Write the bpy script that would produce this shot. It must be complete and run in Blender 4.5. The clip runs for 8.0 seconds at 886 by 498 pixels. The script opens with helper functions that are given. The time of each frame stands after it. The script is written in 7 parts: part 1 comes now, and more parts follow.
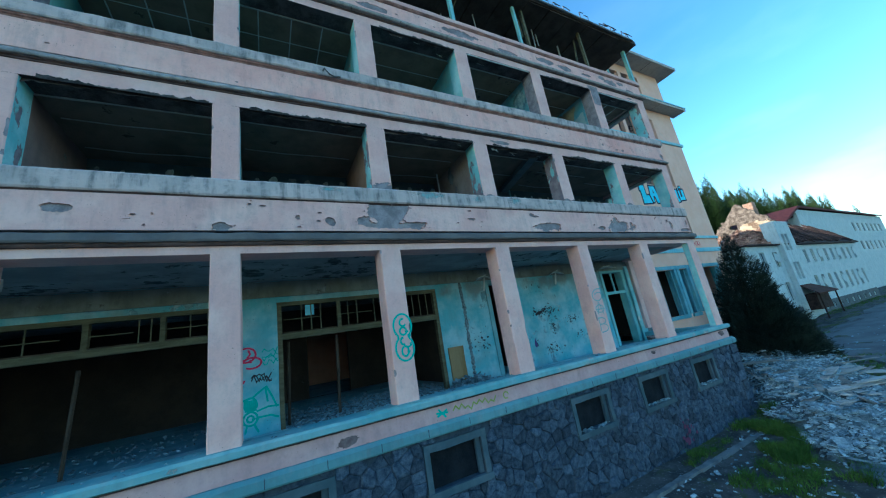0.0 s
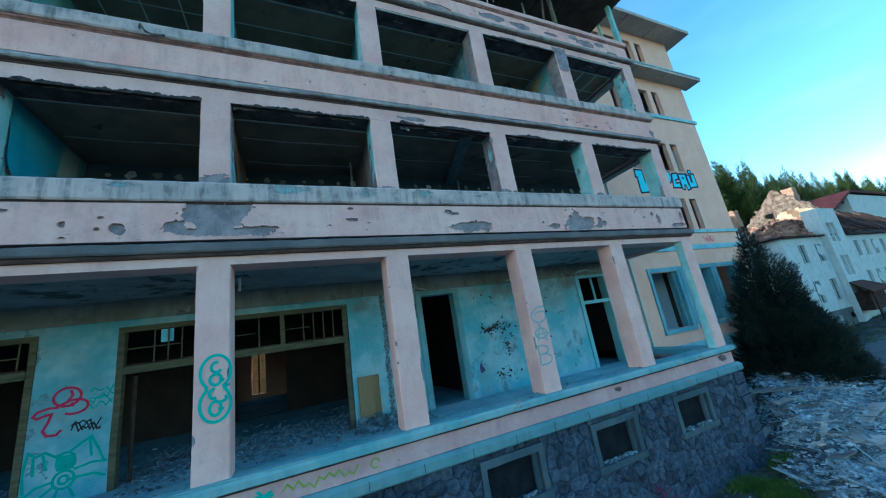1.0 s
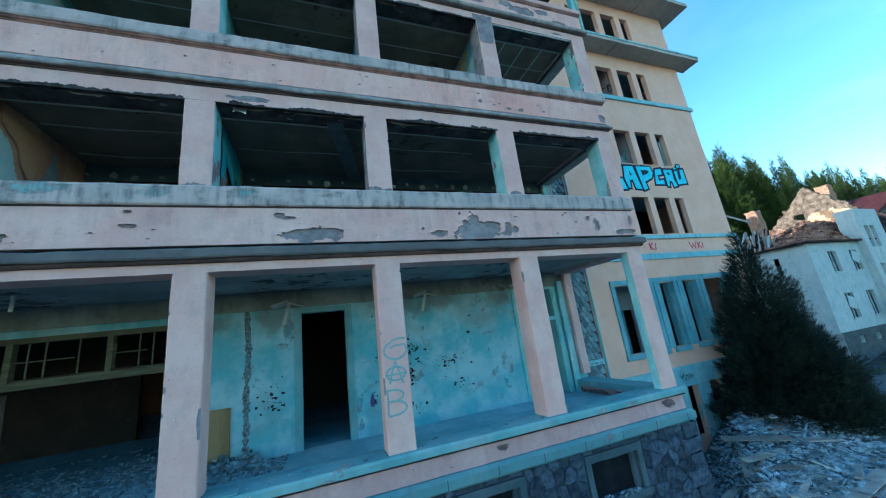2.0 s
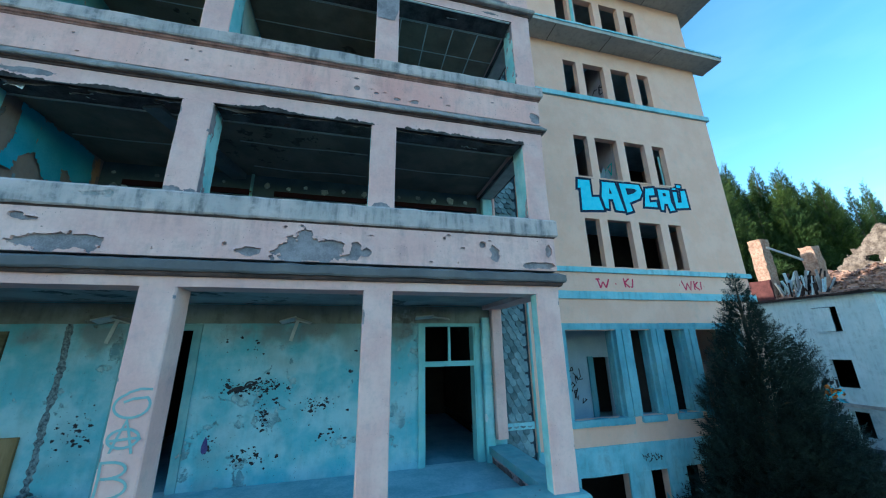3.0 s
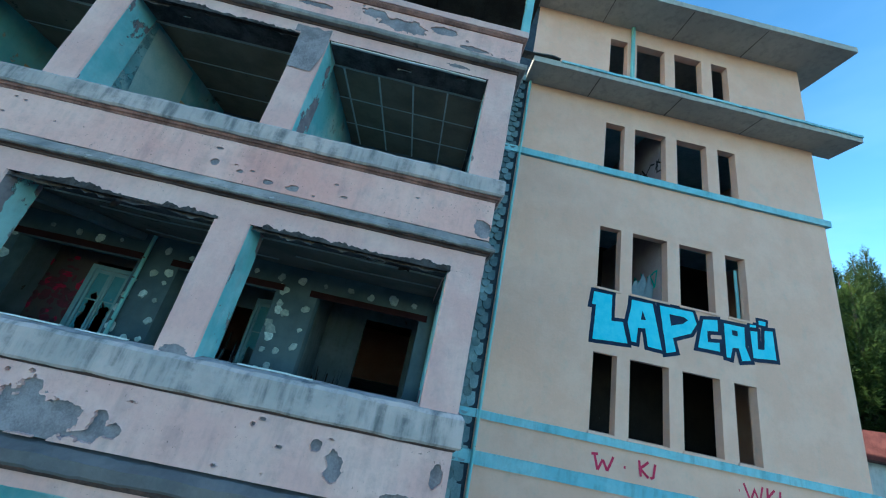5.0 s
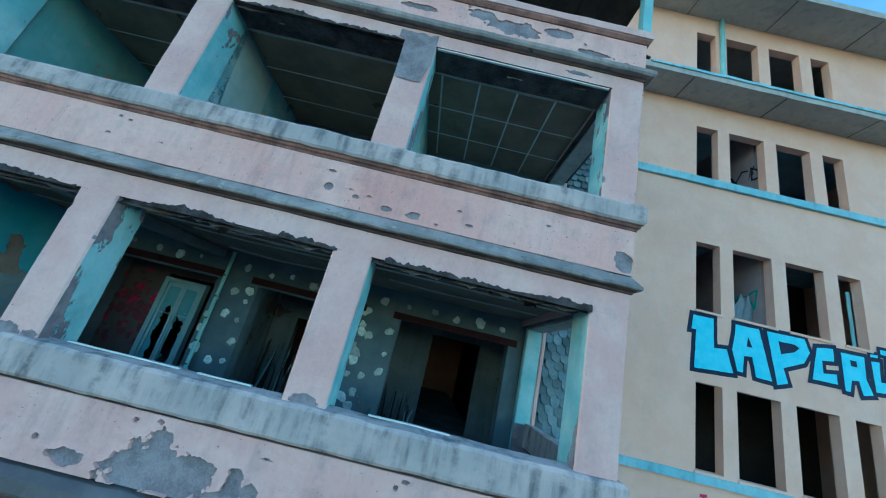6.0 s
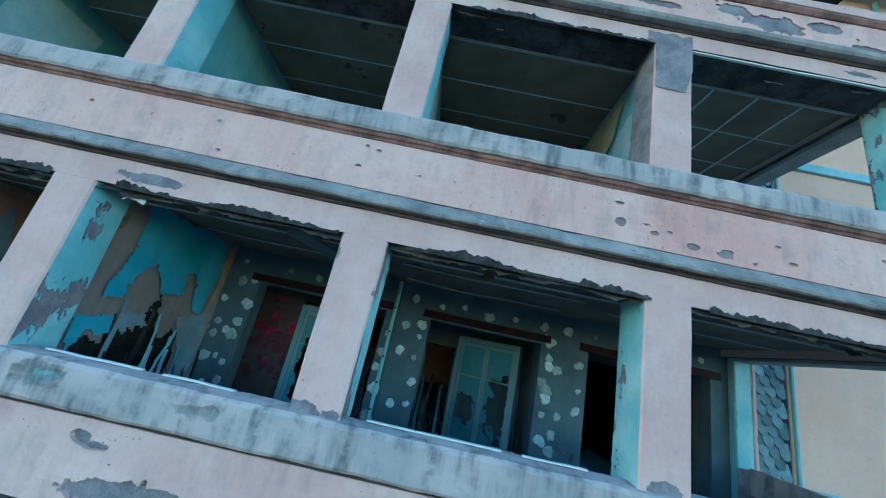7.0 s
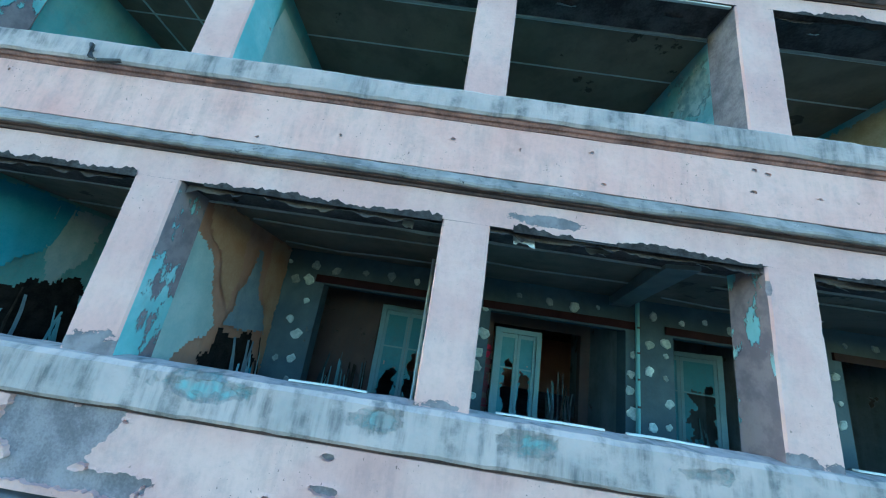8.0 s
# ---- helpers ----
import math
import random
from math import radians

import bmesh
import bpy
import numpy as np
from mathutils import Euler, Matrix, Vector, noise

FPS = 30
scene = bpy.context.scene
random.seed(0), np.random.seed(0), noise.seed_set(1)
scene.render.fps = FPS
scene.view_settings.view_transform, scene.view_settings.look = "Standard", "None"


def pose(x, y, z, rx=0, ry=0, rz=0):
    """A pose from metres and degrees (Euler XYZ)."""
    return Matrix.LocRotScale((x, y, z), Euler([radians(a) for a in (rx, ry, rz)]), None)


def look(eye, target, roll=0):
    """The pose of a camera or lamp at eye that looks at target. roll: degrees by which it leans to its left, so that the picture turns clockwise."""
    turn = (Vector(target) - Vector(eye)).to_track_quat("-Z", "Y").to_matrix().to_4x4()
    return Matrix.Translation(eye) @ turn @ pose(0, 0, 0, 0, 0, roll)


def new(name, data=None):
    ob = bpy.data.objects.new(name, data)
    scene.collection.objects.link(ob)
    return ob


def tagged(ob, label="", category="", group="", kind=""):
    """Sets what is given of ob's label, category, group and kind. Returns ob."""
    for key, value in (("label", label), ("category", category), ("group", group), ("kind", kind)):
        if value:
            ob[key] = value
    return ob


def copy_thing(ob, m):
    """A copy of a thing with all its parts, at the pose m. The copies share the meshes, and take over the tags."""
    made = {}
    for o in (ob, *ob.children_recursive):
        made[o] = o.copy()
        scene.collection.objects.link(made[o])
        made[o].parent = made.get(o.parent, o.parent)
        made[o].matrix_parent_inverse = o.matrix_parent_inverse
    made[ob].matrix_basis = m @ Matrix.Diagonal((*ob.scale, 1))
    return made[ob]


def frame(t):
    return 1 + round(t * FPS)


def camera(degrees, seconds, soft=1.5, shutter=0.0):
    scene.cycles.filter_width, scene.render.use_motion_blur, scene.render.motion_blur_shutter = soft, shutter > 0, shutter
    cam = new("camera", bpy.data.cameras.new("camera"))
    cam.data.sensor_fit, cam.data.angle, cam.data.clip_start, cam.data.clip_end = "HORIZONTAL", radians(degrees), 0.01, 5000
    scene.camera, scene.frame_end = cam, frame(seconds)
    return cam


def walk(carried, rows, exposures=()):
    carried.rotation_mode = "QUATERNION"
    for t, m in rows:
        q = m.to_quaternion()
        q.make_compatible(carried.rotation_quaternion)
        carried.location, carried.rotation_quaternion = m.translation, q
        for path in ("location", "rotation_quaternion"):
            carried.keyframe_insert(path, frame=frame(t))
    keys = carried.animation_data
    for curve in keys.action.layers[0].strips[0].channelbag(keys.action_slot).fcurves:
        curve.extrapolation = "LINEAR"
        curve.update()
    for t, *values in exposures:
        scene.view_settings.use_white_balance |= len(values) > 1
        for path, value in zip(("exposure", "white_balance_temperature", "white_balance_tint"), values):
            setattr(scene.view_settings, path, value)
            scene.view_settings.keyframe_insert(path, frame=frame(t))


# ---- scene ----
cam = camera(105.2, 8.0, soft=1.15)
PATH = [
    (0, (-0.292, -0.104, 4.232), (0.648, 1.587, 4.738), -9.4),
    (0.5, (1.587, 0.198, 4.489), (2.458, 1.929, 4.984), -9.2),
    (1, (3.45, 0.413, 4.641), (4.259, 2.176, 5.129), -9.0),
    (1.5, (5.335, 0.525, 4.761), (6.082, 2.316, 5.246), -8.5),
    (1.7, (6.102, 0.564, 4.828), (6.823, 2.367, 5.307), -8.1),
    (3, (11.306, 1.168, 5.422), (11.777, 3.033, 5.972), -1.0),
    (3.5, (13.019, 1.683, 6.159), (13.324, 3.555, 6.794), 5.0),
    (4, (14.123, 2.117, 7.031), (14.309, 3.991, 7.707), 9.0),
    (4.2, (14.345, 2.239, 7.371), (14.502, 4.113, 8.052), 10.0),
    (5.3, (14.07, 2.579, 8.429), (14.106, 4.477, 9.059), 13.0),
    (5.5, (13.752, 2.644, 8.491), (13.771, 4.546, 9.107), 13.4),
    (6, (12.696, 2.929, 8.584), (12.677, 4.839, 9.178), 13.7),
    (6.5, (11.25, 3.294, 8.582), (11.192, 5.205, 9.171), 13.5),
    (7, (9.386, 3.528, 8.576), (9.335, 5.447, 9.138), 12.4),
    (7.5, (7.365, 3.642, 8.49), (7.297, 5.563, 9.041), 11.0),
    (8, (5.255, 3.735, 8.308), (5.205, 5.658, 8.857), 8.9),
]
EXPOSURES = [(0.0, 1.3, 5250, 1), (3.0, 1.52, 5400, 3), (3.8, 1.42, 5400, 4), (5.5, 1.56, 5450, 3), (6.5, 1.82, 5400, 2), (7.4, 1.9, 5400, 2), (8.0, 2.15, 5400, 2)]
walk(cam, [(t, look(eye, target, roll)) for t, eye, target, roll in PATH], EXPOSURES)

# ---- world, sun, exposure ----
SUN_TO = Vector((-0.92, 0.20, 0.31)).normalized()
world = bpy.data.worlds.new("sky")
scene.world = world
world.use_nodes = True
wn = world.node_tree
sky = wn.nodes.new("ShaderNodeTexSky")
sky.sky_type = "NISHITA"
sky.sun_disc = False
sky.sun_elevation = math.asin(SUN_TO.z)
sky.sun_rotation = math.atan2(SUN_TO.x, SUN_TO.y)
sky.air_density, sky.dust_density, sky.ozone_density = 1.0, 0.6, 0.5
tint = wn.nodes.new("ShaderNodeMix")
tint.data_type, tint.blend_type = "RGBA", "MULTIPLY"
tint.inputs["Factor"].default_value = 1.0
tint.inputs[7].default_value = (0.95, 1.03, 0.98, 1)
vivid = wn.nodes.new("ShaderNodeHueSaturation")
vivid.inputs["Saturation"].default_value = 1.3
wn.links.new(sky.outputs[0], vivid.inputs["Color"])
wn.links.new(vivid.outputs[0], tint.inputs[6])
# thin cirrus
coord = wn.nodes.new("ShaderNodeTexCoord")
spread = wn.nodes.new("ShaderNodeMapping")
spread.inputs["Scale"].default_value = (1.2, 2.6, 7.0)
wisps = wn.nodes.new("ShaderNodeTexNoise")
wisps.inputs["Scale"].default_value, wisps.inputs["Detail"].default_value = 1.6, 7.0
veil = wn.nodes.new("ShaderNodeMapRange")
veil.inputs["From Min"].default_value, veil.inputs["From Max"].default_value, veil.inputs["To Max"].default_value = 0.48, 0.78, 0.6
cirrus = wn.nodes.new("ShaderNodeMix")
cirrus.data_type, cirrus.blend_type = "RGBA", "MULTIPLY"
cirrus.inputs[7].default_value = (1.55, 1.22, 1.08, 1)
wn.links.new(coord.outputs["Generated"], spread.inputs["Vector"])
wn.links.new(spread.outputs[0], wisps.inputs["Vector"])
wn.links.new(wisps.outputs["Fac"], veil.inputs["Value"])
wn.links.new(veil.outputs[0], cirrus.inputs["Factor"])
wn.links.new(tint.outputs[2], cirrus.inputs[6])
wn.links.new(cirrus.outputs[2], wn.nodes["Background"].inputs[0])
wn.nodes["Background"].inputs[1].default_value = 0.15
sun = new("sun", bpy.data.lights.new("sun", "SUN"))
sun.data.energy, sun.data.angle, sun.data.color = 3.5, radians(0.6), (1.0, 0.86, 0.68)
sun.matrix_world = look(SUN_TO * 60, (0, 0, 0))


# ---- materials ----
class Nodes:
    """A short way to write node trees."""

    def __init__(self, name, rough=0.85):
        self.m = bpy.data.materials.new(name)
        self.m.use_nodes = True
        self.t = self.m.node_tree
        self.b = self.t.nodes["Principled BSDF"]
        self.b.inputs["Roughness"].default_value = rough
        self.b.inputs["Specular IOR Level"].default_value = 0.12 if rough > 0.55 else 0.5
        self.pos = self.t.nodes.new("ShaderNodeNewGeometry").outputs["Position"]

    def put(self, socket, value):
        if hasattr(value, "links"):
            self.t.links.new(value, socket)
        else:
            if socket.type == "RGBA" and len(value) == 3:
                value = (*value, 1)
            socket.default_value = value

    def math(self, op, a, b=0.0, clamp=False):
        n = self.t.nodes.new("ShaderNodeMath")
        n.operation, n.use_clamp = op, clamp
        self.put(n.inputs[0], a)
        self.put(n.inputs[1], b)
        return n.outputs[0]

    def vec(self, op, a, b):
        n = self.t.nodes.new("ShaderNodeVectorMath")
        n.operation = op
        self.put(n.inputs[0], a)
        self.put(n.inputs[1], b)
        return n.outputs["Value"] if op == "LENGTH" else n.outputs[0]

    def noise(self, scale, detail=5.0, stretch=(1, 1, 1), shift=(0, 0, 0), rough=0.6):
        n = self.t.nodes.new("ShaderNodeTexNoise")
        v = self.vec("ADD", self.vec("MULTIPLY", self.pos, stretch), shift)
        self.put(n.inputs["Vector"], v)
        n.inputs["Scale"].default_value, n.inputs["Detail"].default_value = scale, detail
        n.inputs["Roughness"].default_value = rough
        return n.outputs["Fac"]

    def step(self, value, lo, hi):
        n = self.t.nodes.new("ShaderNodeMapRange")
        n.interpolation_type = "SMOOTHSTEP"
        self.put(n.inputs["Value"], value)
        n.inputs["From Min"].default_value, n.inputs["From Max"].default_value = lo, hi
        return n.outputs["Result"]

    def mix(self, fac, a, b, kind="MIX"):
        n = self.t.nodes.new("ShaderNodeMix")
        n.data_type, n.blend_type = "RGBA", kind
        self.put(n.inputs["Factor"], fac)
        self.put(n.inputs[6], a)
        self.put(n.inputs[7], b)
        return n.outputs[2]

    def random(self):
        return self.t.nodes.new("ShaderNodeObjectInfo").outputs["Random"]

    def island(self):
        return self.t.nodes.new("ShaderNodeNewGeometry").outputs["Random Per Island"]

    def bump(self, height, strength=0.4, distance=0.02):
        n = self.t.nodes.new("ShaderNodeBump")
        n.inputs["Strength"].default_value, n.inputs["Distance"].default_value = strength, distance
        self.put(n.inputs["Height"], height)
        self.t.links.new(n.outputs[0], self.b.inputs["Normal"])

    def colour(self, value):
        self.put(self.b.inputs["Base Color"], value)
        return self.m


def grainy(name, a, b, scale=3.0, fine=40.0, rough=0.85, bump=0.3, stretch=(1, 1, 1), vary=None, metal=0.0):
    """A two-tone surface with coarse and fine variation. vary: 'object' or 'island' for a piece-by-piece tone."""
    n = Nodes(name, rough)
    n.b.inputs["Metallic"].default_value = metal
    big, small = n.noise(scale, 6, stretch), n.noise(fine, 4, stretch)
    c = n.mix(n.step(n.math("ADD", n.math("MULTIPLY", big, 0.7), n.math("MULTIPLY", small, 0.3)), 0.35, 0.65), a, b)
    if vary:
        r = n.random() if vary == "object" else n.island()
        v = n.math("ADD", n.math("MULTIPLY", r, 0.8), 0.6)
        grey = n.t.nodes.new("ShaderNodeCombineColor")
        for k in range(3):
            n.put(grey.inputs[k], v)
        c = n.mix(1.0, c, grey.outputs[0], "MULTIPLY")
    n.bump(n.math("ADD", big, n.math("MULTIPLY", small, 0.5)), bump, 0.015)
    return n.colour(c)


def peeling(name, paint, paint2, under, under2, amount=0.3, blobs=(), pits=0.7, streak=0.0, size=1.0, stretch=(1, 1, 1), shift=(0, 0, 0), blush=None, soft=0.03, specks=0.0, stains=(), stain=(0.20, 0.205, 0.20)):
    """Old paint on plaster that has come off in places. blobs: (x, z, half width, half height) of large bare places on a facade."""
    n = Nodes(name, 0.88)
    big = n.noise(0.55 * size, 4, stretch, shift)
    mid = n.noise(2.6 * size, 7, stretch, shift, 0.68)
    small = n.noise(19.0, 5, (1, 1, 1), shift)
    fine = n.noise(130.0, 3)
    c = n.mix(n.step(n.noise(1.3, 5, (1, 1, 1), (7, 3, 1)), 0.38, 0.66), paint, paint2)
    if blush:
        c = n.mix(n.math("MULTIPLY", n.step(n.noise(0.45, 3, (1, 1, 1), (3, 9, 4)), 0.5, 0.72), 0.75), c, blush)
    c = n.mix(n.math("MULTIPLY", n.step(small, 0.45, 0.7), 0.08), c, under)
    c = n.mix(n.math("MULTIPLY", n.step(n.noise(3.4, 8, (1, 1, 0.7), (5, 1, 8), 0.7), 0.5, 0.75), 0.30), c, under2)
    bare_c = n.mix(n.step(n.noise(5.0, 6, (1, 1, 1), (1, 5, 2)), 0.38, 0.62), under, under2)
    field = n.math("ADD", n.math("MULTIPLY", big, 0.5), n.math("MULTIPLY", mid, 0.5))
    edge = 0.72 - 0.36 * amount
    mask = n.step(field, edge, edge + 0.012)
    pit = n.step(n.math("ADD", n.math("MULTIPLY", n.noise(7.0, 5, (1, 1, 1.6), (4, 4, 9)), 0.75), n.math("MULTIPLY", mid, 0.25)), pits, pits + 0.012)
    mask = n.math("MAXIMUM", mask, pit)
    for x, z, rx, rz in blobs:
        d = n.vec("MULTIPLY", n.vec("SUBTRACT", n.pos, (x, 0, z)), (1 / rx, 0, 1 / rz))
        v = n.math("ADD", n.math("SUBTRACT", 1.0, n.vec("LENGTH", d, (0, 0, 0))), n.math("MULTIPLY", n.math("SUBTRACT", n.noise(2.4, 9, (1, 1, 1.5), (x, 0, z), 0.72), 0.5), 5.5))
        mask = n.math("MAXIMUM", mask, n.step(v, 0.0, soft))
    c = n.mix(mask, c, bare_c)
    for x, z, rx, rz in stains:
        d = n.vec("MULTIPLY", n.vec("SUBTRACT", n.pos, (x, 0, z)), (1 / rx, 0, 1 / rz))
        v = n.math("ADD", n.math("SUBTRACT", 1.0, n.vec("LENGTH", d, (0, 0, 0))), n.math("MULTIPLY", n.math("SUBTRACT", n.noise(1.6, 8, (1, 1, 0.8), (z, 3, x), 0.65), 0.5), 3.0))
        c = n.mix(n.math("MULTIPLY", n.step(v, -0.1, 0.9), 0.75), c, stain)
    if specks:
        dots = n.math("MULTIPLY", n.step(n.noise(34.0, 3, (1, 1, 0.8), (6, 2, 1)), 0.66, 0.70), n.step(n.noise(1.9, 5, (1, 1, 1), (4, 7, 2)), 0.46, 0.60))
        c = n.mix(n.math("MULTIPLY", dots, specks), c, (0.035, 0.037, 0.042))
    if streak:
        run = n.noise(6.5, 5, (1, 1, 0.16), (2, 2, 2), 0.62)
        spot = n.noise(2.6, 7, (1, 1, 1.4), (8, 1, 3), 0.7)
        s = n.math("MULTIPLY", n.step(run, 0.40, 0.68), n.step(spot, 0.36, 0.60))
        c = n.mix(n.math("MULTIPLY", s, streak), c, (0.085, 0.105, 0.115))
    h = n.math("ADD", n.math("MULTIPLY", mask, -1.0), n.math("ADD", n.math("MULTIPLY", small, 0.22), n.math("MULTIPLY", fine, 0.08)))
    n.bump(n.math("ADD", h, n.math("MULTIPLY", mid, 0.5)), 0.9, 0.02)
    return n.colour(c)


PINK, PINK2 = (0.67, 0.42, 0.39), (0.73, 0.51, 0.47)
GREY, GREY2 = (0.17, 0.16, 0.18), (0.28, 0.265, 0.285)
CYAN, CYAN2 = (0.22, 0.52, 0.57), (0.40, 0.66, 0.69)
pink_mid = peeling("pink_plaster_flaking", PINK, PINK2, GREY, GREY2, 0.0, (), 0.685, 0.22, blush=(0.56, 0.34, 0.32), specks=0.85)
pink_high = peeling("pink_plaster_faded", (0.74, 0.445, 0.40), (0.78, 0.515, 0.465), GREY, GREY2, 0.0, (), 0.69, 0.22, blush=(0.68, 0.345, 0.305), specks=0.7)
bare_coat = grainy("bare_grey_undercoat", (0.17, 0.16, 0.18), (0.33, 0.305, 0.33), 4, 45, 0.95, 1.0)
pink_plain = peeling("pink_render", PINK, PINK2, GREY, GREY2, 0.0, [(2.25, 7.9, 0.3, 0.12), (5.35, 7.82, 0.25, 0.05), (8.45, 7.82, 0.25, 0.06), (6.2, 9.63, 0.42, 0.05), (11.6, 7.82, 0.2, 0.05), (14.0, 12.95, 0.2, 0.05)], 0.70, 0.10, specks=0.5)
pink_low = peeling("pink_base_band", (0.49, 0.32, 0.325), (0.56, 0.39, 0.39), (0.12, 0.08, 0.085), (0.20, 0.16, 0.165), 0.05, [(10.3, 2.8, 0.12, 0.05), (14.5, 2.8, 0.15, 0.07), (1.0, 2.75, 0.2, 0.06)], 0.655, 0.15, specks=0.8)
ochre_trim = grainy("red_moulding", (0.13, 0.075, 0.068), (0.36, 0.19, 0.16), 3, 40)
# dark mouldings; the tone also carries the shadow line under cornices and sills
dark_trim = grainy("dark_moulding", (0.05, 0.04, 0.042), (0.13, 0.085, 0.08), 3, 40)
sill_mat = peeling("weathered_concrete_sill", (0.54, 0.46, 0.45), (0.40, 0.365, 0.365), (0.22, 0.44, 0.47), (0.33, 0.345, 0.35), 0.0, [(3.35, 7.70, 0.4, 0.10), (4.9, 7.66, 0.3, 0.10), (6.15, 7.68, 0.26, 0.11), (7.45, 7.65, 0.2, 0.07), (1.0, 7.7, 0.2, 0.05)], 0.74, 0.8, soft=0.9)
cornice_low = peeling("dark_cornice", (0.115, 0.115, 0.125), (0.17, 0.165, 0.17), (0.26, 0.26, 0.26), (0.07, 0.07, 0.07), 0.1, (), 0.66, 0.3)
cornice_high = peeling("lichen_grey_cornice", (0.24, 0.23, 0.23), (0.38, 0.355, 0.345), (0.12, 0.12, 0.125), (0.42, 0.39, 0.38), 0.3, (), 0.60, 0.6, specks=0.9)
reveal = peeling("cyan_paint_over_mauve_plaster", CYAN, CYAN2, (0.20, 0.17, 0.20), (0.29, 0.25, 0.27), 0.59, (), 0.64, 0.1, 0.9, (1, 1, 0.5))
cyan_wall = peeling("pale_cyan_wall", (0.16, 0.45, 0.54), (0.37, 0.58, 0.64), (0.36, 0.52, 0.56), (0.16, 0.29, 0.34), 0.40, (), 0.655, 0.14, blush=(0.27, 0.31, 0.31), specks=0.9, stains=[(9.2, 5.8, 1.1, 0.35), (10.6, 5.85, 0.9, 0.28), (6.1, 5.75, 0.6, 0.4), (12.3, 5.8, 0.7, 0.3), (5.1, 5.7, 0.5, 0.3)])
teal_wall = peeling("teal_partition", (0.16, 0.42, 0.44), (0.24, 0.50, 0.50), (0.42, 0.40, 0.33), (0.33, 0.30, 0.25), 0.3, (), 0.72, 0.2)
tan_wall = peeling("tan_partition", (0.45, 0.25, 0.175), (0.52, 0.33, 0.25), (0.30, 0.33, 0.33), (0.24, 0.22, 0.20), 0.3, (), 0.72, 0.2)
grey_tan = peeling("greyish_tan_partition", (0.29, 0.23, 0.21), (0.36, 0.30, 0.28), (0.22, 0.27, 0.30), (0.15, 0.15, 0.16), 0.4, (), 0.70, 0.3)
mauve_wall = peeling("faded_mauve_partition", (0.24, 0.17, 0.17), (0.30, 0.22, 0.21), (0.20, 0.26, 0.27), (0.15, 0.15, 0.15), 0.25, (), 0.72, 0.2)
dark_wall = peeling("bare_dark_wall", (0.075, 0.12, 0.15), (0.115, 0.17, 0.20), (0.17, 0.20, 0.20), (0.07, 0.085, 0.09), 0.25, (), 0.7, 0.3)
inner_wall = peeling("dirty_inner_wall", (0.16, 0.20, 0.22), (0.22, 0.26, 0.27), (0.10, 0.08, 0.07), (0.12, 0.11, 0.10), 0.35, (), 0.68, 0.5)
ceiling_mat = peeling("stained_ceiling", (0.26, 0.22, 0.18), (0.18, 0.16, 0.135), (0.09, 0.085, 0.07), (0.13, 0.12, 0.10), 0.35, (), 0.68)
slab_edge = grainy("broken_concrete", (0.05, 0.045, 0.05), (0.14, 0.13, 0.13), 3, 30, bump=1.0)
# near-black brown: the dimness of the rooms is partly put into this colour
hall_wall = peeling("darkened_inner_wall", (0.035, 0.03, 0.028), (0.055, 0.043, 0.037), (0.10, 0.11, 0.11), (0.05, 0.05, 0.05), 0.25, (), 0.7)
ceiling_light = peeling("flaking_white_ceiling", (0.27, 0.275, 0.27), (0.37, 0.37, 0.36), (0.07, 0.075, 0.075), (0.15, 0.155, 0.15), 0.46, (), 0.68)
floor_mat = grainy("dusty_floor", (0.24, 0.43, 0.51), (0.44, 0.62, 0.68), 1.2, 22, bump=0.4)
ledge_mat = peeling("worn_cyan_ledge", (0.15, 0.35, 0.39), (0.24, 0.42, 0.45), (0.28, 0.30, 0.31), (0.42, 0.42, 0.41), 0.25, (), 0.68, 0.2)
coping_mat = peeling("blue_grey_coping", (0.115, 0.25, 0.29), (0.16, 0.31, 0.345), (0.22, 0.22, 0.23), (0.3, 0.3, 0.3), 0.1, (), 0.70, 0.3)
beige = peeling("beige_render", (0.77, 0.475, 0.36), (0.81, 0.53, 0.415), (0.42, 0.36, 0.30), (0.5, 0.45, 0.38), 0.0, (), 0.745, 0.03)
cyan_trim = peeling("cyan_trim", (0.24, 0.52, 0.60), (0.35, 0.61, 0.67), (0.18, 0.24, 0.28), (0.26, 0.32, 0.34), 0.10, (), 0.69, 0.35)
# duller version of the cyan trim, with the shade of the reveals mixed in
window_shade_blue = peeling("shaded_cyan_window_frame", (0.15, 0.36, 0.44), (0.23, 0.46, 0.53), (0.14, 0.20, 0.25), (0.24, 0.32, 0.36), 0.12, (), 0.69, 0.3)
reveal_clean = peeling("cyan_painted_reveal", CYAN, CYAN2, (0.20, 0.17, 0.20), (0.29, 0.25, 0.27), 0.30, (), 0.70, 0.1, 0.9, (1, 1, 0.5))
canopy_mat = peeling("grey_canopy", (0.40, 0.39, 0.36), (0.46, 0.45, 0.41), (0.30, 0.30, 0.29), (0.25, 0.25, 0.25), 0.05, (), 0.72, 0.3)
stone_mat = grainy("rubble_stone", (0.018, 0.034, 0.06), (0.075, 0.10, 0.14), 9, 42, 0.8, 1.0, vary="object")
stone_join = grainy("rubble_stone_joined", (0.018, 0.034, 0.06), (0.075, 0.10, 0.14), 9, 42, 0.8, 1.0, vary="island")
mortar = grainy("mortar", (0.03, 0.048, 0.072), (0.06, 0.08, 0.105), 5, 60, bump=0.6)
slate_mat = grainy("round_slate", (0.11, 0.18, 0.205), (0.20, 0.275, 0.30), 4, 30, 0.75, 0.5, vary="object")
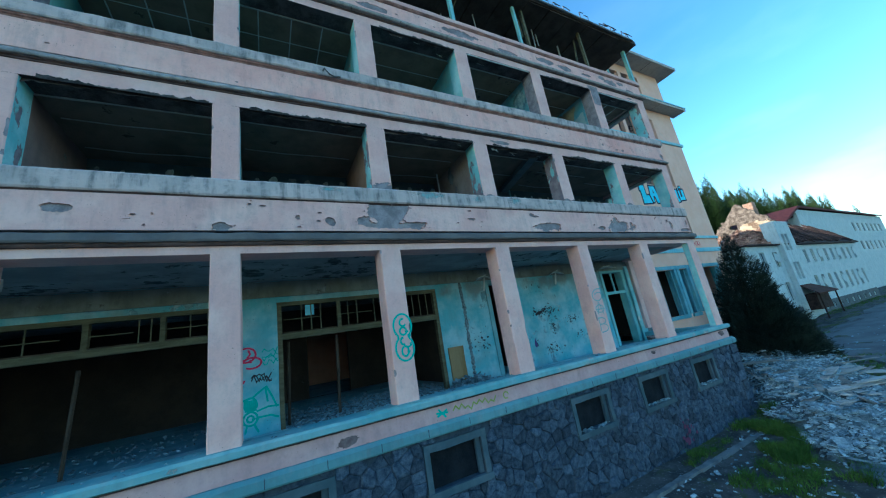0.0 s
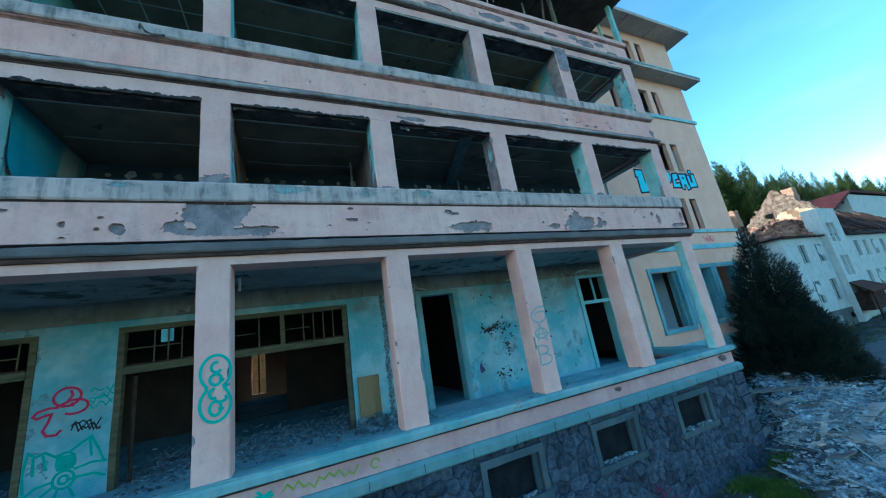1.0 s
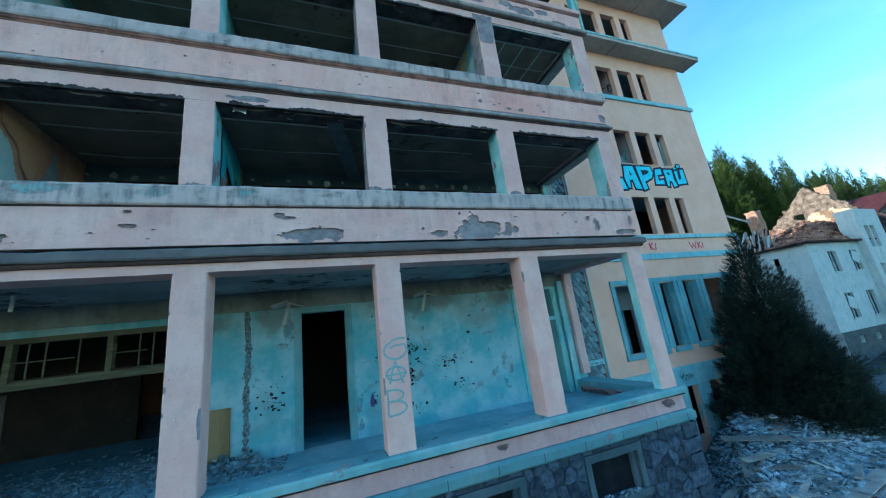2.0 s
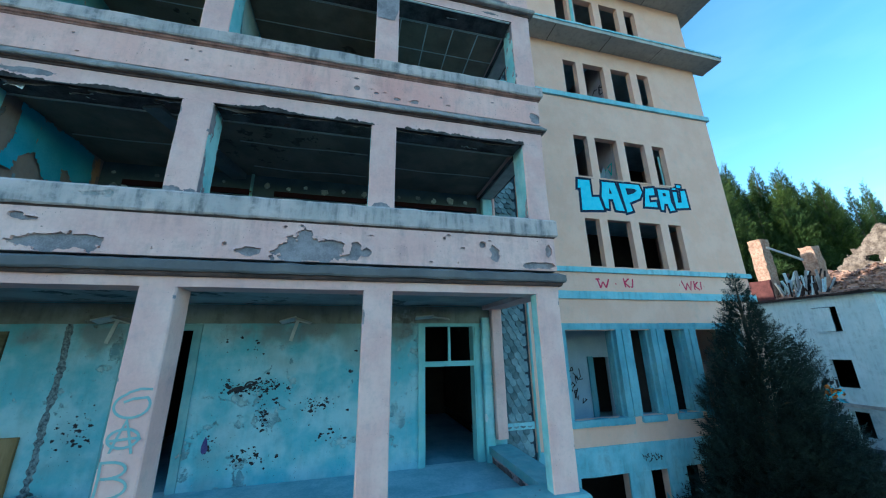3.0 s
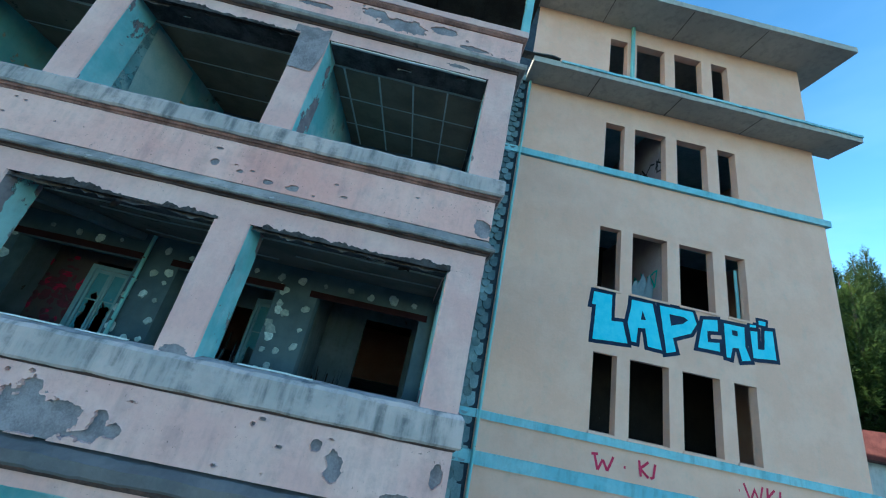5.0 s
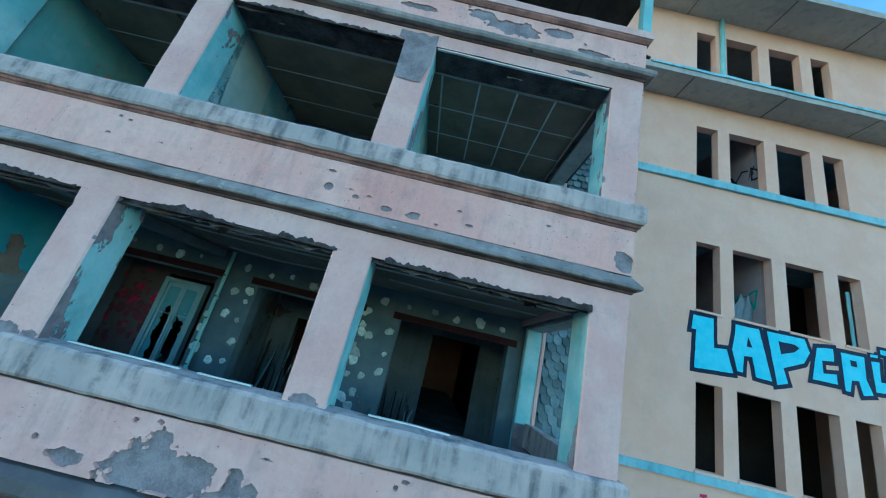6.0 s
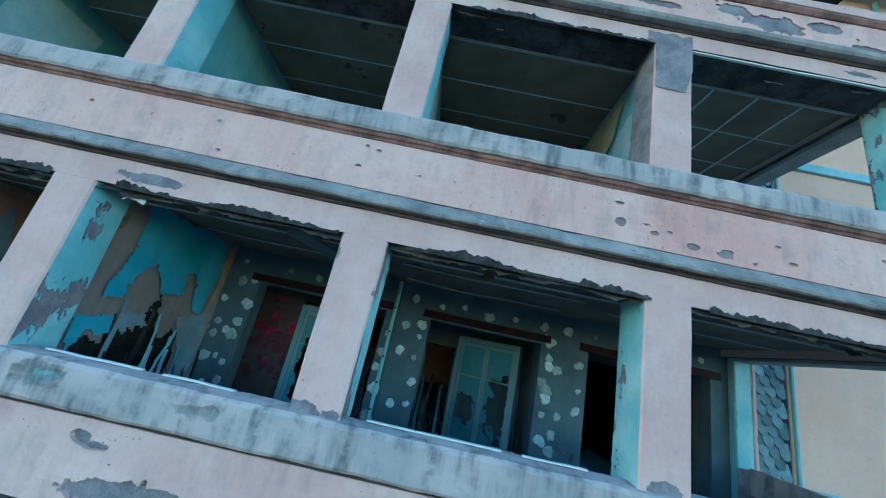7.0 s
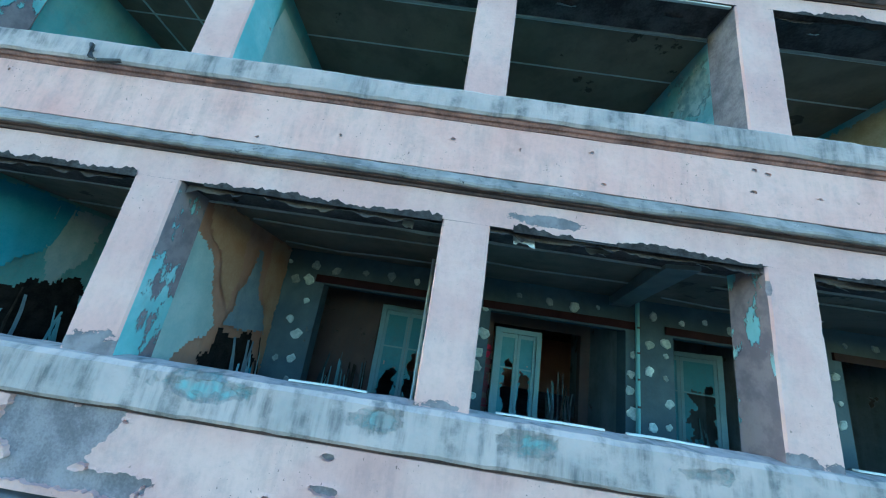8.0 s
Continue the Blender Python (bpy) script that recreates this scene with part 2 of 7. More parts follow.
wood_old = grainy("old_ochre_wood", (0.085, 0.08, 0.05), (0.15, 0.14, 0.09), 2, 30, 0.7, 0.4, (1, 1, 6))
wood_dark = grainy("dark_wood", (0.045, 0.035, 0.028), (0.09, 0.07, 0.055), 2, 30, 0.7, 0.4)
cyan_wood = peeling("cyan_painted_wood", (0.22, 0.50, 0.53), (0.30, 0.58, 0.60), (0.25, 0.22, 0.18), (0.30, 0.28, 0.25), 0.15, (), 0.68)
white_paint = peeling("chipped_white_board", (0.70, 0.74, 0.74), (0.62, 0.68, 0.68), (0.3, 0.3, 0.3), (0.4, 0.4, 0.4), 0.1)
rust = grainy("dark_red_steel", (0.02, 0.005, 0.008), (0.034, 0.010, 0.014), 3, 40, 0.6)
metal_dark = grainy("dark_metal", (0.05, 0.05, 0.055), (0.10, 0.10, 0.10), 6, 50, 0.5, 0.2, metal=0.6)


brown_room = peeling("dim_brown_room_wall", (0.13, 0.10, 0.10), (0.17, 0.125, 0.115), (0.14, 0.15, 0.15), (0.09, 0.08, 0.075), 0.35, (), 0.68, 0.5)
batten = grainy("pale_batten", (0.34, 0.36, 0.35), (0.48, 0.50, 0.48), 4, 40)
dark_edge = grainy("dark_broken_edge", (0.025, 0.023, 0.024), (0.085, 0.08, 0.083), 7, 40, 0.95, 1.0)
# near-black for holes in the partitions: their darkness is put into the colour
void_black = grainy("hole_black", (0.010, 0.010, 0.011), (0.028, 0.025, 0.023), 6, 45, 0.9, 0.8)
tin = peeling("pale_cyan_tin_strip", (0.24, 0.52, 0.60), (0.38, 0.64, 0.70), (0.12, 0.16, 0.19), (0.2, 0.2, 0.2), 0.3, (), 0.66)


# ---- building helpers ----
def mesh_of(name, bm, material, flip=True):
    if flip:
        bmesh.ops.recalc_face_normals(bm, faces=bm.faces)
    me = bpy.data.meshes.new(name)
    bm.to_mesh(me)
    bm.free()
    for m in material if isinstance(material, (list, tuple)) else (material,):
        me.materials.append(m)
    return me


def thing(name, at, label, category, group="", kind=""):
    """An Empty at the base of a thing."""
    ob = new(name)
    ob.location = at
    ob.empty_display_size = 0.2
    return tagged(ob, label, category, group, kind)


def attach(ob, parent):
    """Make ob, whose mesh is in world metres, a part of parent."""
    at, p = Vector((0, 0, 0)), parent
    while p:
        at += p.location
        p = p.parent
    ob.parent, ob.location = parent, -at
    return ob


def part(name, bm, material, parent, label="", flip=True):
    """One mesh, given in world metres, as a part of a thing or of another part."""
    return tagged(attach(new(name, mesh_of(name, bm, material, flip)), parent), label)


def solid(name, bm, material, label, category="", kind="structure", group=""):
    return tagged(new(name, mesh_of(name, bm, material)), label, category, group, kind)


def box(bm, x0, x1, y0, y1, z0, z1, mi=0):
    v = [bm.verts.new(p) for p in ((x0, y0, z0), (x1, y0, z0), (x1, y1, z0), (x0, y1, z0), (x0, y0, z1), (x1, y0, z1), (x1, y1, z1), (x0, y1, z1))]
    for f in ((3, 2, 1, 0), (4, 5, 6, 7), (0, 1, 5, 4), (1, 2, 6, 5), (2, 3, 7, 6), (3, 0, 4, 7)):
        bm.faces.new([v[k] for k in f]).material_index = mi
    return v


def a_box(*size):
    bm = bmesh.new()
    box(bm, *size)
    return bm


def rough_box(size, step=0.3, jitter=0.006, seed=0):
    """A box whose faces are divided and slightly uneven."""
    x0, x1, y0, y1, z0, z1 = size
    bm = bmesh.new()
    axes = [np.linspace(a, b, max(2, int((b - a) / step) + 2)) for a, b in ((x0, x1), (y0, y1), (z0, z1))]
    seen = {}

    def vert(i, j, k):
        if (i, j, k) not in seen:
            p = Vector((axes[0][i], axes[1][j], axes[2][k]))
            seen[i, j, k] = bm.verts.new(p + noise.noise_vector(p * 3.1 + Vector((seed, 0, 0))) * jitter * 2)
        return seen[i, j, k]

    n = [len(a) - 1 for a in axes]
    for a in range(3):
        b, c = (a + 1) % 3, (a + 2) % 3
        for end in (0, n[a]):
            for u in range(n[b]):
                for w in range(n[c]):
                    quad = []
                    for du, dw in ((0, 0), (1, 0), (1, 1), (0, 1)):
                        at = [0, 0, 0]
                        at[a], at[b], at[c] = end, u + du, w + dw
                        quad.append(vert(*at))
                    bm.faces.new(quad)
    return bm


def holed(axis, level0, level1, u0, u1, z0, z1, holes, step=2.0):
    """A wall between two levels of an axis ('y': along x; 'x': along y), with rectangular openings (u0, u1, z0, z1) through it."""
    def cuts(lo, hi, some):
        c = sorted({lo, hi, *(v for v in some if lo < v < hi)})
        out = [c[0]]
        for a, b in zip(c, c[1:]):
            k = max(1, int((b - a) / step))
            out += [a + (b - a) * (q + 1) / k for q in range(k)]
        return out

    us = cuts(u0, u1, [h[0] for h in holes] + [h[1] for h in holes])
    zs = cuts(z0, z1, [h[2] for h in holes] + [h[3] for h in holes])
    bm, seen = bmesh.new(), {}
    full = [[not any(h[0] < (a + b) / 2 < h[1] and h[2] < (c + d) / 2 < h[3] for h in holes) for c, d in zip(zs, zs[1:])] for a, b in zip(us, us[1:])]

    def vert(i, k, s):
        if (i, k, s) not in seen:
            lev = (level0, level1)[s]
            seen[i, k, s] = bm.verts.new((us[i], lev, zs[k]) if axis == "y" else (lev, us[i], zs[k]))
        return seen[i, k, s]

    nu, nz = len(us) - 1, len(zs) - 1
    for i in range(nu):
        for k in range(nz):
            if not full[i][k]:
                continue
            for s in (0, 1):
                bm.faces.new([vert(i, k, s), vert(i + 1, k, s), vert(i + 1, k + 1, s), vert(i, k + 1, s)])
            for di, dk, a, b in ((-1, 0, (i, k), (i, k + 1)), (1, 0, (i + 1, k), (i + 1, k + 1)), (0, -1, (i, k), (i + 1, k)), (0, 1, (i, k + 1), (i + 1, k + 1))):
                j, l = i + di, k + dk
                if not (0 <= j < nu and 0 <= l < nz and full[j][l]):
                    bm.faces.new([vert(*a, 0), vert(*b, 0), vert(*b, 1), vert(*a, 1)])
    return bm


# XL lies far beyond the seen bays: unseen length added to shade the yard
FRONT, END, BACK, XL = 6.85, 14.98, 9.74, -30.0
SKIN_X = -5.6


def band(profile, step=0.22, jitter=0.006, seed=0.0, x0=XL, y1=BACK - 0.005, under=None, bare=None):
    """A moulding of a closed (out, z) profile along the front of the loggias and round their free end."""
    bm, rings = bmesh.new(), []
    path = [(x, None) for x in np.arange(x0, END - 0.3, step)] + [(END - 0.3, None), (None, None)] + [(None, y) for y in np.arange(FRONT + 0.45, y1, step)] + [(None, y1)]
    for x, y in path:
        ring = []
        for out, z in profile:
            p = Vector((END + out if x is None else x, FRONT - out if y is None else y, z))
            d = noise.noise_vector(p * 2.7 + Vector((seed, 0, 0))) * jitter + noise.noise_vector(p * 11 + Vector((0, seed, 0))) * jitter * 0.7
            ring.append(bm.verts.new(p + d))
        rings.append(ring)
    for a, b in zip(rings, rings[1:]):
        for k in range(len(profile)):
            bm.faces.new([a[k], b[k], b[k - 1], a[k - 1]]).material_index = 1 if k == under or (bare is not None and bare < a[0].co.x < END - 0.01) else 0
    bm.faces.new(rings[0]), bm.faces.new(rings[-1][::-1])
    return bm


def column(x0, x1, y0, y1, z0, z1, seed, bevel=0.018, left=1):
    """A pier with worn arrises; its sides take the second material."""
    bm, rings, chips = bmesh.new(), [], []
    prof = [(x0 + bevel, y0), (x1 - bevel, y0), (x1, y0 + bevel), (x1, y1 - bevel), (x1 - bevel, y1), (x0 + bevel, y1), (x0, y1 - bevel), (x0, y0 + bevel)]
    for z in np.linspace(z0, z1, max(4, int((z1 - z0) / 0.045))):
        ring = []
        bites = [max(0.0, noise.noise((z * 2.3, seed * 3.7 + q, q)) + 0.6 * noise.noise((z * 9.0, seed, q * 5)) - 0.36) * 0.05 for q in (1, 2)]
        chips.append(bites)
        for i, (x, y) in enumerate(prof):
            p = Vector((x, y, z))
            if i == 1:
                p.x -= bites[0]
            elif i == 2:
                p.y += bites[0] * 0.7
            elif i == 7:
                p.y += bites[1] * 0.7
            elif i == 0:
                p.x += bites[1]
            d = noise.noise_vector(p * 1.7 + Vector((seed, 0, 0))) * 0.006 + noise.noise_vector(p * 9) * 0.0015
            ring.append(bm.verts.new(p + Vector((d.x, d.y, 0))))
        rings.append(ring)
    for a, b, c, d in zip(rings, rings[1:], chips, chips[1:]):
        for k in range(8):
            f = bm.faces.new([a[k - 1], a[k], b[k], b[k - 1]])
            f.material_index = left if k == 7 else 1 if k == 3 else 2 if (k == 2 and c[0] + d[0] > 0.016) or (k == 0 and c[1] + d[1] > 0.016) else 0
    bm.faces.new(rings[0][::-1]), bm.faces.new(rings[-1])
    return bm


# ---- ground ----
def land(x, y):
    """The height of the ground."""
    dip = min(1, max(0, (y - 10) / 6)) * min(1, max(0, (x - 30) / 10)) * min(1, max(0, (52 - x) / 8))
    rise = 0.25 * min(1, max(0, (x - 40) / 10)) - 1.15 * dip
    hill = min(19, 1.35 * max(0, y - (23 if x < 79 else min(33, 23 + (x - 79))))) * (1 - 0.4 * min(1, max(0, (x - 90) / 40))) * min(1, max(0, (x - 26) / 12))
    return rise + hill - 0.25 * min(1, max(0, (4 - y) / 6)) + 0.10 * noise.noise((x * 0.35, y * 0.35, 0)) + 0.03 * noise.noise((x * 1.7, y * 1.7, 4))


bm = bmesh.new()
gx = [-600, -200, -80, -40] + list(np.arange(-24, 40, 0.8)) + list(np.arange(40, 130, 4)) + [160, 240, 400, 700]
gy = [-600, -200, -80, -40] + list(np.arange(-24, 24, 0.8)) + list(np.arange(24, 130, 4)) + [160, 240, 400, 700]
grid = [[bm.verts.new((x, y, land(x, y))) for y in gy] for x in gx]
for i in range(len(gx) - 1):
    for j in range(len(gy) - 1):
        bm.faces.new([grid[i][j], grid[i + 1][j], grid[i + 1][j + 1], grid[i][j + 1]])
n = Nodes("trampled_earth", 0.95)
earth = n.mix(n.step(n.noise(1.3, 6), 0.4, 0.62), (0.035, 0.042, 0.045), (0.085, 0.09, 0.09))
earth = n.mix(n.step(n.noise(0.6, 5, (1, 1, 1), (5, 2, 0)), 0.52, 0.62), earth, (0.055, 0.075, 0.025))
earth = n.mix(n.math("MULTIPLY", n.step(n.noise(14, 4), 0.6, 0.66), 0.6), earth, (0.24, 0.25, 0.25))
n.bump(n.noise(9, 6), 0.8, 0.06)
solid("ground", bm, n.colour(earth), "trampled grey earth with patches of grass", "ground")

# ---- the loggia block ----
PITCH, CW = 3.128, 0.475
COLS = [2.0 + PITCH * k for k in range(-4, 5)]
block = thing("loggia_building", (2.0, FRONT, 0), "derelict pink sanatorium wing with three storeys of open loggias", "building")
body = 7.32
for k, x in enumerate(COLS):
    w = END - x if k == 8 else CW
    part("column", column(x, x + w, FRONT, body - (0.23 if k == 8 else 0.0), 3.1, 6.33, k), (pink_plain, reveal_clean if k == 8 else pink_plain, bare_coat), block, "pale pink plastered square pillar")
    for z0, z1 in ((6.74, 7.77), (10.04, 11.0)):
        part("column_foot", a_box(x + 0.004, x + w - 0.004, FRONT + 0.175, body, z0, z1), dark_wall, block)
    part("column", column(x, x + w, FRONT, body, 7.77, 9.5, k + 20), (pink_plain, reveal_clean if k == 8 else reveal, bare_coat), block, "pink pillar with cyan flaking reveals")
    part("column", column(x, x + w, FRONT, body, 11.0, 12.84, k + 40, left=2 if k in (6, 7) else 1), (pink_plain, reveal, bare_coat), block, "pink pillar with cyan flaking reveals")


for k in range(8):
    x = COLS[0] - PITCH * (k + 1)
    if x > XL:
        for z0, z1 in ((3.1, 6.33), (7.77, 9.5), (11.0, 12.84)):
            part("column", column(x, x + CW, FRONT, body, z0, z1, k), (pink_plain, reveal, bare_coat), block)


def rect(out0, out1, z0, z1):
    return [(out0, z0), (out1, z0), (out1, z1), (out0, z1)]


part("base_coping", band([(-0.4, 2.40), (0.13, 2.40), (0.15, 2.43), (0.15, 2.56), (0.09, 2.62), (-0.4, 2.62)], seed=1), coping_mat, block, "blue-grey stone coping over the plinth")
part("base_band", band(rect(-0.4, 0.03, 2.62, 2.925), seed=2), pink_low, block, "scuffed pink plaster band")
part("ledge", band([(-0.47, 2.94), (0.05, 2.94), (0.13, 2.97), (0.13, 3.06), (0.10, 3.1), (-0.47, 3.1)], seed=3), ledge_mat, block, "worn cyan-grey ledge")
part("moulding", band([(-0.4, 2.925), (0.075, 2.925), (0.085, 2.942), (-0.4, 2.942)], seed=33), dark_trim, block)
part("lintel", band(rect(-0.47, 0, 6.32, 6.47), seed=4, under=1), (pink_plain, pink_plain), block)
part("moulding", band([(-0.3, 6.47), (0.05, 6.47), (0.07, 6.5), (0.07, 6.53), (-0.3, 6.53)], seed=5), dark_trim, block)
part("cornice", band([(-0.3, 6.53), (0.11, 6.53), (0.13, 6.56), (0.13, 6.67), (0.02, 6.72), (-0.3, 6.76)], seed=6, jitter=0.015, step=0.11), cornice_low, block, "dark weathered cornice")
part("parapet", band(rect(-0.15, 0, 6.76, 7.41), seed=7, bare=SKIN_X), (pink_mid, bare_coat), block, "pink parapet with plaster fallen off")
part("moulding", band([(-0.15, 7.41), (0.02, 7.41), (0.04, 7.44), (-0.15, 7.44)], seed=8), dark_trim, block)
part("sill_band", band([(-0.17, 7.44), (0.06, 7.44), (0.08, 7.47), (0.08, 7.76), (0.05, 7.80), (-0.17, 7.82)], seed=9, jitter=0.012, step=0.12), sill_mat, block, "streaked grey concrete sill")
part("lintel", band(rect(-0.47, 0, 9.5, 9.79), seed=10, under=1), (pink_plain, slab_edge), block)
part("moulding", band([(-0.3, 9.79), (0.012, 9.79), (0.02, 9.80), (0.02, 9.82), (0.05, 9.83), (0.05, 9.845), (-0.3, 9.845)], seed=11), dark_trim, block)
part("cornice", band([(-0.3, 9.845), (0.085, 9.845), (0.10, 9.86), (0.10, 9.89), (0.0, 10.02), (-0.3, 10.02)], seed=12, jitter=0.016, step=0.10), cornice_high, block, "lichen-grey sloping cornice")
part("parapet", band(rect(-0.15, 0, 10.02, 10.62), seed=13, bare=SKIN_X), (pink_high, bare_coat), block, "faded pink parapet")
part("moulding", band([(-0.15, 10.62), (0.02, 10.62), (0.03, 10.65), (0.05, 10.66), (0.06, 10.70), (-0.15, 10.70)], seed=14), ochre_trim, block, "thin rust-red moulding")
part("sill_band", band([(-0.17, 10.70), (0.08, 10.70), (0.10, 10.73), (0.10, 10.94), (0.07, 10.98), (-0.17, 11.0)], seed=15, jitter=0.012, step=0.12), sill_mat, block, "streaked grey concrete sill")
part("lintel", band(rect(-0.47, 0, 12.83, 13.06), seed=16, under=1), (pink_plain, slab_edge), block)
part("moulding", band([(-0.3, 13.06), (0.015, 13.06), (0.025, 13.11), (-0.3, 13.11)], seed=17), dark_trim, block)
part("cornice", band([(-0.3, 13.11), (0.10, 13.11), (0.12, 13.14), (0.12, 13.2), (0.0, 13.29), (-0.3, 13.29)], seed=18, jitter=0.010), cornice_high, block)
part("parapet", band(rect(-0.3, 0, 13.29, 13.78), seed=19, bare=SKIN_X), (pink_high, bare_coat), block, "faded pink parapet")
part("moulding", band([(-0.3, 13.78), (0.03, 13.78), (0.06, 13.83), (0.06, 13.87), (-0.3, 13.87)], seed=20), ochre_trim, block)
part("sill_band", band([(-0.3, 13.87), (0.07, 13.87), (0.07, 14.0), (-0.3, 14.05)], seed=21, jitter=0.010), pink_plain, block)



def plaster_skin(name, z0, z1, holes, dents, material, label, seed, count, cell=0.016, thick=0.030):
    """The outer coat of plaster on a parapet: a thick skin with a broken edge round every place where it has fallen off.
    holes: (x, z, half width, half height); dents: small knocks; count: further chips at random."""
    r = random.Random(seed)
    x0, x1 = SKIN_X, END + 0.004
    nx, nz = int((x1 - x0) / cell), int((z1 - z0) / cell)
    X, Z = np.meshgrid(np.linspace(x0, x1, nx + 1), np.linspace(z0, z1, nz + 1), indexing="ij")
    field = np.full(X.shape, -1.0)
    chips = [(r.uniform(x0, x1), r.uniform(z0 + 0.03, z1 - 0.03), r.uniform(0.012, 0.05), r.uniform(0.008, 0.022)) for _ in range(count)]
    for x, z, rx, rz in list(holes) + list(dents) + chips:
        i0, i1 = max(0, int((x - 2 * rx - x0) / cell)), min(nx, int((x + 2 * rx - x0) / cell) + 1)
        j0, j1 = max(0, int((z - 2 * rz - z0) / cell)), min(nz, int((z + 2 * rz - z0) / cell) + 1)
        rough = 1.0 if rx > 0.08 else 0.85
        for i in range(i0, i1 + 1):
            for j in range(j0, j1 + 1):
                px, pz = X[i, j], Z[i, j]
                d = math.hypot((px - x) / rx, (pz - z) / rz)
                if d > 2:
                    continue
                e = noise.noise((px * 4.0, pz * 6.0, seed)) * 0.48 + noise.noise((px * 11.0, pz * 14.0, seed + 3)) * 0.26 + noise.noise((px * 26.0, pz * 26.0, seed + 6)) * 0.2
                field[i, j] = max(field[i, j], 1 - d + rough * e)
    gone = field > 0
    keep = ~(gone[:-1, :-1] & gone[1:, :-1] & gone[:-1, 1:] & gone[1:, 1:])
    keep &= (field[:-1, :-1] + field[1:, :-1] + field[:-1, 1:] + field[1:, 1:]) < 0.0
    gx, gz = np.gradient(field, cell)
    slope = gx ** 2 + gz ** 2 + 1e-6
    near = (np.abs(field) < 0.5) & (np.abs(field) < 1.3 * cell * np.sqrt(slope))
    move = np.where(near, -field / slope, 0.0)
    inner = np.zeros(X.shape, bool)
    inner[1:-1, 1:-1] = True
    lim = 0.7 * cell
    PX = X + np.where(inner, np.clip(move * gx, -lim, lim), 0)
    PZ = Z + np.where(inner, np.clip(move * gz, -lim, lim), 0)
    lip = 0.45 * thick * np.exp(-np.maximum(0, -field) * 3.0)
    verts, faces, index = [], [], {}

    def corner(i, j, deep):
        if (i, j, deep) not in index:
            index[i, j, deep] = len(verts)
            out = thick + lip[i, j] + 0.004 * noise.noise((X[i, j] * 2.2, Z[i, j] * 2.2, seed)) + 0.0022 * noise.noise((X[i, j] * 14, Z[i, j] * 14, seed))
            verts.append((PX[i, j], FRONT + (0.004 if deep else -out), PZ[i, j]))
        return index[i, j, deep]

    for i in range(nx):
        for j in range(nz):
            if not keep[i, j]:
                continue
            faces.append((corner(i, j, 0), corner(i + 1, j, 0), corner(i + 1, j + 1, 0), corner(i, j + 1, 0)))
            for di, dj, a, b in ((-1, 0, (i, j + 1), (i, j)), (1, 0, (i + 1, j), (i + 1, j + 1)), (0, -1, (i, j), (i + 1, j)), (0, 1, (i + 1, j + 1), (i, j + 1))):
                p, q = i + di, j + dj
                if not (0 <= p < nx and 0 <= q < nz and keep[p, q]):
                    faces.append((corner(*a, 0), corner(*a, 1), corner(*b, 1), corner(*b, 0)))
    me = bpy.data.meshes.new(name)
    me.from_pydata(verts, [], faces)
    me.materials.append(material)
    ob = new(name, me)
    attach(ob, block)
    tagged(ob, label)
    return ob


plaster_skin("plaster_coat", 6.762, 7.408, [(-3.1, 7.13, 0.2, 0.07), (-0.92, 6.82, 0.15, 0.09), (0.98, 6.98, 0.1, 0.1), (1.7, 7.0, 0.16, 0.12), (2.28, 7.2, 0.42, 0.30), (2.05, 7.4, 0.2, 0.12), (2.65, 7.35, 0.18, 0.16), (2.95, 6.9, 0.34, 0.10), (2.3, 6.9, 0.6, 0.08), (7.2, 6.9, 0.50, 0.13), (7.55, 6.95, 0.2, 0.1), (6.8, 7.23, 0.12, 0.04), (9.6, 6.89, 0.2, 0.06), (10.35, 6.98, 0.34, 0.20), (10.4, 7.2, 0.13, 0.14), (10.8, 6.98, 0.24, 0.17), (10.5, 6.85, 0.55, 0.10), (11.22, 6.95, 0.10, 0.15), (11.4, 6.95, 0.10, 0.07), (13.74, 7.06, 0.11, 0.13), (13.48, 7.2, 0.06, 0.06), (14.85, 7.17, 0.07, 0.13), (14.6, 6.86, 0.32, 0.07), (4.52, 7.33, 0.06, 0.03), (4.55, 7.1, 0.1, 0.035)],
             [(-2.2, 7.04, 0.04, 0.02), (-0.5, 7.3, 0.04, 0.025), (-0.27, 7.27, 0.06, 0.025), (0.35, 7.05, 0.05, 0.05), (0.75, 6.97, 0.05, 0.03), (9.26, 7.0, 0.03, 0.03), (10.1, 7.33, 0.03, 0.02), (10.35, 7.36, 0.04, 0.02), (12.76, 7.29, 0.03, 0.03), (6.67, 7.27, 0.09, 0.05)], pink_mid, "pink plaster coat with broken edges", 4, 30)
plaster_skin("plaster_coat", 10.022, 10.618, [(14.87, 10.2, 0.12, 0.12), (11.08, 10.25, 0.06, 0.05), (11.85, 10.13, 0.08, 0.04), (12.2, 10.12, 0.10, 0.05), (11.45, 10.2, 0.05, 0.025), (12.9, 10.17, 0.05, 0.02)], [(11.05, 10.47, 0.05, 0.018), (11.36, 10.28, 0.06, 0.012), (11.6, 10.24, 0.05, 0.012), (8.24, 10.53, 0.035, 0.016), (8.38, 10.5, 0.04, 0.02), (8.2, 10.27, 0.05, 0.02), (12.75, 10.33, 0.04, 0.016), (13.88, 10.42, 0.03, 0.015), (5.1, 10.4, 0.04, 0.012)], pink_high, "faded pink plaster coat with chipped edges", 9, 12, thick=0.013)
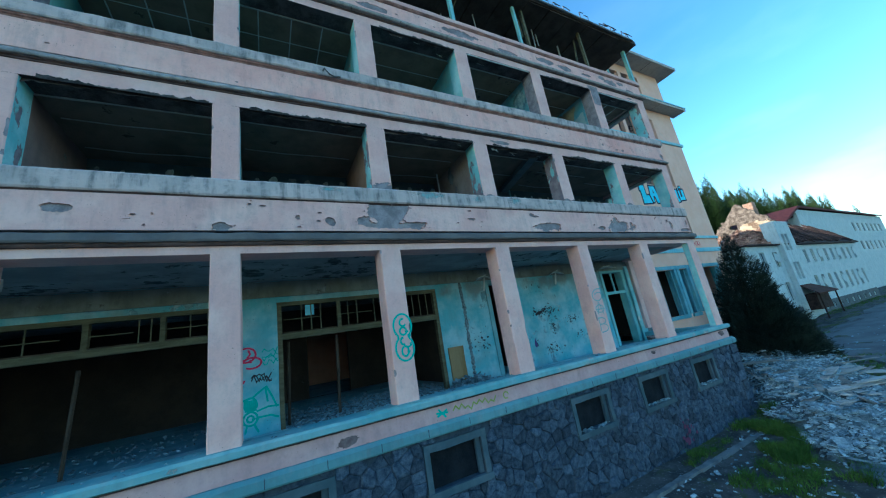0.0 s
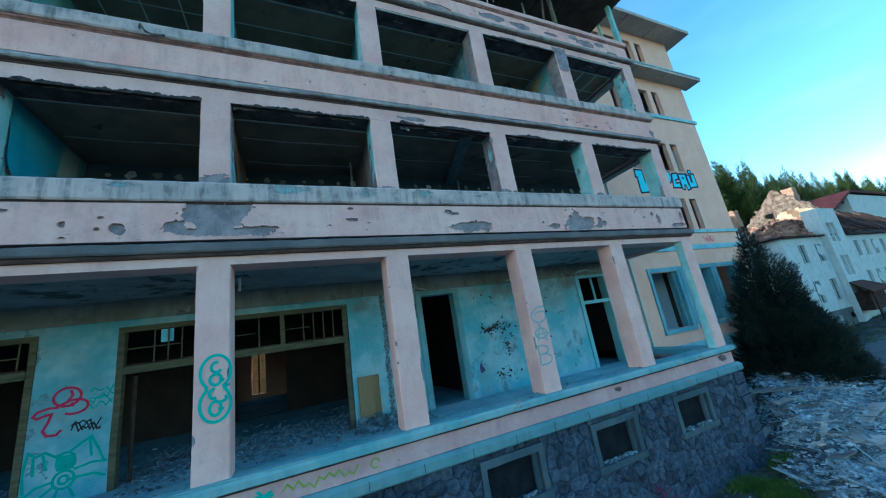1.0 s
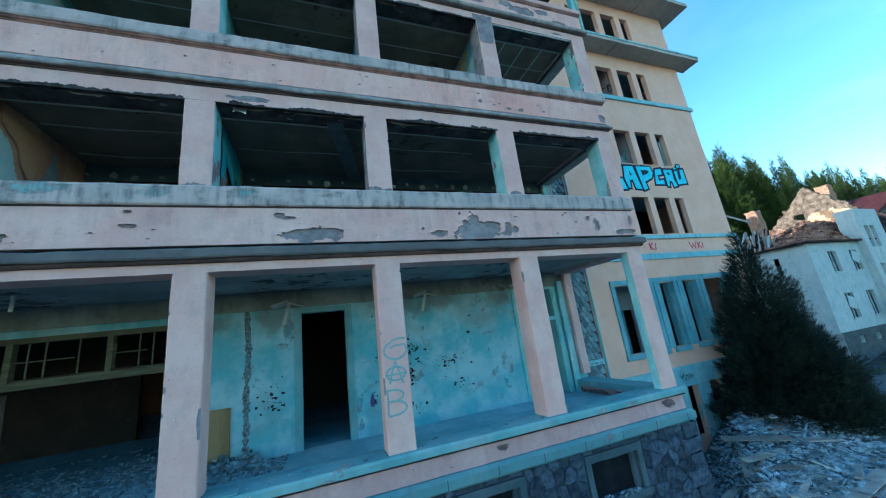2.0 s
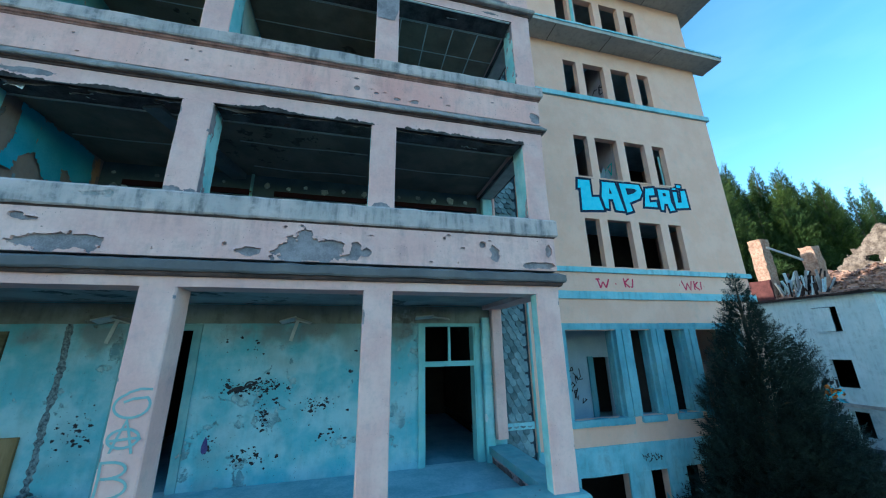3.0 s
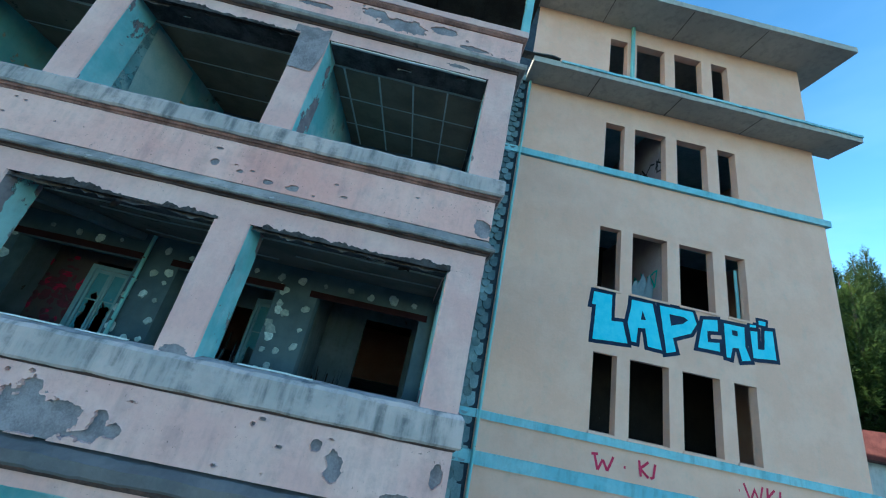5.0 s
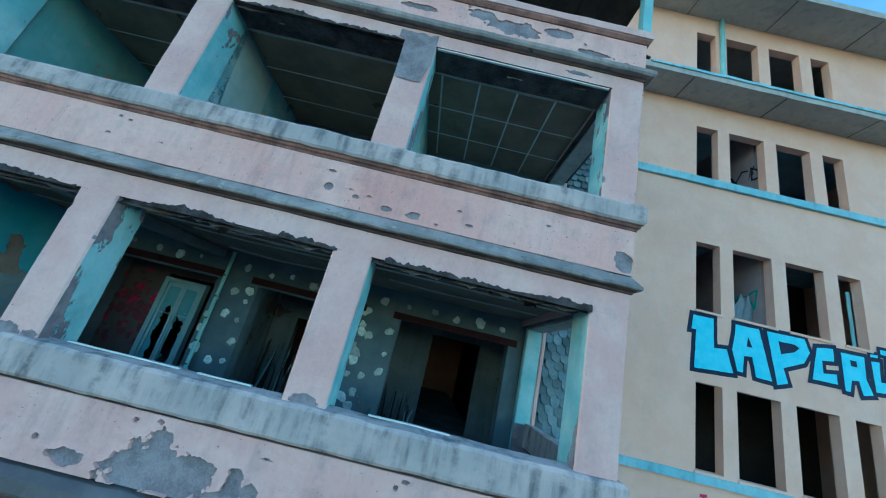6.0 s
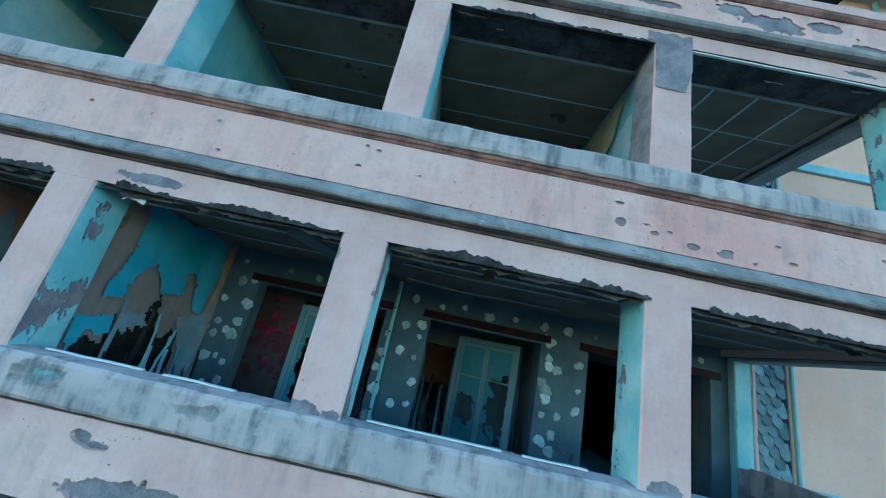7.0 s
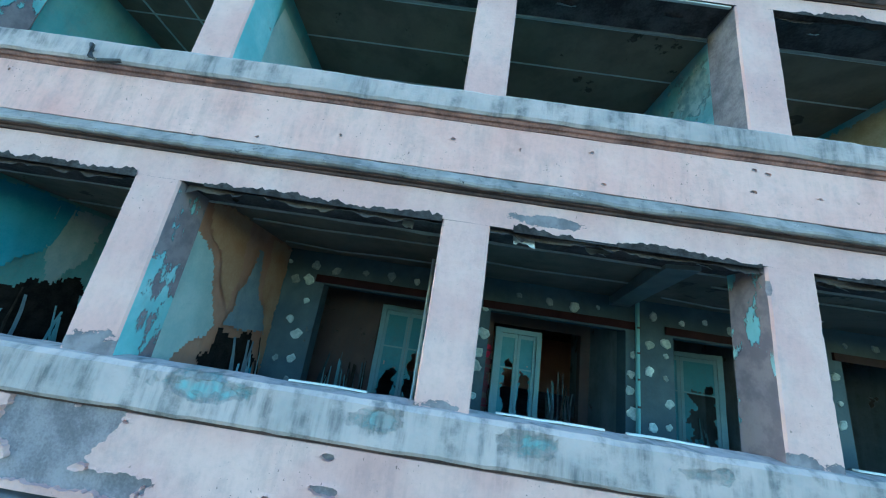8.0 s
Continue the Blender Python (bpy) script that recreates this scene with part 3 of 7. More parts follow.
plaster_skin("plaster_coat", 13.292, 13.778, [(12.4, 13.62, 0.26, 0.10), (11.4, 13.5, 0.3, 0.06), (9.2, 13.55, 0.5, 0.12), (7.4, 13.4, 0.4, 0.08), (5.4, 13.55, 0.7, 0.12), (2.6, 13.5, 0.5, 0.10), (0.3, 13.55, 0.4, 0.1), (14.2, 13.38, 0.3, 0.05), (12.9, 13.5, 0.42, 0.14), (13.6, 13.62, 0.25, 0.09), (10.2, 13.5, 0.35, 0.12)], [(10.3, 13.6, 0.08, 0.04)], pink_high, "faded pink plaster coat with chipped edges", 15, 60, 0.022, 0.012)

# floors, ceilings and the walls behind the loggias
# depth stretched so the unseen rear keeps sun off the ruined house
DEEP = 24.0
# darker copy of the loggia floor; indoor shade is partly in its colour
solid("floor_hall", a_box(XL, 15.04, 10.0, DEEP, 2.55, 2.748), grainy("shaded_hall_floor", (0.12, 0.27, 0.36), (0.24, 0.42, 0.52), 1.2, 22, bump=0.4), "dusty blue-grey hall floor", "floor")
solid("floor_1", a_box(XL, END - 0.02, FRONT + 0.35, 9.999, 2.55, 2.75), floor_mat, "dusty blue-grey concrete floor strewn with plaster", "floor")
solid("floor_2", a_box(XL, END - 0.32, FRONT + 0.31, DEEP, 6.55, 6.74), floor_mat, "dusty concrete floor", "floor")
solid("floor_3", a_box(XL, END - 0.32, FRONT + 0.31, DEEP, 9.85, 10.04), floor_mat, "dusty concrete floor", "floor")
solid("floor_4", a_box(XL, END - 0.32, FRONT + 0.31, DEEP, 13.1, 13.3), floor_mat, "dusty concrete floor", "floor")
solid("ceiling_1", a_box(XL, END - 0.32, FRONT + 0.31, DEEP, 6.42, 6.52), ceiling_light, "stained flaking ceiling", "ceiling")
solid("ceiling_2", a_box(XL, END - 0.32, FRONT + 0.31, DEEP, 9.62, 9.72), ceiling_mat, "stained grey ceiling", "ceiling")
solid("ceiling_3", a_box(XL, END - 0.32, FRONT + 0.31, DEEP, 12.92, 13.02), peeling("warm_stained_ceiling", (0.31, 0.245, 0.185), (0.22, 0.175, 0.135), (0.11, 0.09, 0.07), (0.15, 0.125, 0.10), 0.33, (), 0.68), "stained grey ceiling of square panels", "ceiling")

G_HOLES = [(6.78, 7.9, 2.7, 5.84), (0.03, 4.7, 2.7, 5.84), (-6.6, -1.22, 2.7, 5.84), (12.95, 14.3, 2.7, 5.9)]
M_HOLES = [(-9.6, -7.4, 6.6, 9.05), (-6.5, -4.4, 6.6, 9.05), (-3.3, -1.2, 6.6, 9.05), (-0.2, 1.95, 6.6, 9.05), (3.1, 5.0, 6.6, 9.05), (6.1, 8.46, 6.6, 9.05), (9.28, 11.3, 6.6, 9.05), (12.15, 14.32, 6.6, 9.12)]
solid("wall_back_1", holed("y", 9.85, 10.15, XL, 15.05, 2.6, 6.45, G_HOLES), cyan_wall, "pale cyan plaster wall flaking and scribbled on", "wall")
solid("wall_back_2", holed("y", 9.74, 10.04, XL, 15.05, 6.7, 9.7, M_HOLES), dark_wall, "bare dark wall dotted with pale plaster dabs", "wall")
solid("wall_back_3", holed("y", 9.74, 10.04, XL, 15.05, 10.0, 12.95, [(a, b, 10.0, 12.3) for a, b, *_ in M_HOLES]), inner_wall, "dirty grey wall", "wall")
solid("wall_back_4", holed("y", 9.74, 10.04, XL, 15.05, 13.2, 16.0, [(3, 4.5, 13.3, 15.4), (10.8, 11.6, 13.3, 15.4)]), inner_wall, "dirty grey wall", "wall")
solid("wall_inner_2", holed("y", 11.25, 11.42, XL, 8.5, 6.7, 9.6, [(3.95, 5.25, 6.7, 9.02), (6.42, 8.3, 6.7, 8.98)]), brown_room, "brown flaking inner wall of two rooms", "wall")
solid("wall_inner_3", holed("y", 12.3, 12.5, 8.7, 15.0, 6.7, 9.6, [(9.3, 10.0, 6.7, 8.7), (12.9, 14.2, 6.7, 9.1)]), inner_wall, "dirty grey inner wall", "wall")
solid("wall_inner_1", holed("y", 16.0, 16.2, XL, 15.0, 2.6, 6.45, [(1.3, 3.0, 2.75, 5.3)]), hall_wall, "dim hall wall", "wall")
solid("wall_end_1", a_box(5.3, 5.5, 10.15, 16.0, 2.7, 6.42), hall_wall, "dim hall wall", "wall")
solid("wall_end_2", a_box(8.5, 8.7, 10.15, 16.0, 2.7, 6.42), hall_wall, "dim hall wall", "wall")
solid("wall_west", a_box(XL - 0.3, XL, FRONT + 0.02, DEEP + 0.3, 0, 16), pink_plain, "pink end wall", "wall")
solid("wall_north", holed("y", DEEP, DEEP + 0.3, XL, 24.46, 0, 19.46, [(0.95, 1.68, 3.0, 5.2)]), beige, "rear wall of the building", "wall")
# added backdrop whose ochre stands in for the warm light in the rear opening
solid("rear_backdrop", a_box(-6, 12, DEEP + 9, DEEP + 9.2, 0, 6.5), grainy("ochre_backdrop", (0.075, 0.075, 0.045), (0.11, 0.11, 0.065), 2, 20), "ochre backdrop added beyond the rear opening", "wall")
for z0, z1, xs, m in ((6.74, 9.62, [COLS[k] for k in (0, 1)], teal_wall), (6.74, 9.62, [COLS[2]], mauve_wall), (6.74, 9.62, [COLS[3]], teal_wall), (6.74, 9.62, [COLS[4]], tan_wall), (6.74, 9.62, [COLS[5]], grey_tan), (10.04, 12.92, COLS[:6], teal_wall), (10.04, 12.92, COLS[6:8], cyan_wall)):
    for x in xs:
        solid("partition", rough_box((x + 0.12, x + 0.36, body + 0.002, BACK - 0.002, z0, z1), 0.5, 0.004), m, "flaking painted partition between two loggias", "wall")

rear = thing("rear_door", (1.3, DEEP, 2.9), "dark barred frame of the rear opening", "door frame")
part("post", a_box(1.28, 1.36, DEEP + 0.1, DEEP + 0.18, 3.0, 5.2), wood_dark, rear)
for z in (3.7, 4.3, 4.8):
    part("rail", a_box(0.95, 1.68, DEEP + 0.11, DEEP + 0.17, z, z + 0.05), wood_dark, rear)

# plinth core
solid("plinth_wall", holed("y", FRONT - 0.03, FRONT + 0.42, XL, END + 0.02, -0.6, 2.4, [(x, x + 1.2, 1.45, 2.14) for x in (-6.9, -3.75, -0.6, 2.5, 6.55, 9.3, 12.1)]), mortar, "dark rubble-stone plinth with small cellar windows", "wall")
solid("plinth_wall_end", a_box(END - 0.42, END + 0.02, FRONT + 0.42, BACK, -0.6, 2.4), mortar, "dark rubble-stone plinth", "wall")

# top floor roof
roof = thing("broken_roof", (8, FRONT, 16), "dark sagging flat roof with a torn gutter edge", "roof")
part("roof_slab", rough_box((XL, 15.3, 6.45, DEEP + 0.3, 15.92, 16.12), 0.7, 0.02), wood_dark, roof)

# ---- the beige wing ----
WY, WX0, WX1 = 9.92, 15.86, 24.46
CX1, CY, CZ = 25.12, 9.2, 16.5  # canopy: right end, front edge, top
TX, TY, TZ = 25.28, 8.95, 19.65  # roof slab
wing = thing("stair_wing", (20, WY, 0), "beige rendered five-storey wing with cyan string courses", "building")
WIN = [(18.21, 18.76), (19.06, 19.96), (20.28, 21.16), (21.49, 22.02)]
ROWS_Z = [(7.70, 9.29), (10.78, 12.36), (14.06, 15.58), (17.35, 18.84)]
holes = [(a, b, z0, z1) for a, b in WIN for z0, z1 in ROWS_Z]
GW = [(17.0, 18.69), (19.18, 19.93), (20.41, 21.2), (21.62, 23.3)]
holes += [(a, b, 3.45, 5.78) for a, b in GW]
holes += [(17.0, 18.44, 0.5, 2.12), (19.14, 19.7, 0.5, 2.12), (20.31, 20.95, 0.5, 2.12)]
part("wall", holed("y", WY, WY + 0.2, WX0, WX1, -0.5, 19.46, holes), beige, wing)
part("side_wall", a_box(WX1 - 0.3, WX1, WY + 0.2, DEEP, -0.5, 19.46), beige, wing)
for z0, z1, out in ((13.87, 14.05, 0.08), (7.5, 7.65, 0.08), (6.69, 6.92, 0.06)):
    part("string_course", rough_box((WX0 - 0.02, WX1 + 0.1, WY - out, WY + 0.1, z0, z1), 0.4, 0.004), cyan_trim, wing, "cyan painted string course")
part("basement_band", rough_box((WX0, WX1 + 0.06, WY - 0.07, WY + 0.05, 2.14, 2.80), 0.4, 0.006), cyan_trim, wing, "cyan basement band with scribbles")
part("canopy", rough_box((15.75, CX1, CY, WY + 0.1, CZ - 0.18, CZ), 0.5, 0.006), canopy_mat, wing, "grey concrete canopy slab")
part("top_canopy", rough_box((15.4, TX, TY, DEEP, TZ - 0.2, TZ), 0.7, 0.006), canopy_mat, wing, "grey overhanging roof slab")
for k, z in enumerate((6.75, 10.1, 13.45, 16.5)):
    solid("floor_wing_%d" % (k + 1), a_box(15.05, WX1 - 0.3, WY + 0.2, DEEP, z - 0.2, z), floor_mat, "bare concrete floor", "floor")
solid("floor_wing_0", a_box(15.05, WX1 - 0.3, WY + 0.2, DEEP, 2.8, 3.0), floor_mat, "bare concrete floor", "floor")
solid("wall_wing_inner", holed("y", 13.0, 13.2, 15.36, WX1 - 0.3, 0, 19.46, [(18.3, 19.1, 3.0, 5.2)]), hall_wall, "darkened inner wall of the wing", "wall")
solid("wall_stair", a_box(15.05, WX0, WY + 0.02, WY + 0.34, -0.5, 19.46), mortar, "wall strip behind the round slates", "wall")
solid("wall_wing_room", holed("y", 12.0, 12.15, 15.4, 20.9, 3.0, 6.4, [(19.34, 19.99, 3.0, 4.95)]), grainy("pale_room_wall", (0.40, 0.52, 0.62), (0.52, 0.63, 0.71), 1.5, 20), "pale blue inner wall behind the large windows", "wall")
solid("door_room", a_box(19.14, 19.338, 11.94, 12.17, 3.0, 4.98), window_shade_blue, "cyan jamb of an inner doorway", "door frame")
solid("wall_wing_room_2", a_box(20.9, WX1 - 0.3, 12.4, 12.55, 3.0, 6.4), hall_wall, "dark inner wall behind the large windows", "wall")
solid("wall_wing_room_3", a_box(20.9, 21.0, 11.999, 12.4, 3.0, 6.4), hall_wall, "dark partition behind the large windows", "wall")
# added out of view; its shadow covers the end wall of the ruined house
solid("sun_block_wall", a_box(12.0, 24.5, DEEP + 0.31, 36.0, -0.5, 14.8), beige, "unseen block added to keep the sun off the ruined house", "wall")
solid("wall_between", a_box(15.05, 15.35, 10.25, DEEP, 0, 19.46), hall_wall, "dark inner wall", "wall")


# ---- paint on walls ----
def stroke(bm, pts, width, y, closed=False, axis="y", mi=0):
    """A painted line of the given width on the plane y (or x) through (u, z) points, with mitred joints."""
    p = [Vector((u, z)) for u, z in pts]
    k, left, right = len(p), [], []
    for i in range(k):
        a = p[i - 1] if i or closed else None
        b = p[(i + 1) % k] if i < k - 1 or closed else None
        d0 = (p[i] - a).normalized() if a is not None else None
        d1 = (b - p[i]).normalized() if b is not None else None
        d0, d1 = d0 or d1, d1 or d0
        t = (d0 + d1)
        t = t.normalized() if t.length > 0.05 else d1
        nrm = Vector((-t.y, t.x))
        m = width / 2 / max(0.45, nrm.dot(Vector((-d1.y, d1.x))))
        for side, s in ((left, m), (right, -m)):
            q = p[i] + nrm * s
            side.append(bm.verts.new((q.x, y, q.y) if axis == "y" else (y, q.x, q.y)))
    for i in range(k if closed else k - 1):
        j = (i + 1) % k
        bm.faces.new([left[i], left[j], right[j], right[i]]).material_index = mi


def arc(cx, cz, rx, rz, a0, a1, n=14):
    return [(cx + rx * math.cos(radians(a0 + (a1 - a0) * k / n)), cz + rz * math.sin(radians(a0 + (a1 - a0) * k / n))) for k in range(n + 1)]


def paint(name, a, b):
    return grainy(name, a, b, 6, 70, 0.6, 0.1)


aqua_paint, ink_paint = paint("aqua_spray_paint", (0.10, 0.62, 0.80), (0.16, 0.70, 0.85)), paint("dark_blue_outline_paint", (0.008, 0.018, 0.045), (0.014, 0.03, 0.07))
red_paint, green_paint = paint("crimson_spray_paint", (0.50, 0.025, 0.075), (0.62, 0.05, 0.12)), paint("green_spray_paint", (0.03, 0.36, 0.30), (0.05, 0.46, 0.38))
black_paint, teal_paint = paint("black_spray_paint", (0.015, 0.015, 0.02), (0.05, 0.05, 0.06)), paint("faded_teal_spray_paint", (0.20, 0.36, 0.38), (0.26, 0.42, 0.43))
smear_paint = paint("dull_red_spray_smear", (0.09, 0.055, 0.07), (0.22, 0.05, 0.08))
lime_paint = paint("lime_spray_paint", (0.22, 0.30, 0.05), (0.30, 0.36, 0.12))

BIG_L = [(18.09, 10.6), (18.52, 10.6), (18.52, 9.96), (18.79, 9.98), (18.91, 9.50), (18.11, 9.45), (18.15, 10.28), (18.05, 10.28)]
BIG_A = [(18.99, 10.58), (19.49, 10.58), (19.71, 9.5), (19.38, 9.52), (19.32, 9.94), (19.15, 9.92), (19.11, 9.56), (19.0, 9.57), (18.90, 10.0), (18.97, 10.36)]
BIG_P = [(19.66, 10.58), (20.46, 10.58), (20.55, 10.3), (20.41, 10.04), (19.96, 9.84), (20.04, 9.53), (19.81, 9.46)]
BIG_C = [(20.71, 10.45), (21.06, 10.5), (21.06, 10.22), (20.8, 10.19), (20.8, 9.91), (21.08, 9.95), (21.08, 9.74), (20.56, 9.74)]
BIG_R = [(21.22, 10.46), (21.72, 10.46), (21.70, 9.99), (21.81, 9.67), (21.6, 9.62), (21.54, 9.91), (21.39, 9.9), (21.33, 9.64), (21.23, 9.65)]
BIG_U = [(21.86, 10.4), (22.04, 10.42), (22.01, 9.98), (22.17, 10.0), (22.22, 10.48), (22.42, 10.5), (22.44, 9.8), (21.88, 9.75)]
DOTS = ([(21.86, 10.56), (22.02, 10.57), (22.02, 10.51), (21.86, 10.5)], [(22.09, 10.71), (22.27, 10.71), (22.26, 10.6), (22.09, 10.6)])
EYES = {1: [(19.25, 10.36), (19.21, 10.13), (19.33, 10.14)], 2: [(19.89, 10.41), (20.24, 10.41), (20.34, 10.35), (20.21, 10.23), (19.93, 10.13)], 4: [(21.4, 10.33), (21.54, 10.33), (21.54, 10.2), (21.41, 10.2)]}


def spread_out(pts):
    """The letters at their place on the wing: the line of writing climbs a little."""
    return [(18.02 + 1.0175 * (u - 17.965), 9.47 + 0.947 * (v - 9.365) + 0.025 * (u - 17.965)) for u, v in pts]


def flat(bm, pts, y, mi=0):
    bm.faces.new([bm.verts.new((u, y, z)) for u, z in pts]).material_index = mi


def wavy(pts, amount=0.008, step=0.09):
    """The same outline with an unsteady hand."""
    out = []
    for (a, b), (c, d) in zip(pts, pts[1:] + pts[:1]):
        n = max(1, int(math.hypot(c - a, d - b) / step))
        for k in range(n):
            u, z = a + (c - a) * k / n, b + (d - b) * k / n
            out.append((u + amount * noise.noise((u * 9, z * 9, 1)), z + amount * noise.noise((u * 9, z * 9, 5))))
    return out


tag = thing("graffiti", (20.2, WY, 9.3), "large aqua bubble letters LAPCRÜ with dark blue outline on beige render", "graffiti")
for k, pts in enumerate((BIG_L, BIG_A, BIG_P, BIG_C, BIG_R, BIG_U)):
    bm = bmesh.new()
    for q, shape in enumerate([pts] + (list(DOTS) if k == 5 else [])):
        line = wavy(spread_out(shape))
        stroke(bm, line, 0.17 if q == 0 else 0.13, WY - 0.003 - 0.0012 * k - 0.0003 * q, closed=True, mi=1)
        flat(bm, line, WY - 0.0125 - 0.0005 * q)
    if k in EYES:
        flat(bm, wavy(spread_out(EYES[k])), WY - 0.0145, 1)
    part("letter", bm, (aqua_paint, ink_paint), tag, flip=False)


def scribble(label, at, lines, width, material, y, category="graffiti", axis="y"):
    """One tag sprayed on a wall: strokes are parts of it."""
    t = thing("graffiti", at, label, category)
    for k, pts in enumerate(lines):
        bm = bmesh.new()
        stroke(bm, pts, width, y - 0.0012 * (k % 9), closed=pts[0] == pts[-1] and len(pts) > 3, axis=axis)
        part("stroke", bm, material[k % len(material)] if isinstance(material, tuple) else material, t, flip=False)
    return t


def grow(lines, x, z, w, h):
    return [[(x + u * w, z + v * h) for u, v in pts] for pts in lines]


W_K = [[(-0.04, 0.95), (0.1, 1.0)], [(0.02, 1), (0.1, 0)], [(0.1, 0), (0.2, 0.7)], [(0.2, 0.7), (0.3, 0.05)], [(0.3, 0.05), (0.42, 1)], [(0.64, 0.5), (0.68, 0.5)]]
K_I = [[(0, 1), (0.1, 0)], [(0.5, 1), (0.05, 0.5), (0.5, 0.0)], [(0.85, 0.95), (0.75, 0.1), (0.6, 0.0)]]
scribble("thin red sprayed letters W K I on beige render", (18.9, WY, 7.0), grow(W_K, 18.33, 7.03, 1.0, 0.28) + grow(K_I, 19.29, 7.07, 0.40, 0.28), 0.05, red_paint, WY - 0.004)
scribble("thin red sprayed letters W K I on beige render", (21.8, WY, 7.0), grow([[(0.0, 0.5), (0.02, 0.52)], [(0.12, 0.95), (0.25, 0.05), (0.36, 0.7), (0.46, 0.05), (0.55, 0.95)], [(0.66, 0.95), (0.64, 0.05)], [(0.82, 0.9), (0.66, 0.45), (0.86, 0.05)], [(0.95, 0.9), (0.92, 0.1)], [(1.06, 0.4), (1.08, 0.42)]], 21.42, 7.03, 0.95, 0.33), 0.045, red_paint, WY - 0.004)
loop = arc(2.29, 4.63, 0.20, 0.25, -52, 232, 20) + arc(2.29, 4.17, 0.20, 0.25, 128, 412, 20)
scribble("green double loop sprayed on a pink pillar", (2.29, FRONT, 4.4), [loop + [loop[0]], arc(2.30, 4.70, 0.07, 0.075, 70, 330, 10), arc(2.29, 4.52, 0.075, 0.08, 0, 360, 12), arc(2.27, 4.32, 0.06, 0.07, 80, 300, 10), arc(2.29, 4.11, 0.075, 0.10, 0, 360, 12), arc(2.36, 4.24, 0.07, 0.05, 200, 400, 8)], 0.042, green_paint, FRONT - 0.012)
scribble("faded teal letters G A B sprayed on a pink pillar", (8.5, FRONT, 4.4), [[(8.70, 4.93), (8.56, 4.94), (8.44, 4.90)] + arc(8.50, 4.74, 0.20, 0.15, 115, 380, 18) + [(8.66, 4.83), (8.5, 4.82), (8.40, 4.78)], [(8.36, 4.19), (8.41, 4.36), (8.48, 4.56), (8.54, 4.38), (8.60, 4.17)], arc(8.48, 4.35, 0.17, 0.11, 0, 360, 18), [(8.33, 4.33), (8.63, 4.35)], [(8.30, 4.10), (8.31, 3.92), (8.30, 3.70)], [(8.30, 4.09)] + arc(8.40, 4.00, 0.18, 0.09, 90, -90, 10) + [(8.33, 3.91)], [(8.34, 3.91)] + arc(8.42, 3.80, 0.20, 0.11, 90, -90, 10) + [(8.30, 3.68)]], 0.032, teal_paint, FRONT - 0.012)
PW = 9.85 - 0.005
scribble("crimson looping scrawl on pale cyan wall", (-0.75, PW, 4.3), [arc(-0.70, 4.60, 0.20, 0.17, -60, 300, 20), arc(-0.58, 4.40, 0.20, 0.13, 170, -130, 14), [(-0.66, 4.72), (-0.62, 4.62), (-0.70, 4.50), (-0.82, 4.46)], [(-0.80, 4.43), (-0.95, 4.44), (-1.10, 4.40), (-1.16, 4.33), (-1.10, 4.28), (-0.98, 4.32), (-0.90, 4.33), (-0.94, 4.18), (-1.0, 4.05), (-0.94, 3.95), (-0.80, 3.94), (-0.74, 4.02)]], 0.045, red_paint, PW)
rnd = random.Random(5)
scribble("small black scrawl on pale cyan wall", (-0.35, PW, 4.0), [[(-0.6 + 0.055 * k, 4.02 + rnd.uniform(-0.11, 0.11)) for k in range(9)] for _ in range(3)], 0.025, black_paint, PW)
scribble("teal scrawl on pale cyan wall", (-0.2, PW, 4.4), [[(-0.36 + 0.05 * k, 4.35 + q * 0.1 + rnd.uniform(-0.07, 0.07)) for k in range(8)] for q in range(4)], 0.022, green_paint, PW)
web = [[(-1.17, 3.72), (-1.05, 3.62), (-0.92, 3.66), (-0.78, 3.56), (-0.66, 3.60)], [(-1.16, 3.70), (-1.20, 3.35), (-1.16, 3.02)], [(-1.08, 3.62), (-1.06, 3.3)], [(-0.95, 3.62), (-0.88, 3.35)], [(-0.58, 3.60), (-0.42, 3.72), (-0.28, 3.80), (-0.16, 3.55), (-0.06, 3.30)], [(-0.30, 3.76), (-0.26, 3.45)], [(-0.50, 3.28), (-0.25, 3.34), (-0.02, 3.32)], [(-0.50, 3.14), (-0.2, 3.14), (-0.03, 3.06)], [(-0.78, 3.14), (-1.0, 3.10), (-1.15, 2.98)], [(-0.76, 3.06), (-0.9, 2.95), (-1.0, 2.86)], [(-0.70, 3.0), (-0.74, 2.84)], [(-0.55, 3.0), (-0.46, 2.82)]]
scribble("spidery green scrawl low on pale cyan wall", (-0.65, PW, 3.2), web + [arc(-0.63, 3.14, 0.15, 0.15, 0, 360, 16), arc(-0.63, 3.14, 0.07, 0.07, 0, 360, 10), arc(-0.62, 3.42, 0.13, 0.18, -20, 200, 12)] + [[(-0.74 + 0.045 * k, 3.55), (-0.72 + 0.04 * k, 3.3)] for k in range(6)], 0.042, green_paint, PW)
scribble("green star and lime letters sprayed under the ledge", (3.4, FRONT, 2.78), [[(2.78, 2.72), (3.02, 2.82)], [(2.82, 2.86), (2.98, 2.68)], [(2.76, 2.79), (3.04, 2.76)]], 0.04, green_paint, FRONT - 0.045)
scribble("lime scrawl sprayed under the ledge", (3.9, FRONT, 2.78), [[(3.15 + 0.075 * k, 2.78 + (0.065 if k % 2 else -0.065) * (0.6 + 0.5 * math.sin(k * 2.3)) + 0.015 * math.cos(k * 1.7)) for k in range(16)], arc(4.55, 2.78, 0.07, 0.07, 0, 300, 8)], 0.028, lime_paint, FRONT - 0.045)
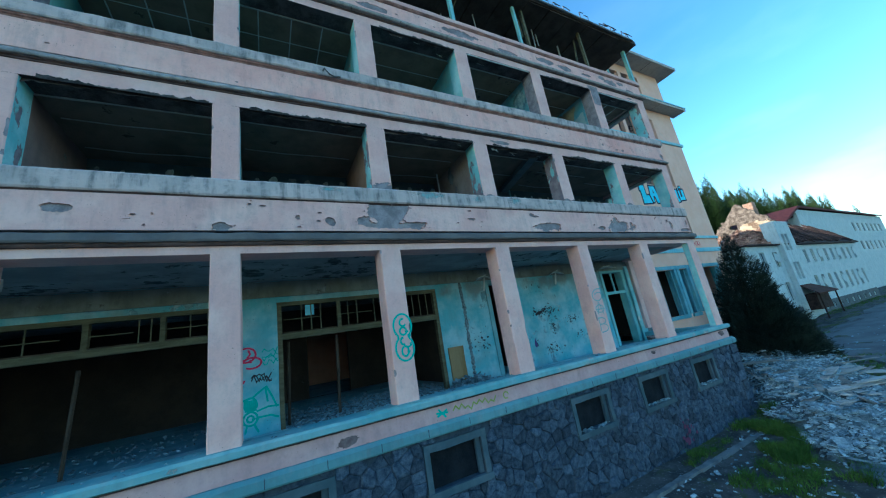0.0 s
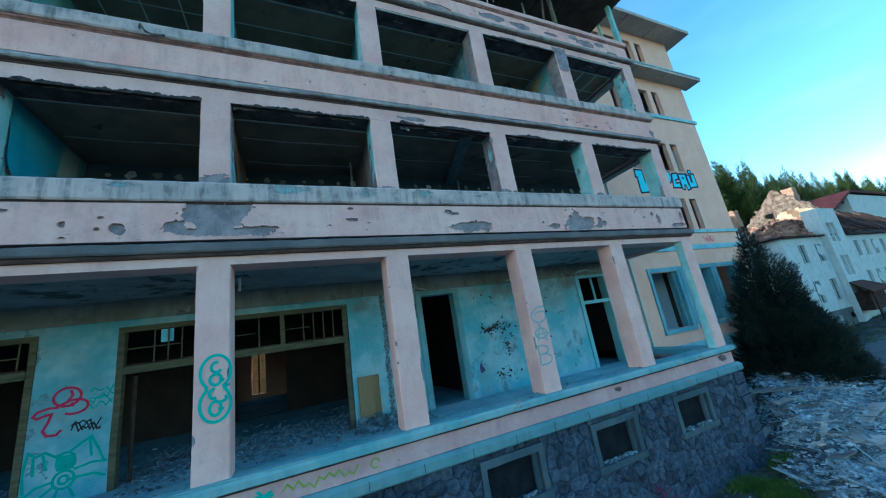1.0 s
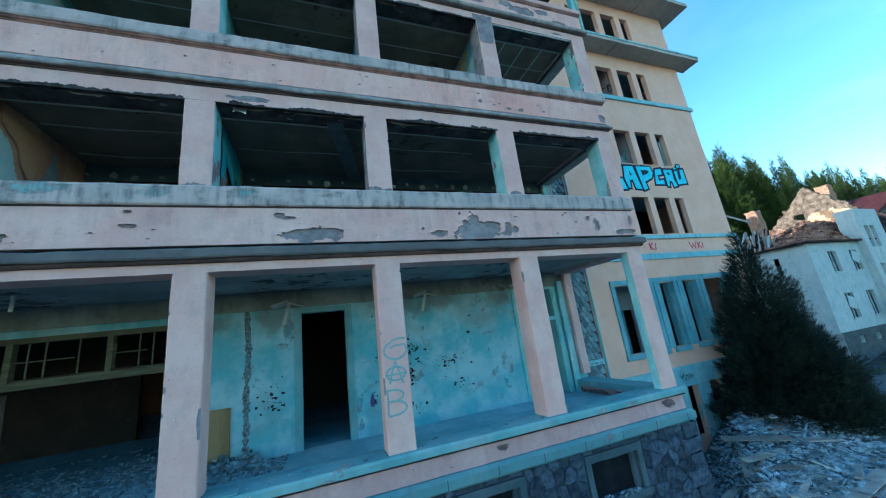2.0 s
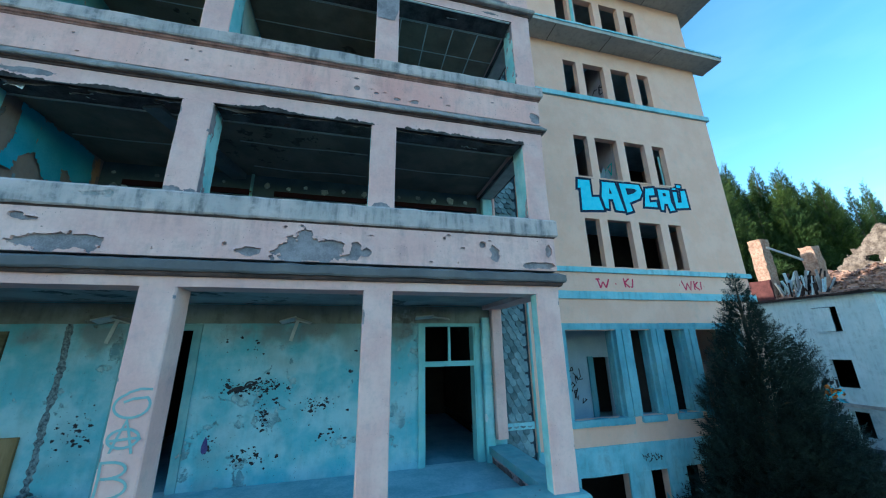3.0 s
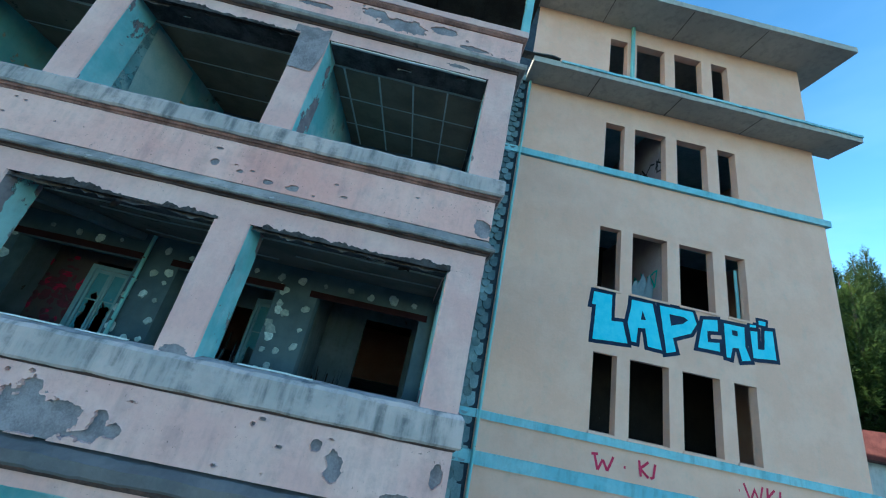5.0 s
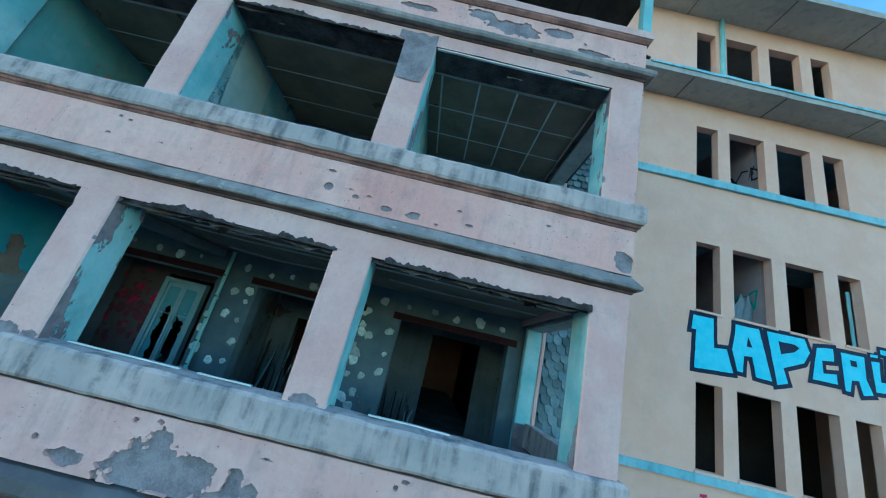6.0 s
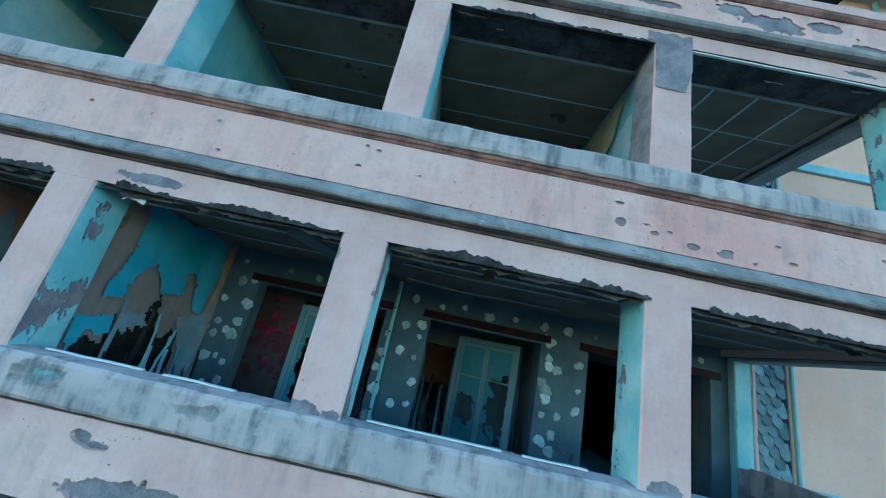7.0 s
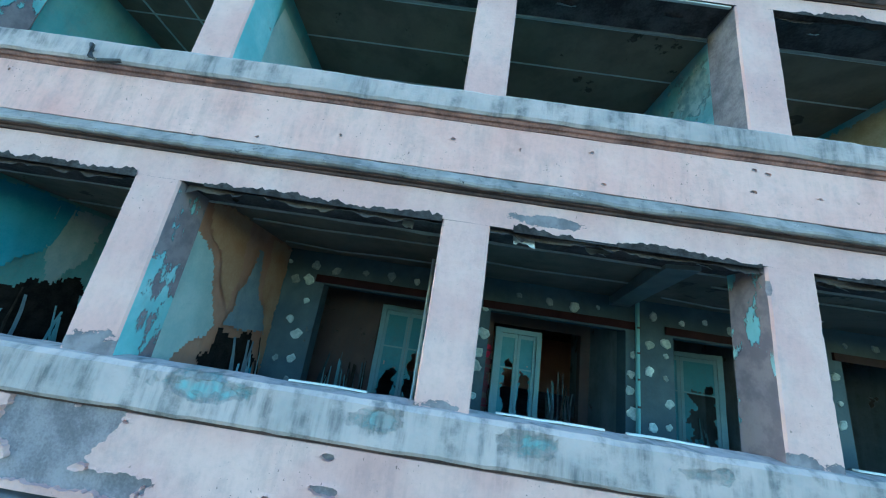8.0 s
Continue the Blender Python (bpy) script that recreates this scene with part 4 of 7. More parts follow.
splash = thing("graffiti", (9.5, PW, 4.0), "black splashes on pale cyan wall", "graffiti")
for cx, cz, sx, sz, n in ((8.95, 4.60, 0.26, 0.10, 26), (9.45, 4.66, 0.24, 0.14, 30), (8.5, 3.5, 0.07, 0.2, 7), (9.45, 4.05, 0.12, 0.24, 18), (9.7, 4.5, 0.35, 0.3, 8), (8.7, 4.7, 0.15, 0.2, 8), (10.5, 4.2, 0.3, 0.16, 22), (10.9, 3.55, 0.3, 0.2, 7), (9.3, 3.3, 0.35, 0.14, 14), (6.15, 3.95, 0.3, 0.3, 20), (9.4, 3.2, 0.5, 0.12, 7), (9.0, 5.5, 0.8, 0.25, 5), (11.4, 5.0, 0.3, 0.4, 4)):
    bm = bmesh.new()
    for _ in range(3 * n):
        x, z = rnd.gauss(cx, sx * 0.6), rnd.gauss(cz, sz * 0.6)
        if 6.6 < x < 8.1:
            continue
        size = rnd.random() ** 2.5
        w, h, q = 0.007 + 0.04 * size * rnd.uniform(0.6, 1.2), 0.006 + 0.03 * size * rnd.uniform(0.6, 1.2), rnd.uniform(0, 50)
        bm.faces.new([bm.verts.new((x + w * math.cos(a) * (1 + 1.1 * noise.noise((math.cos(a) * 1.9, math.sin(a) * 1.9, q))), PW - 0.0006 * (_ % 9), z + h * math.sin(a) * (1 + 1.1 * noise.noise((math.cos(a) * 1.9, math.sin(a) * 1.9, q + 9))))) for a in np.linspace(0, 2 * math.pi, 12, endpoint=False)])
    tagged(part("splash", bm, black_paint, splash, flip=False), kind="stuff")
bm = bmesh.new()
stroke(bm, arc(9.12, 4.64, 0.10, 0.10, 10, 190, 10), 0.035, PW - 0.006)
part("splash", bm, black_paint, splash, flip=False)
bm = bmesh.new()
stroke(bm, [(8.70, 4.52), (8.82, 4.60), (8.95, 4.63), (9.02, 4.60)], 0.07, PW - 0.007)
part("splash", bm, black_paint, splash, flip=False)
bm = bmesh.new()
bm.faces.new([bm.verts.new((8.42 + 0.055 * math.cos(a) * (1.0 - 0.5 * math.sin(a)), PW - 0.003, 3.55 + 0.16 * math.sin(a))) for a in np.linspace(0, 2 * math.pi, 18, endpoint=False)])
solid("graffiti", bm, paint("violet_spray_paint", (0.06, 0.05, 0.16), (0.12, 0.10, 0.26)), "violet and black paint blot on pale cyan wall", "graffiti", kind="")
scribble("black scrawl on the cyan basement band", (19.2, WY, 2.44), [[(18.95 + 0.07 * k + rnd.uniform(-0.06, 0.06), 2.44 + rnd.uniform(-0.1, 0.1)) for _ in range(4)] for k in range(9)], 0.025, black_paint, WY - 0.082)


# ---- torn paper and boards ----
def sheet_bm(axis, level, out, u0, u1, z0, z1, depth, seed, top=False, step=0.035, soft=1.0):
    """A sheet of wall covering with one torn edge, standing off the wall towards that edge."""
    bm, cols = bmesh.new(), []
    for u in np.arange(u0, u1 + step, step):
        f = noise.noise((u * 2.3, seed, 0)) * 0.4 * soft + noise.noise((u * 7.0, seed, 3)) * 0.45 + noise.noise((u * 17.0, seed, 5)) * 0.22
        free = (z1 if top else z0) + f * depth
        fixed = z0 if top else z1
        col = []
        for k in range(5):
            t = k / 4
            z = fixed + (free - fixed) * t
            off = 0.012 + (t ** 2) * 0.09 * (0.6 + noise.noise((u * 1.7, seed, 9)))
            q = level + out * off
            w = min(max(u + math.sin(seed * 2.1) * 0.16 * abs(z - fixed), u0 - 0.12), u1 + 0.12) if z1 - z0 > 0.3 else u
            col.append(bm.verts.new((w, q, z) if axis == "y" else (q, w, z)))
        cols.append(col)
    for a, b in zip(cols, cols[1:]):
        for k in range(4):
            bm.faces.new([a[k], b[k], b[k + 1], a[k + 1]])
    return bm


blue_paper = grainy("blue_wall_covering", (0.05, 0.34, 0.50), (0.09, 0.42, 0.57), 2, 30, 0.55, 0.2)
cream_paper = grainy("tan_wall_covering", (0.44, 0.26, 0.16), (0.52, 0.36, 0.24), 2, 30, 0.7, 0.2)
grey_paper = grainy("slate_blue_covering", (0.20, 0.28, 0.34), (0.28, 0.36, 0.40), 3, 30, 0.7, 0.3)
pale_paper = grainy("pale_cyan_covering", (0.34, 0.50, 0.52), (0.46, 0.58, 0.58), 3, 30, 0.7, 0.3)
grey_lath = grainy("dull_blue_grey_lath", (0.07, 0.10, 0.12), (0.16, 0.20, 0.22), 4, 30, 0.8, 0.5)
dark_lath = grainy("charred_lath", (0.025, 0.022, 0.02), (0.07, 0.06, 0.05), 4, 30, 0.8, 0.5)


def torn(label, mat_, *spec, **more):
    solid("torn_sheet", sheet_bm(*spec, **more), mat_, label, "wall covering", kind="")


def inside(poly, u, v):
    hit = False
    for (a, b), (c, d) in zip(poly, poly[1:] + poly[:1]):
        if (b > v) != (d > v) and u < (c - a) * (v - b) / (d - b) + a:
            hit = not hit
    return hit


def ragged(label, material, level, out, poly, seed, lift=0.015, curl=0.07, fray=0.05, cell=0.03, ripple=0.03):
    """A torn sheet on the partition at x = level: an outline of (y, z) points with a frayed edge, rippled, curling off the wall downwards."""
    u0, u1 = min(p[0] for p in poly) - fray, max(p[0] for p in poly) + fray
    v0, v1 = min(p[1] for p in poly) - fray, max(p[1] for p in poly) + fray
    nu, nv = int((u1 - u0) / cell) + 1, int((v1 - v0) / cell) + 1
    verts, faces, index = [], [], {}

    def corner(i, j):
        if (i, j) not in index:
            u, v = u0 + i * cell, v0 + j * cell
            t = (v1 - v) / max(0.1, v1 - v0)
            off = lift + curl * t * t * (0.7 + 0.6 * noise.noise((u * 2.1, seed, 1))) + ripple * (0.5 + 0.5 * noise.noise((u * 5.5, v * 0.8, seed)))
            index[i, j] = len(verts)
            du, dv = 0.35 * cell * noise.noise((u * 31, v * 31, seed)), 0.35 * cell * noise.noise((u * 31, v * 31, seed + 5))
            verts.append((level + out * off, u + du, v + dv))
        return index[i, j]

    for i in range(nu):
        for j in range(nv):
            u, v = u0 + (i + 0.5) * cell, v0 + (j + 0.5) * cell
            q = u + fray * (noise.noise((u * 4, v * 4, seed)) + 0.7 * noise.noise((u * 13, v * 13, seed + 2)))
            w = v + fray * (noise.noise((u * 4, v * 4, seed + 7)) + 0.9 * noise.noise((u * 15, v * 6, seed + 9)))
            if inside(poly, q, w):
                faces.append((corner(i, j), corner(i + 1, j), corner(i + 1, j + 1), corner(i, j + 1)))
    me = bpy.data.meshes.new("torn_sheet")
    me.from_pydata(verts, [], faces)
    me.materials.append(material)
    for f in me.polygons:
        f.use_smooth = True
    return tagged(new("torn_sheet", me), label, "wall covering")


PX5, PX4, PX3 = COLS[5] + 0.365, COLS[4] + 0.365, COLS[3] + 0.365
ragged("blue wall covering torn into hanging tongues", blue_paper, PX5, 1, [(7.66, 9.58), (8.09, 9.59), (8.14, 8.86), (7.90, 8.72), (7.82, 8.60), (7.78, 8.37), (7.55, 8.36), (7.66, 8.75), (7.73, 9.0)], 1)
ragged("broad blue wall covering torn along its lower edge", blue_paper, PX5, 1, [(8.11, 9.59), (9.40, 9.58), (9.45, 8.95), (9.30, 8.30), (9.08, 8.38), (9.0, 8.72), (8.86, 8.90), (8.72, 8.86), (8.80, 8.54), (8.36, 8.50), (8.16, 8.84)], 2)
ragged("patch of blue covering remaining low on a partition", blue_paper, PX5, 1, [(7.40, 8.12), (7.86, 8.13), (8.05, 8.02), (7.80, 7.92), (7.60, 7.98), (7.42, 7.66)], 3)
# a dark sheet on the wall takes the place of an open hole
ragged("near-black sheet standing in for a dark hole at the foot of a partition", void_black, PX5, 1, [(7.5, 7.70), (7.62, 7.98), (7.80, 7.78), (8.05, 8.08), (8.25, 7.95), (8.40, 8.30), (8.47, 8.52), (8.56, 8.2), (8.75, 7.9), (9.05, 8.0), (9.15, 7.55), (9.0, 6.76), (7.5, 6.76)], 4, lift=0.008, curl=0.0, ripple=0.01, fray=0.09)
ragged("ragged grey covering beside a broken partition", grey_paper, PX5, 1, [(7.9, 8.16), (8.3, 8.22), (8.34, 8.02), (8.12, 8.06), (7.98, 7.96)], 5, lift=0.03)
ragged("ragged slate-blue board hanging off a partition", grey_paper, PX5, 1, [(8.86, 8.2), (9.5, 8.35), (9.68, 8.0), (9.7, 6.78), (9.2, 6.78), (9.24, 7.5), (9.05, 7.9)], 6, lift=0.02, curl=0.02)
ragged("olive scrap of wall covering by a corner", cream_paper, PX5, 1, [(9.44, 9.5), (9.62, 9.55), (9.6, 8.9), (9.5, 8.5), (9.42, 8.55), (9.5, 9.0)], 7)
ragged("pale cyan covering hanging off a tan partition", pale_paper, PX4, 1, [(7.34, 9.18), (7.62, 9.05), (7.85, 8.86), (7.92, 8.6), (8.08, 8.37), (8.22, 8.06), (7.92, 7.95), (7.74, 7.86), (7.34, 7.3)], 11)
ragged("tan covering torn off a partition", cream_paper, PX4, 1, [(7.5, 9.58), (8.35, 9.59), (8.42, 8.9), (8.32, 8.35), (8.16, 8.5), (8.02, 8.7), (7.9, 9.0), (7.6, 9.2)], 12)
ragged("slate-blue strip of covering torn off a partition", grey_paper, PX4, 1, [(8.72, 9.32), (8.86, 9.25), (9.02, 8.6), (9.3, 8.42), (9.45, 8.05), (8.9, 8.10), (8.32, 8.16), (8.48, 8.48), (8.64, 8.85)], 13)
ragged("tan covering peeling beside a back wall", cream_paper, PX4, 1, [(9.05, 9.59), (9.7, 9.58), (9.7, 7.4), (9.55, 7.5), (9.4, 8.3), (9.12, 8.8)], 14, curl=0.03)
ragged("near-black sheet standing in for a dark hole at the foot of a partition", void_black, PX4, 1, [(8.2, 7.75), (8.4, 8.08), (8.7, 7.95), (9.0, 8.1), (9.3, 7.98), (9.5, 7.7), (9.4, 6.76), (8.2, 6.76)], 15, lift=0.008, curl=0.0, ripple=0.01, fray=0.09)
ragged("teal covering hanging in rags off a partition", blue_paper, PX3, 1, [(7.45, 9.58), (8.9, 9.58), (8.8, 8.9), (8.3, 8.5), (8.1, 8.1), (7.8, 8.0), (7.45, 8.4)], 16)
ragged("pale rag of covering on a teal partition", pale_paper, PX3, 1, [(8.6, 9.5), (9.4, 9.55), (9.3, 8.8), (8.9, 8.3), (8.7, 8.7)], 17)
ragged("near-black sheet standing in for a dark hole at the foot of a partition", void_black, PX3, 1, [(8.0, 7.8), (8.6, 8.3), (9.3, 8.5), (9.6, 8.2), (9.6, 6.76), (8.0, 6.76)], 18, lift=0.008, curl=0.0, ripple=0.01, fray=0.09)


def tin_strips(label, level, y0, y1, top, count, seed):
    """Bent strips of tin that hang and lean in a broken partition."""
    r = random.Random(seed)
    t = thing("broken_strips", (level, (y0 + y1) / 2, 6.75), label, "debris")
    for k in range(count):
        y, h, w = r.uniform(y0, y1), r.uniform(0.45, 1.0) * (top - 6.75), r.uniform(0.02, 0.065)
        lean, off = r.gauss(-0.03, 0.13), r.uniform(0.03, 0.14)
        bm = bmesh.new()
        left = []
        for q in range(7):
            f = q / 6
            yy = y + lean * (1 - f) * h + 0.04 * noise.noise((f * 3, seed, k))
            ww = w * (1 - 0.5 * f * f) * (0.8 + 0.5 * noise.noise((f * 5, k, seed)))
            xx = level + 0.04 + off * (1 - f) + 0.03 * noise.noise((f * 4, k + 9, seed))
            left.append([bm.verts.new((xx + e, yy + g * ww, 6.75 + h * f + 0.03 * g * noise.noise((k, q, 3)))) for e, g in ((0, -1), (0, 1), (0.008, 1), (0.008, -1))])
        for a, b in zip(left, left[1:]):
            for c in range(4):
                bm.faces.new([a[c - 1], a[c], b[c], b[c - 1]])
        bm.faces.new(left[0]), bm.faces.new(left[-1])
        part("strip", bm, tin if r.random() < 0.62 else r.choice((grey_paper, dark_lath)), t)


tin_strips("bent pale cyan tin strips in a broken partition", PX5, 7.75, 9.0, 8.5, 11, 1)
tin_strips("bent pale cyan tin strips in a broken partition", PX4, 8.3, 9.5, 8.05, 13, 2)
tin_strips("bent pale cyan tin strips in a broken partition", PX3, 8.2, 9.5, 8.3, 10, 3)
r7 = random.Random(19)


def shards(label, axis, level, out, u0, u1, z0, top, count, mats, category="debris"):
    """Slender broken strips standing and leaning at the foot of a wall."""
    t = thing("broken_strips", ((u0 + u1) / 2, level, z0) if axis == "y" else (level, (u0 + u1) / 2, z0), label, category)
    for _ in range(count):
        u, h, w = r7.uniform(u0, u1), (top - z0) * r7.uniform(0.3, 1.0) ** 1.4, r7.uniform(0.008, 0.04)
        lean, off = r7.gauss(0, 0.07), r7.uniform(0.02, 0.22)
        bm = bmesh.new()
        ring = []
        for f, q in ((0, 1.0), (0.55, r7.uniform(0.7, 1.1)), (1, r7.uniform(0.1, 0.9))):
            c, d = u + lean * h * f + 0.02 * r7.gauss(0, 1) * f, off * (1 - 0.6 * f)
            pts = [(c - w * q, d - 0.006), (c + w * q, d - 0.006), (c + w * q, d + 0.006), (c - w * q, d + 0.006)]
            zz = [z0 + h * f + (r7.uniform(-0.08, 0.08) if f == 1 else 0) for _ in pts]
            ring.append([bm.verts.new((p, level + out * e, z) if axis == "y" else (level + out * e, p, z)) for (p, e), z in zip(pts, zz)])
        for p, q in zip(ring, ring[1:]):
            for k in range(4):
                bm.faces.new([p[k - 1], p[k], q[k], q[k - 1]])
        bm.faces.new(ring[-1])
        part("strip", bm, r7.choice(mats), t)


for x0, x1, y, zt in ((2.9, 3.9, 11.24, 7.85), (7.45, 8.4, 11.6, 8.1), (8.75, 10.0, 12.29, 8.0), (11.5, 12.8, 12.29, 7.8)):
    shards("ragged strips of board standing at the foot of the inner wall", "y", y, -1, x0, x1, 6.745, zt, 40, (dark_lath, tin, grey_lath, dark_lath, grey_lath))
for px, y0, y1 in ((PX5, 8.9, 9.6), (PX4, 8.2, 9.5)):
    shards("slender pale shards before a torn partition", "x", px + 0.06, 1, y0, y1, 6.745, 7.75, 16, (pale_paper, grey_paper, blue_paper, dark_lath, void_black))
straw_paper = grainy("pale_straw_covering", (0.34, 0.30, 0.20), (0.46, 0.41, 0.29), 3, 30, 0.75, 0.3)
ragged("straw-coloured covering curling off an upper partition", straw_paper, COLS[7] + 0.115, -1, [(7.75, 12.75), (8.9, 12.8), (9.7, 12.7), (9.7, 10.3), (8.9, 10.2), (8.5, 10.5), (8.6, 11.2), (8.1, 11.3), (8.2, 12.0), (7.9, 12.2)], 81, curl=0.16)
ragged("pale rag of covering on an upper partition", pale_paper, COLS[7] + 0.115, -1, [(7.45, 12.3), (7.95, 12.1), (8.1, 11.2), (8.4, 10.9), (8.3, 10.3), (7.5, 10.2)], 82, curl=0.05)
torn("tan paper peeling off an upper partition", cream_paper, "x", COLS[6] + 0.365, 1, 8.5, 9.7, 10.2, 12.2, 0.4, 83)
torn("pale paper peeling off an upper partition", pale_paper, "x", COLS[6] + 0.365, 1, 7.5, 8.5, 10.9, 12.84, 0.5, 84)
torn("tan paper peeling off an upper partition", cream_paper, "x", COLS[5] + 0.365, 1, 8.6, 9.7, 10.2, 12.2, 0.4, 85)
torn("pale paper peeling off an upper partition", pale_paper, "x", COLS[4] + 0.365, 1, 7.5, 8.6, 10.4, 12.6, 0.5, 86)
for k, (x0, x1) in enumerate(((-3.7, -1.3), (-0.6, 1.9), (2.6, 5.0), (5.7, 8.1), (8.8, 11.3), (11.9, 14.4))):
    for lvl, zz in ((0, 9.5), (1, 12.83)):
        if lvl and k in (1, 3, 5):
            continue
        bm = sheet_bm("y", FRONT + 0.10, -1, x0 - 0.1, x1 + 0.2, zz - 0.065, zz + 0.02, 0.10, 90 + k + 10 * lvl, step=0.04)
        part("broken_plaster_edge", bm, slab_edge, block, "ragged broken plaster under a lintel")
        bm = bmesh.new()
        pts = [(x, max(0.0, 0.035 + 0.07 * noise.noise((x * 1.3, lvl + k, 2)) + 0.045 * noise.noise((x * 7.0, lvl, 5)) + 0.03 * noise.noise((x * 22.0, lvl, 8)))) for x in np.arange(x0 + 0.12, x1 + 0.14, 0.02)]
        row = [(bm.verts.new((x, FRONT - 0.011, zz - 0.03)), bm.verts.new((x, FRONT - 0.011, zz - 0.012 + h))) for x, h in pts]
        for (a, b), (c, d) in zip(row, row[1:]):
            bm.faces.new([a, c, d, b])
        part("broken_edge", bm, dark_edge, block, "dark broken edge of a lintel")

# pale strip left under two lintels, bare corner of a pillar, scraps that hang from the soffits
for k in (5, 7):
    part("lintel_strip", rough_box((COLS[k] + CW + 0.02, COLS[k] + PITCH - 0.03, FRONT + 0.015, FRONT + 0.045, 12.806, 12.83), 0.3, 0.004, k), white_paint, block, "thin pale strip under a lintel")
bm = bmesh.new()
xs = np.arange(COLS[7] - 0.1, COLS[7] + CW + 0.001, 0.019)
row = []
for x in xs:
    low = 12.12 + 0.06 * noise.noise((x * 4, 1, 2)) + 0.03 * noise.noise((x * 17, 1, 2)) if x > COLS[7] + 0.01 else 12.85
    row.append((bm.verts.new((x, FRONT - 0.012, max(low, 12.12 + 4.0 * max(0.0, x - COLS[7] - CW + 0.09)))), bm.verts.new((x, FRONT - 0.012, 13.0 + 0.04 * noise.noise((x * 9, 3, 1))))))
for (a, b), (c, d) in zip(row, row[1:]):
    bm.faces.new([a, c, d, b])
part("bare_patch", bm, bare_coat, block, "bare grey head of a pillar")
r8 = random.Random(23)
for k in range(26):
    zz = 12.83 if k % 2 else 9.5
    x = r8.uniform(2.6, 14.2)
    if min(abs(x - c - CW / 2) for c in COLS) < 0.45:
        continue
    w, y = r8.uniform(0.08, 0.30), FRONT + r8.uniform(0.12, 0.42)
    bm = sheet_bm("y", y, -1, x, x + w, zz - r8.uniform(0.03, 0.10), zz + 0.01, 0.14, 200 + k, step=0.02)
    part("loose_scrap", bm, r8.choice((batten, slab_edge, white_paint)), block, "scrap of plaster hanging from a soffit")

# ---- plaster dabs on the bare wall ----
dab_mat = grainy("pale_plaster_dab", (0.30, 0.41, 0.43), (0.52, 0.61, 0.61), 14, 60, 0.9, 0.4, vary="object")
dab_meshes = []
for q in range(7):
    bm = bmesh.new()
    ring = [bm.verts.new((0.085 * (1 + 0.45 * noise.noise((math.cos(a) * 1.6, math.sin(a) * 1.6, q * 3.1))) * math.cos(a), 0, 0.085 * (1 + 0.5 * noise.noise((math.sin(a) * 1.6, q, math.cos(a) * 1.6))) * math.sin(a))) for a in np.linspace(0, 2 * math.pi, 16, endpoint=False)]
    inner = [bm.verts.new((v.co.x * 0.75, -0.016, v.co.z * 0.75)) for v in ring]
    for k in range(16):
        bm.faces.new([ring[k - 1], ring[k], inner[k], inner[k - 1]])
    bm.faces.new(inner)
    dab_meshes.append(mesh_of("plaster_dab", bm, dab_mat))
back2 = bpy.data.objects["wall_back_2"]


def dab(x, z, y=9.735):
    ob = new("plaster_dab", dab_meshes[rnd.randrange(7)])
    ob.parent = back2
    s = rnd.uniform(0.5, 1.25)
    ob.matrix_basis = Matrix.Translation((x, y, z)) @ Matrix.Rotation(rnd.uniform(0, 6.28), 4, "Y") @ Matrix.Diagonal((s, 1, s * rnd.uniform(0.8, 1.2), 1))


for x in np.arange(-4.2, 14.4, 0.47):
    if rnd.random() < 0.93:
        dab(x + rnd.uniform(-0.06, 0.06), 9.34 + rnd.uniform(-0.04, 0.05))
for columns, low in (((2.63, 2.83), 6.95), ((5.1, 5.35, 5.58, 5.78, 5.97), 7.2), ((8.55, 8.9, 9.14), 6.95), ((11.43, 11.45, 11.66, 11.97), 7.0), ((-0.9, -0.6), 6.95), ((-3.9, -3.6), 6.95)):
    for q, x in enumerate(columns):
        for z in np.arange(low + rnd.uniform(0, 0.25), 9.15, 0.33 if q % 2 == 0 else 0.42):
            if rnd.random() < 0.82:
                dab(x + rnd.uniform(-0.05, 0.05), z + rnd.uniform(-0.08, 0.08), 9.735 - 0.001 * q)
# steel lintels over the room openings
for a, b, z0, z1 in M_HOLES[2:]:
    solid("steel_lintel", rough_box((a - 0.15, b + 0.15, 9.69, 9.735, 9.08, 9.21), 0.5, 0.004), rust, "dark red steel lintel over a room opening", "lintel", kind="")


# ---- doors of the inner rooms ----
door_wood = peeling("pale_cyan_door_paint", (0.30, 0.52, 0.58), (0.38, 0.58, 0.63), (0.25, 0.22, 0.18), (0.30, 0.28, 0.25), 0.1, (), 0.70)
door_panel = peeling("cyan_door_panel", (0.13, 0.38, 0.47), (0.18, 0.45, 0.53), (0.16, 0.14, 0.12), (0.20, 0.18, 0.16), 0.15, (), 0.68)


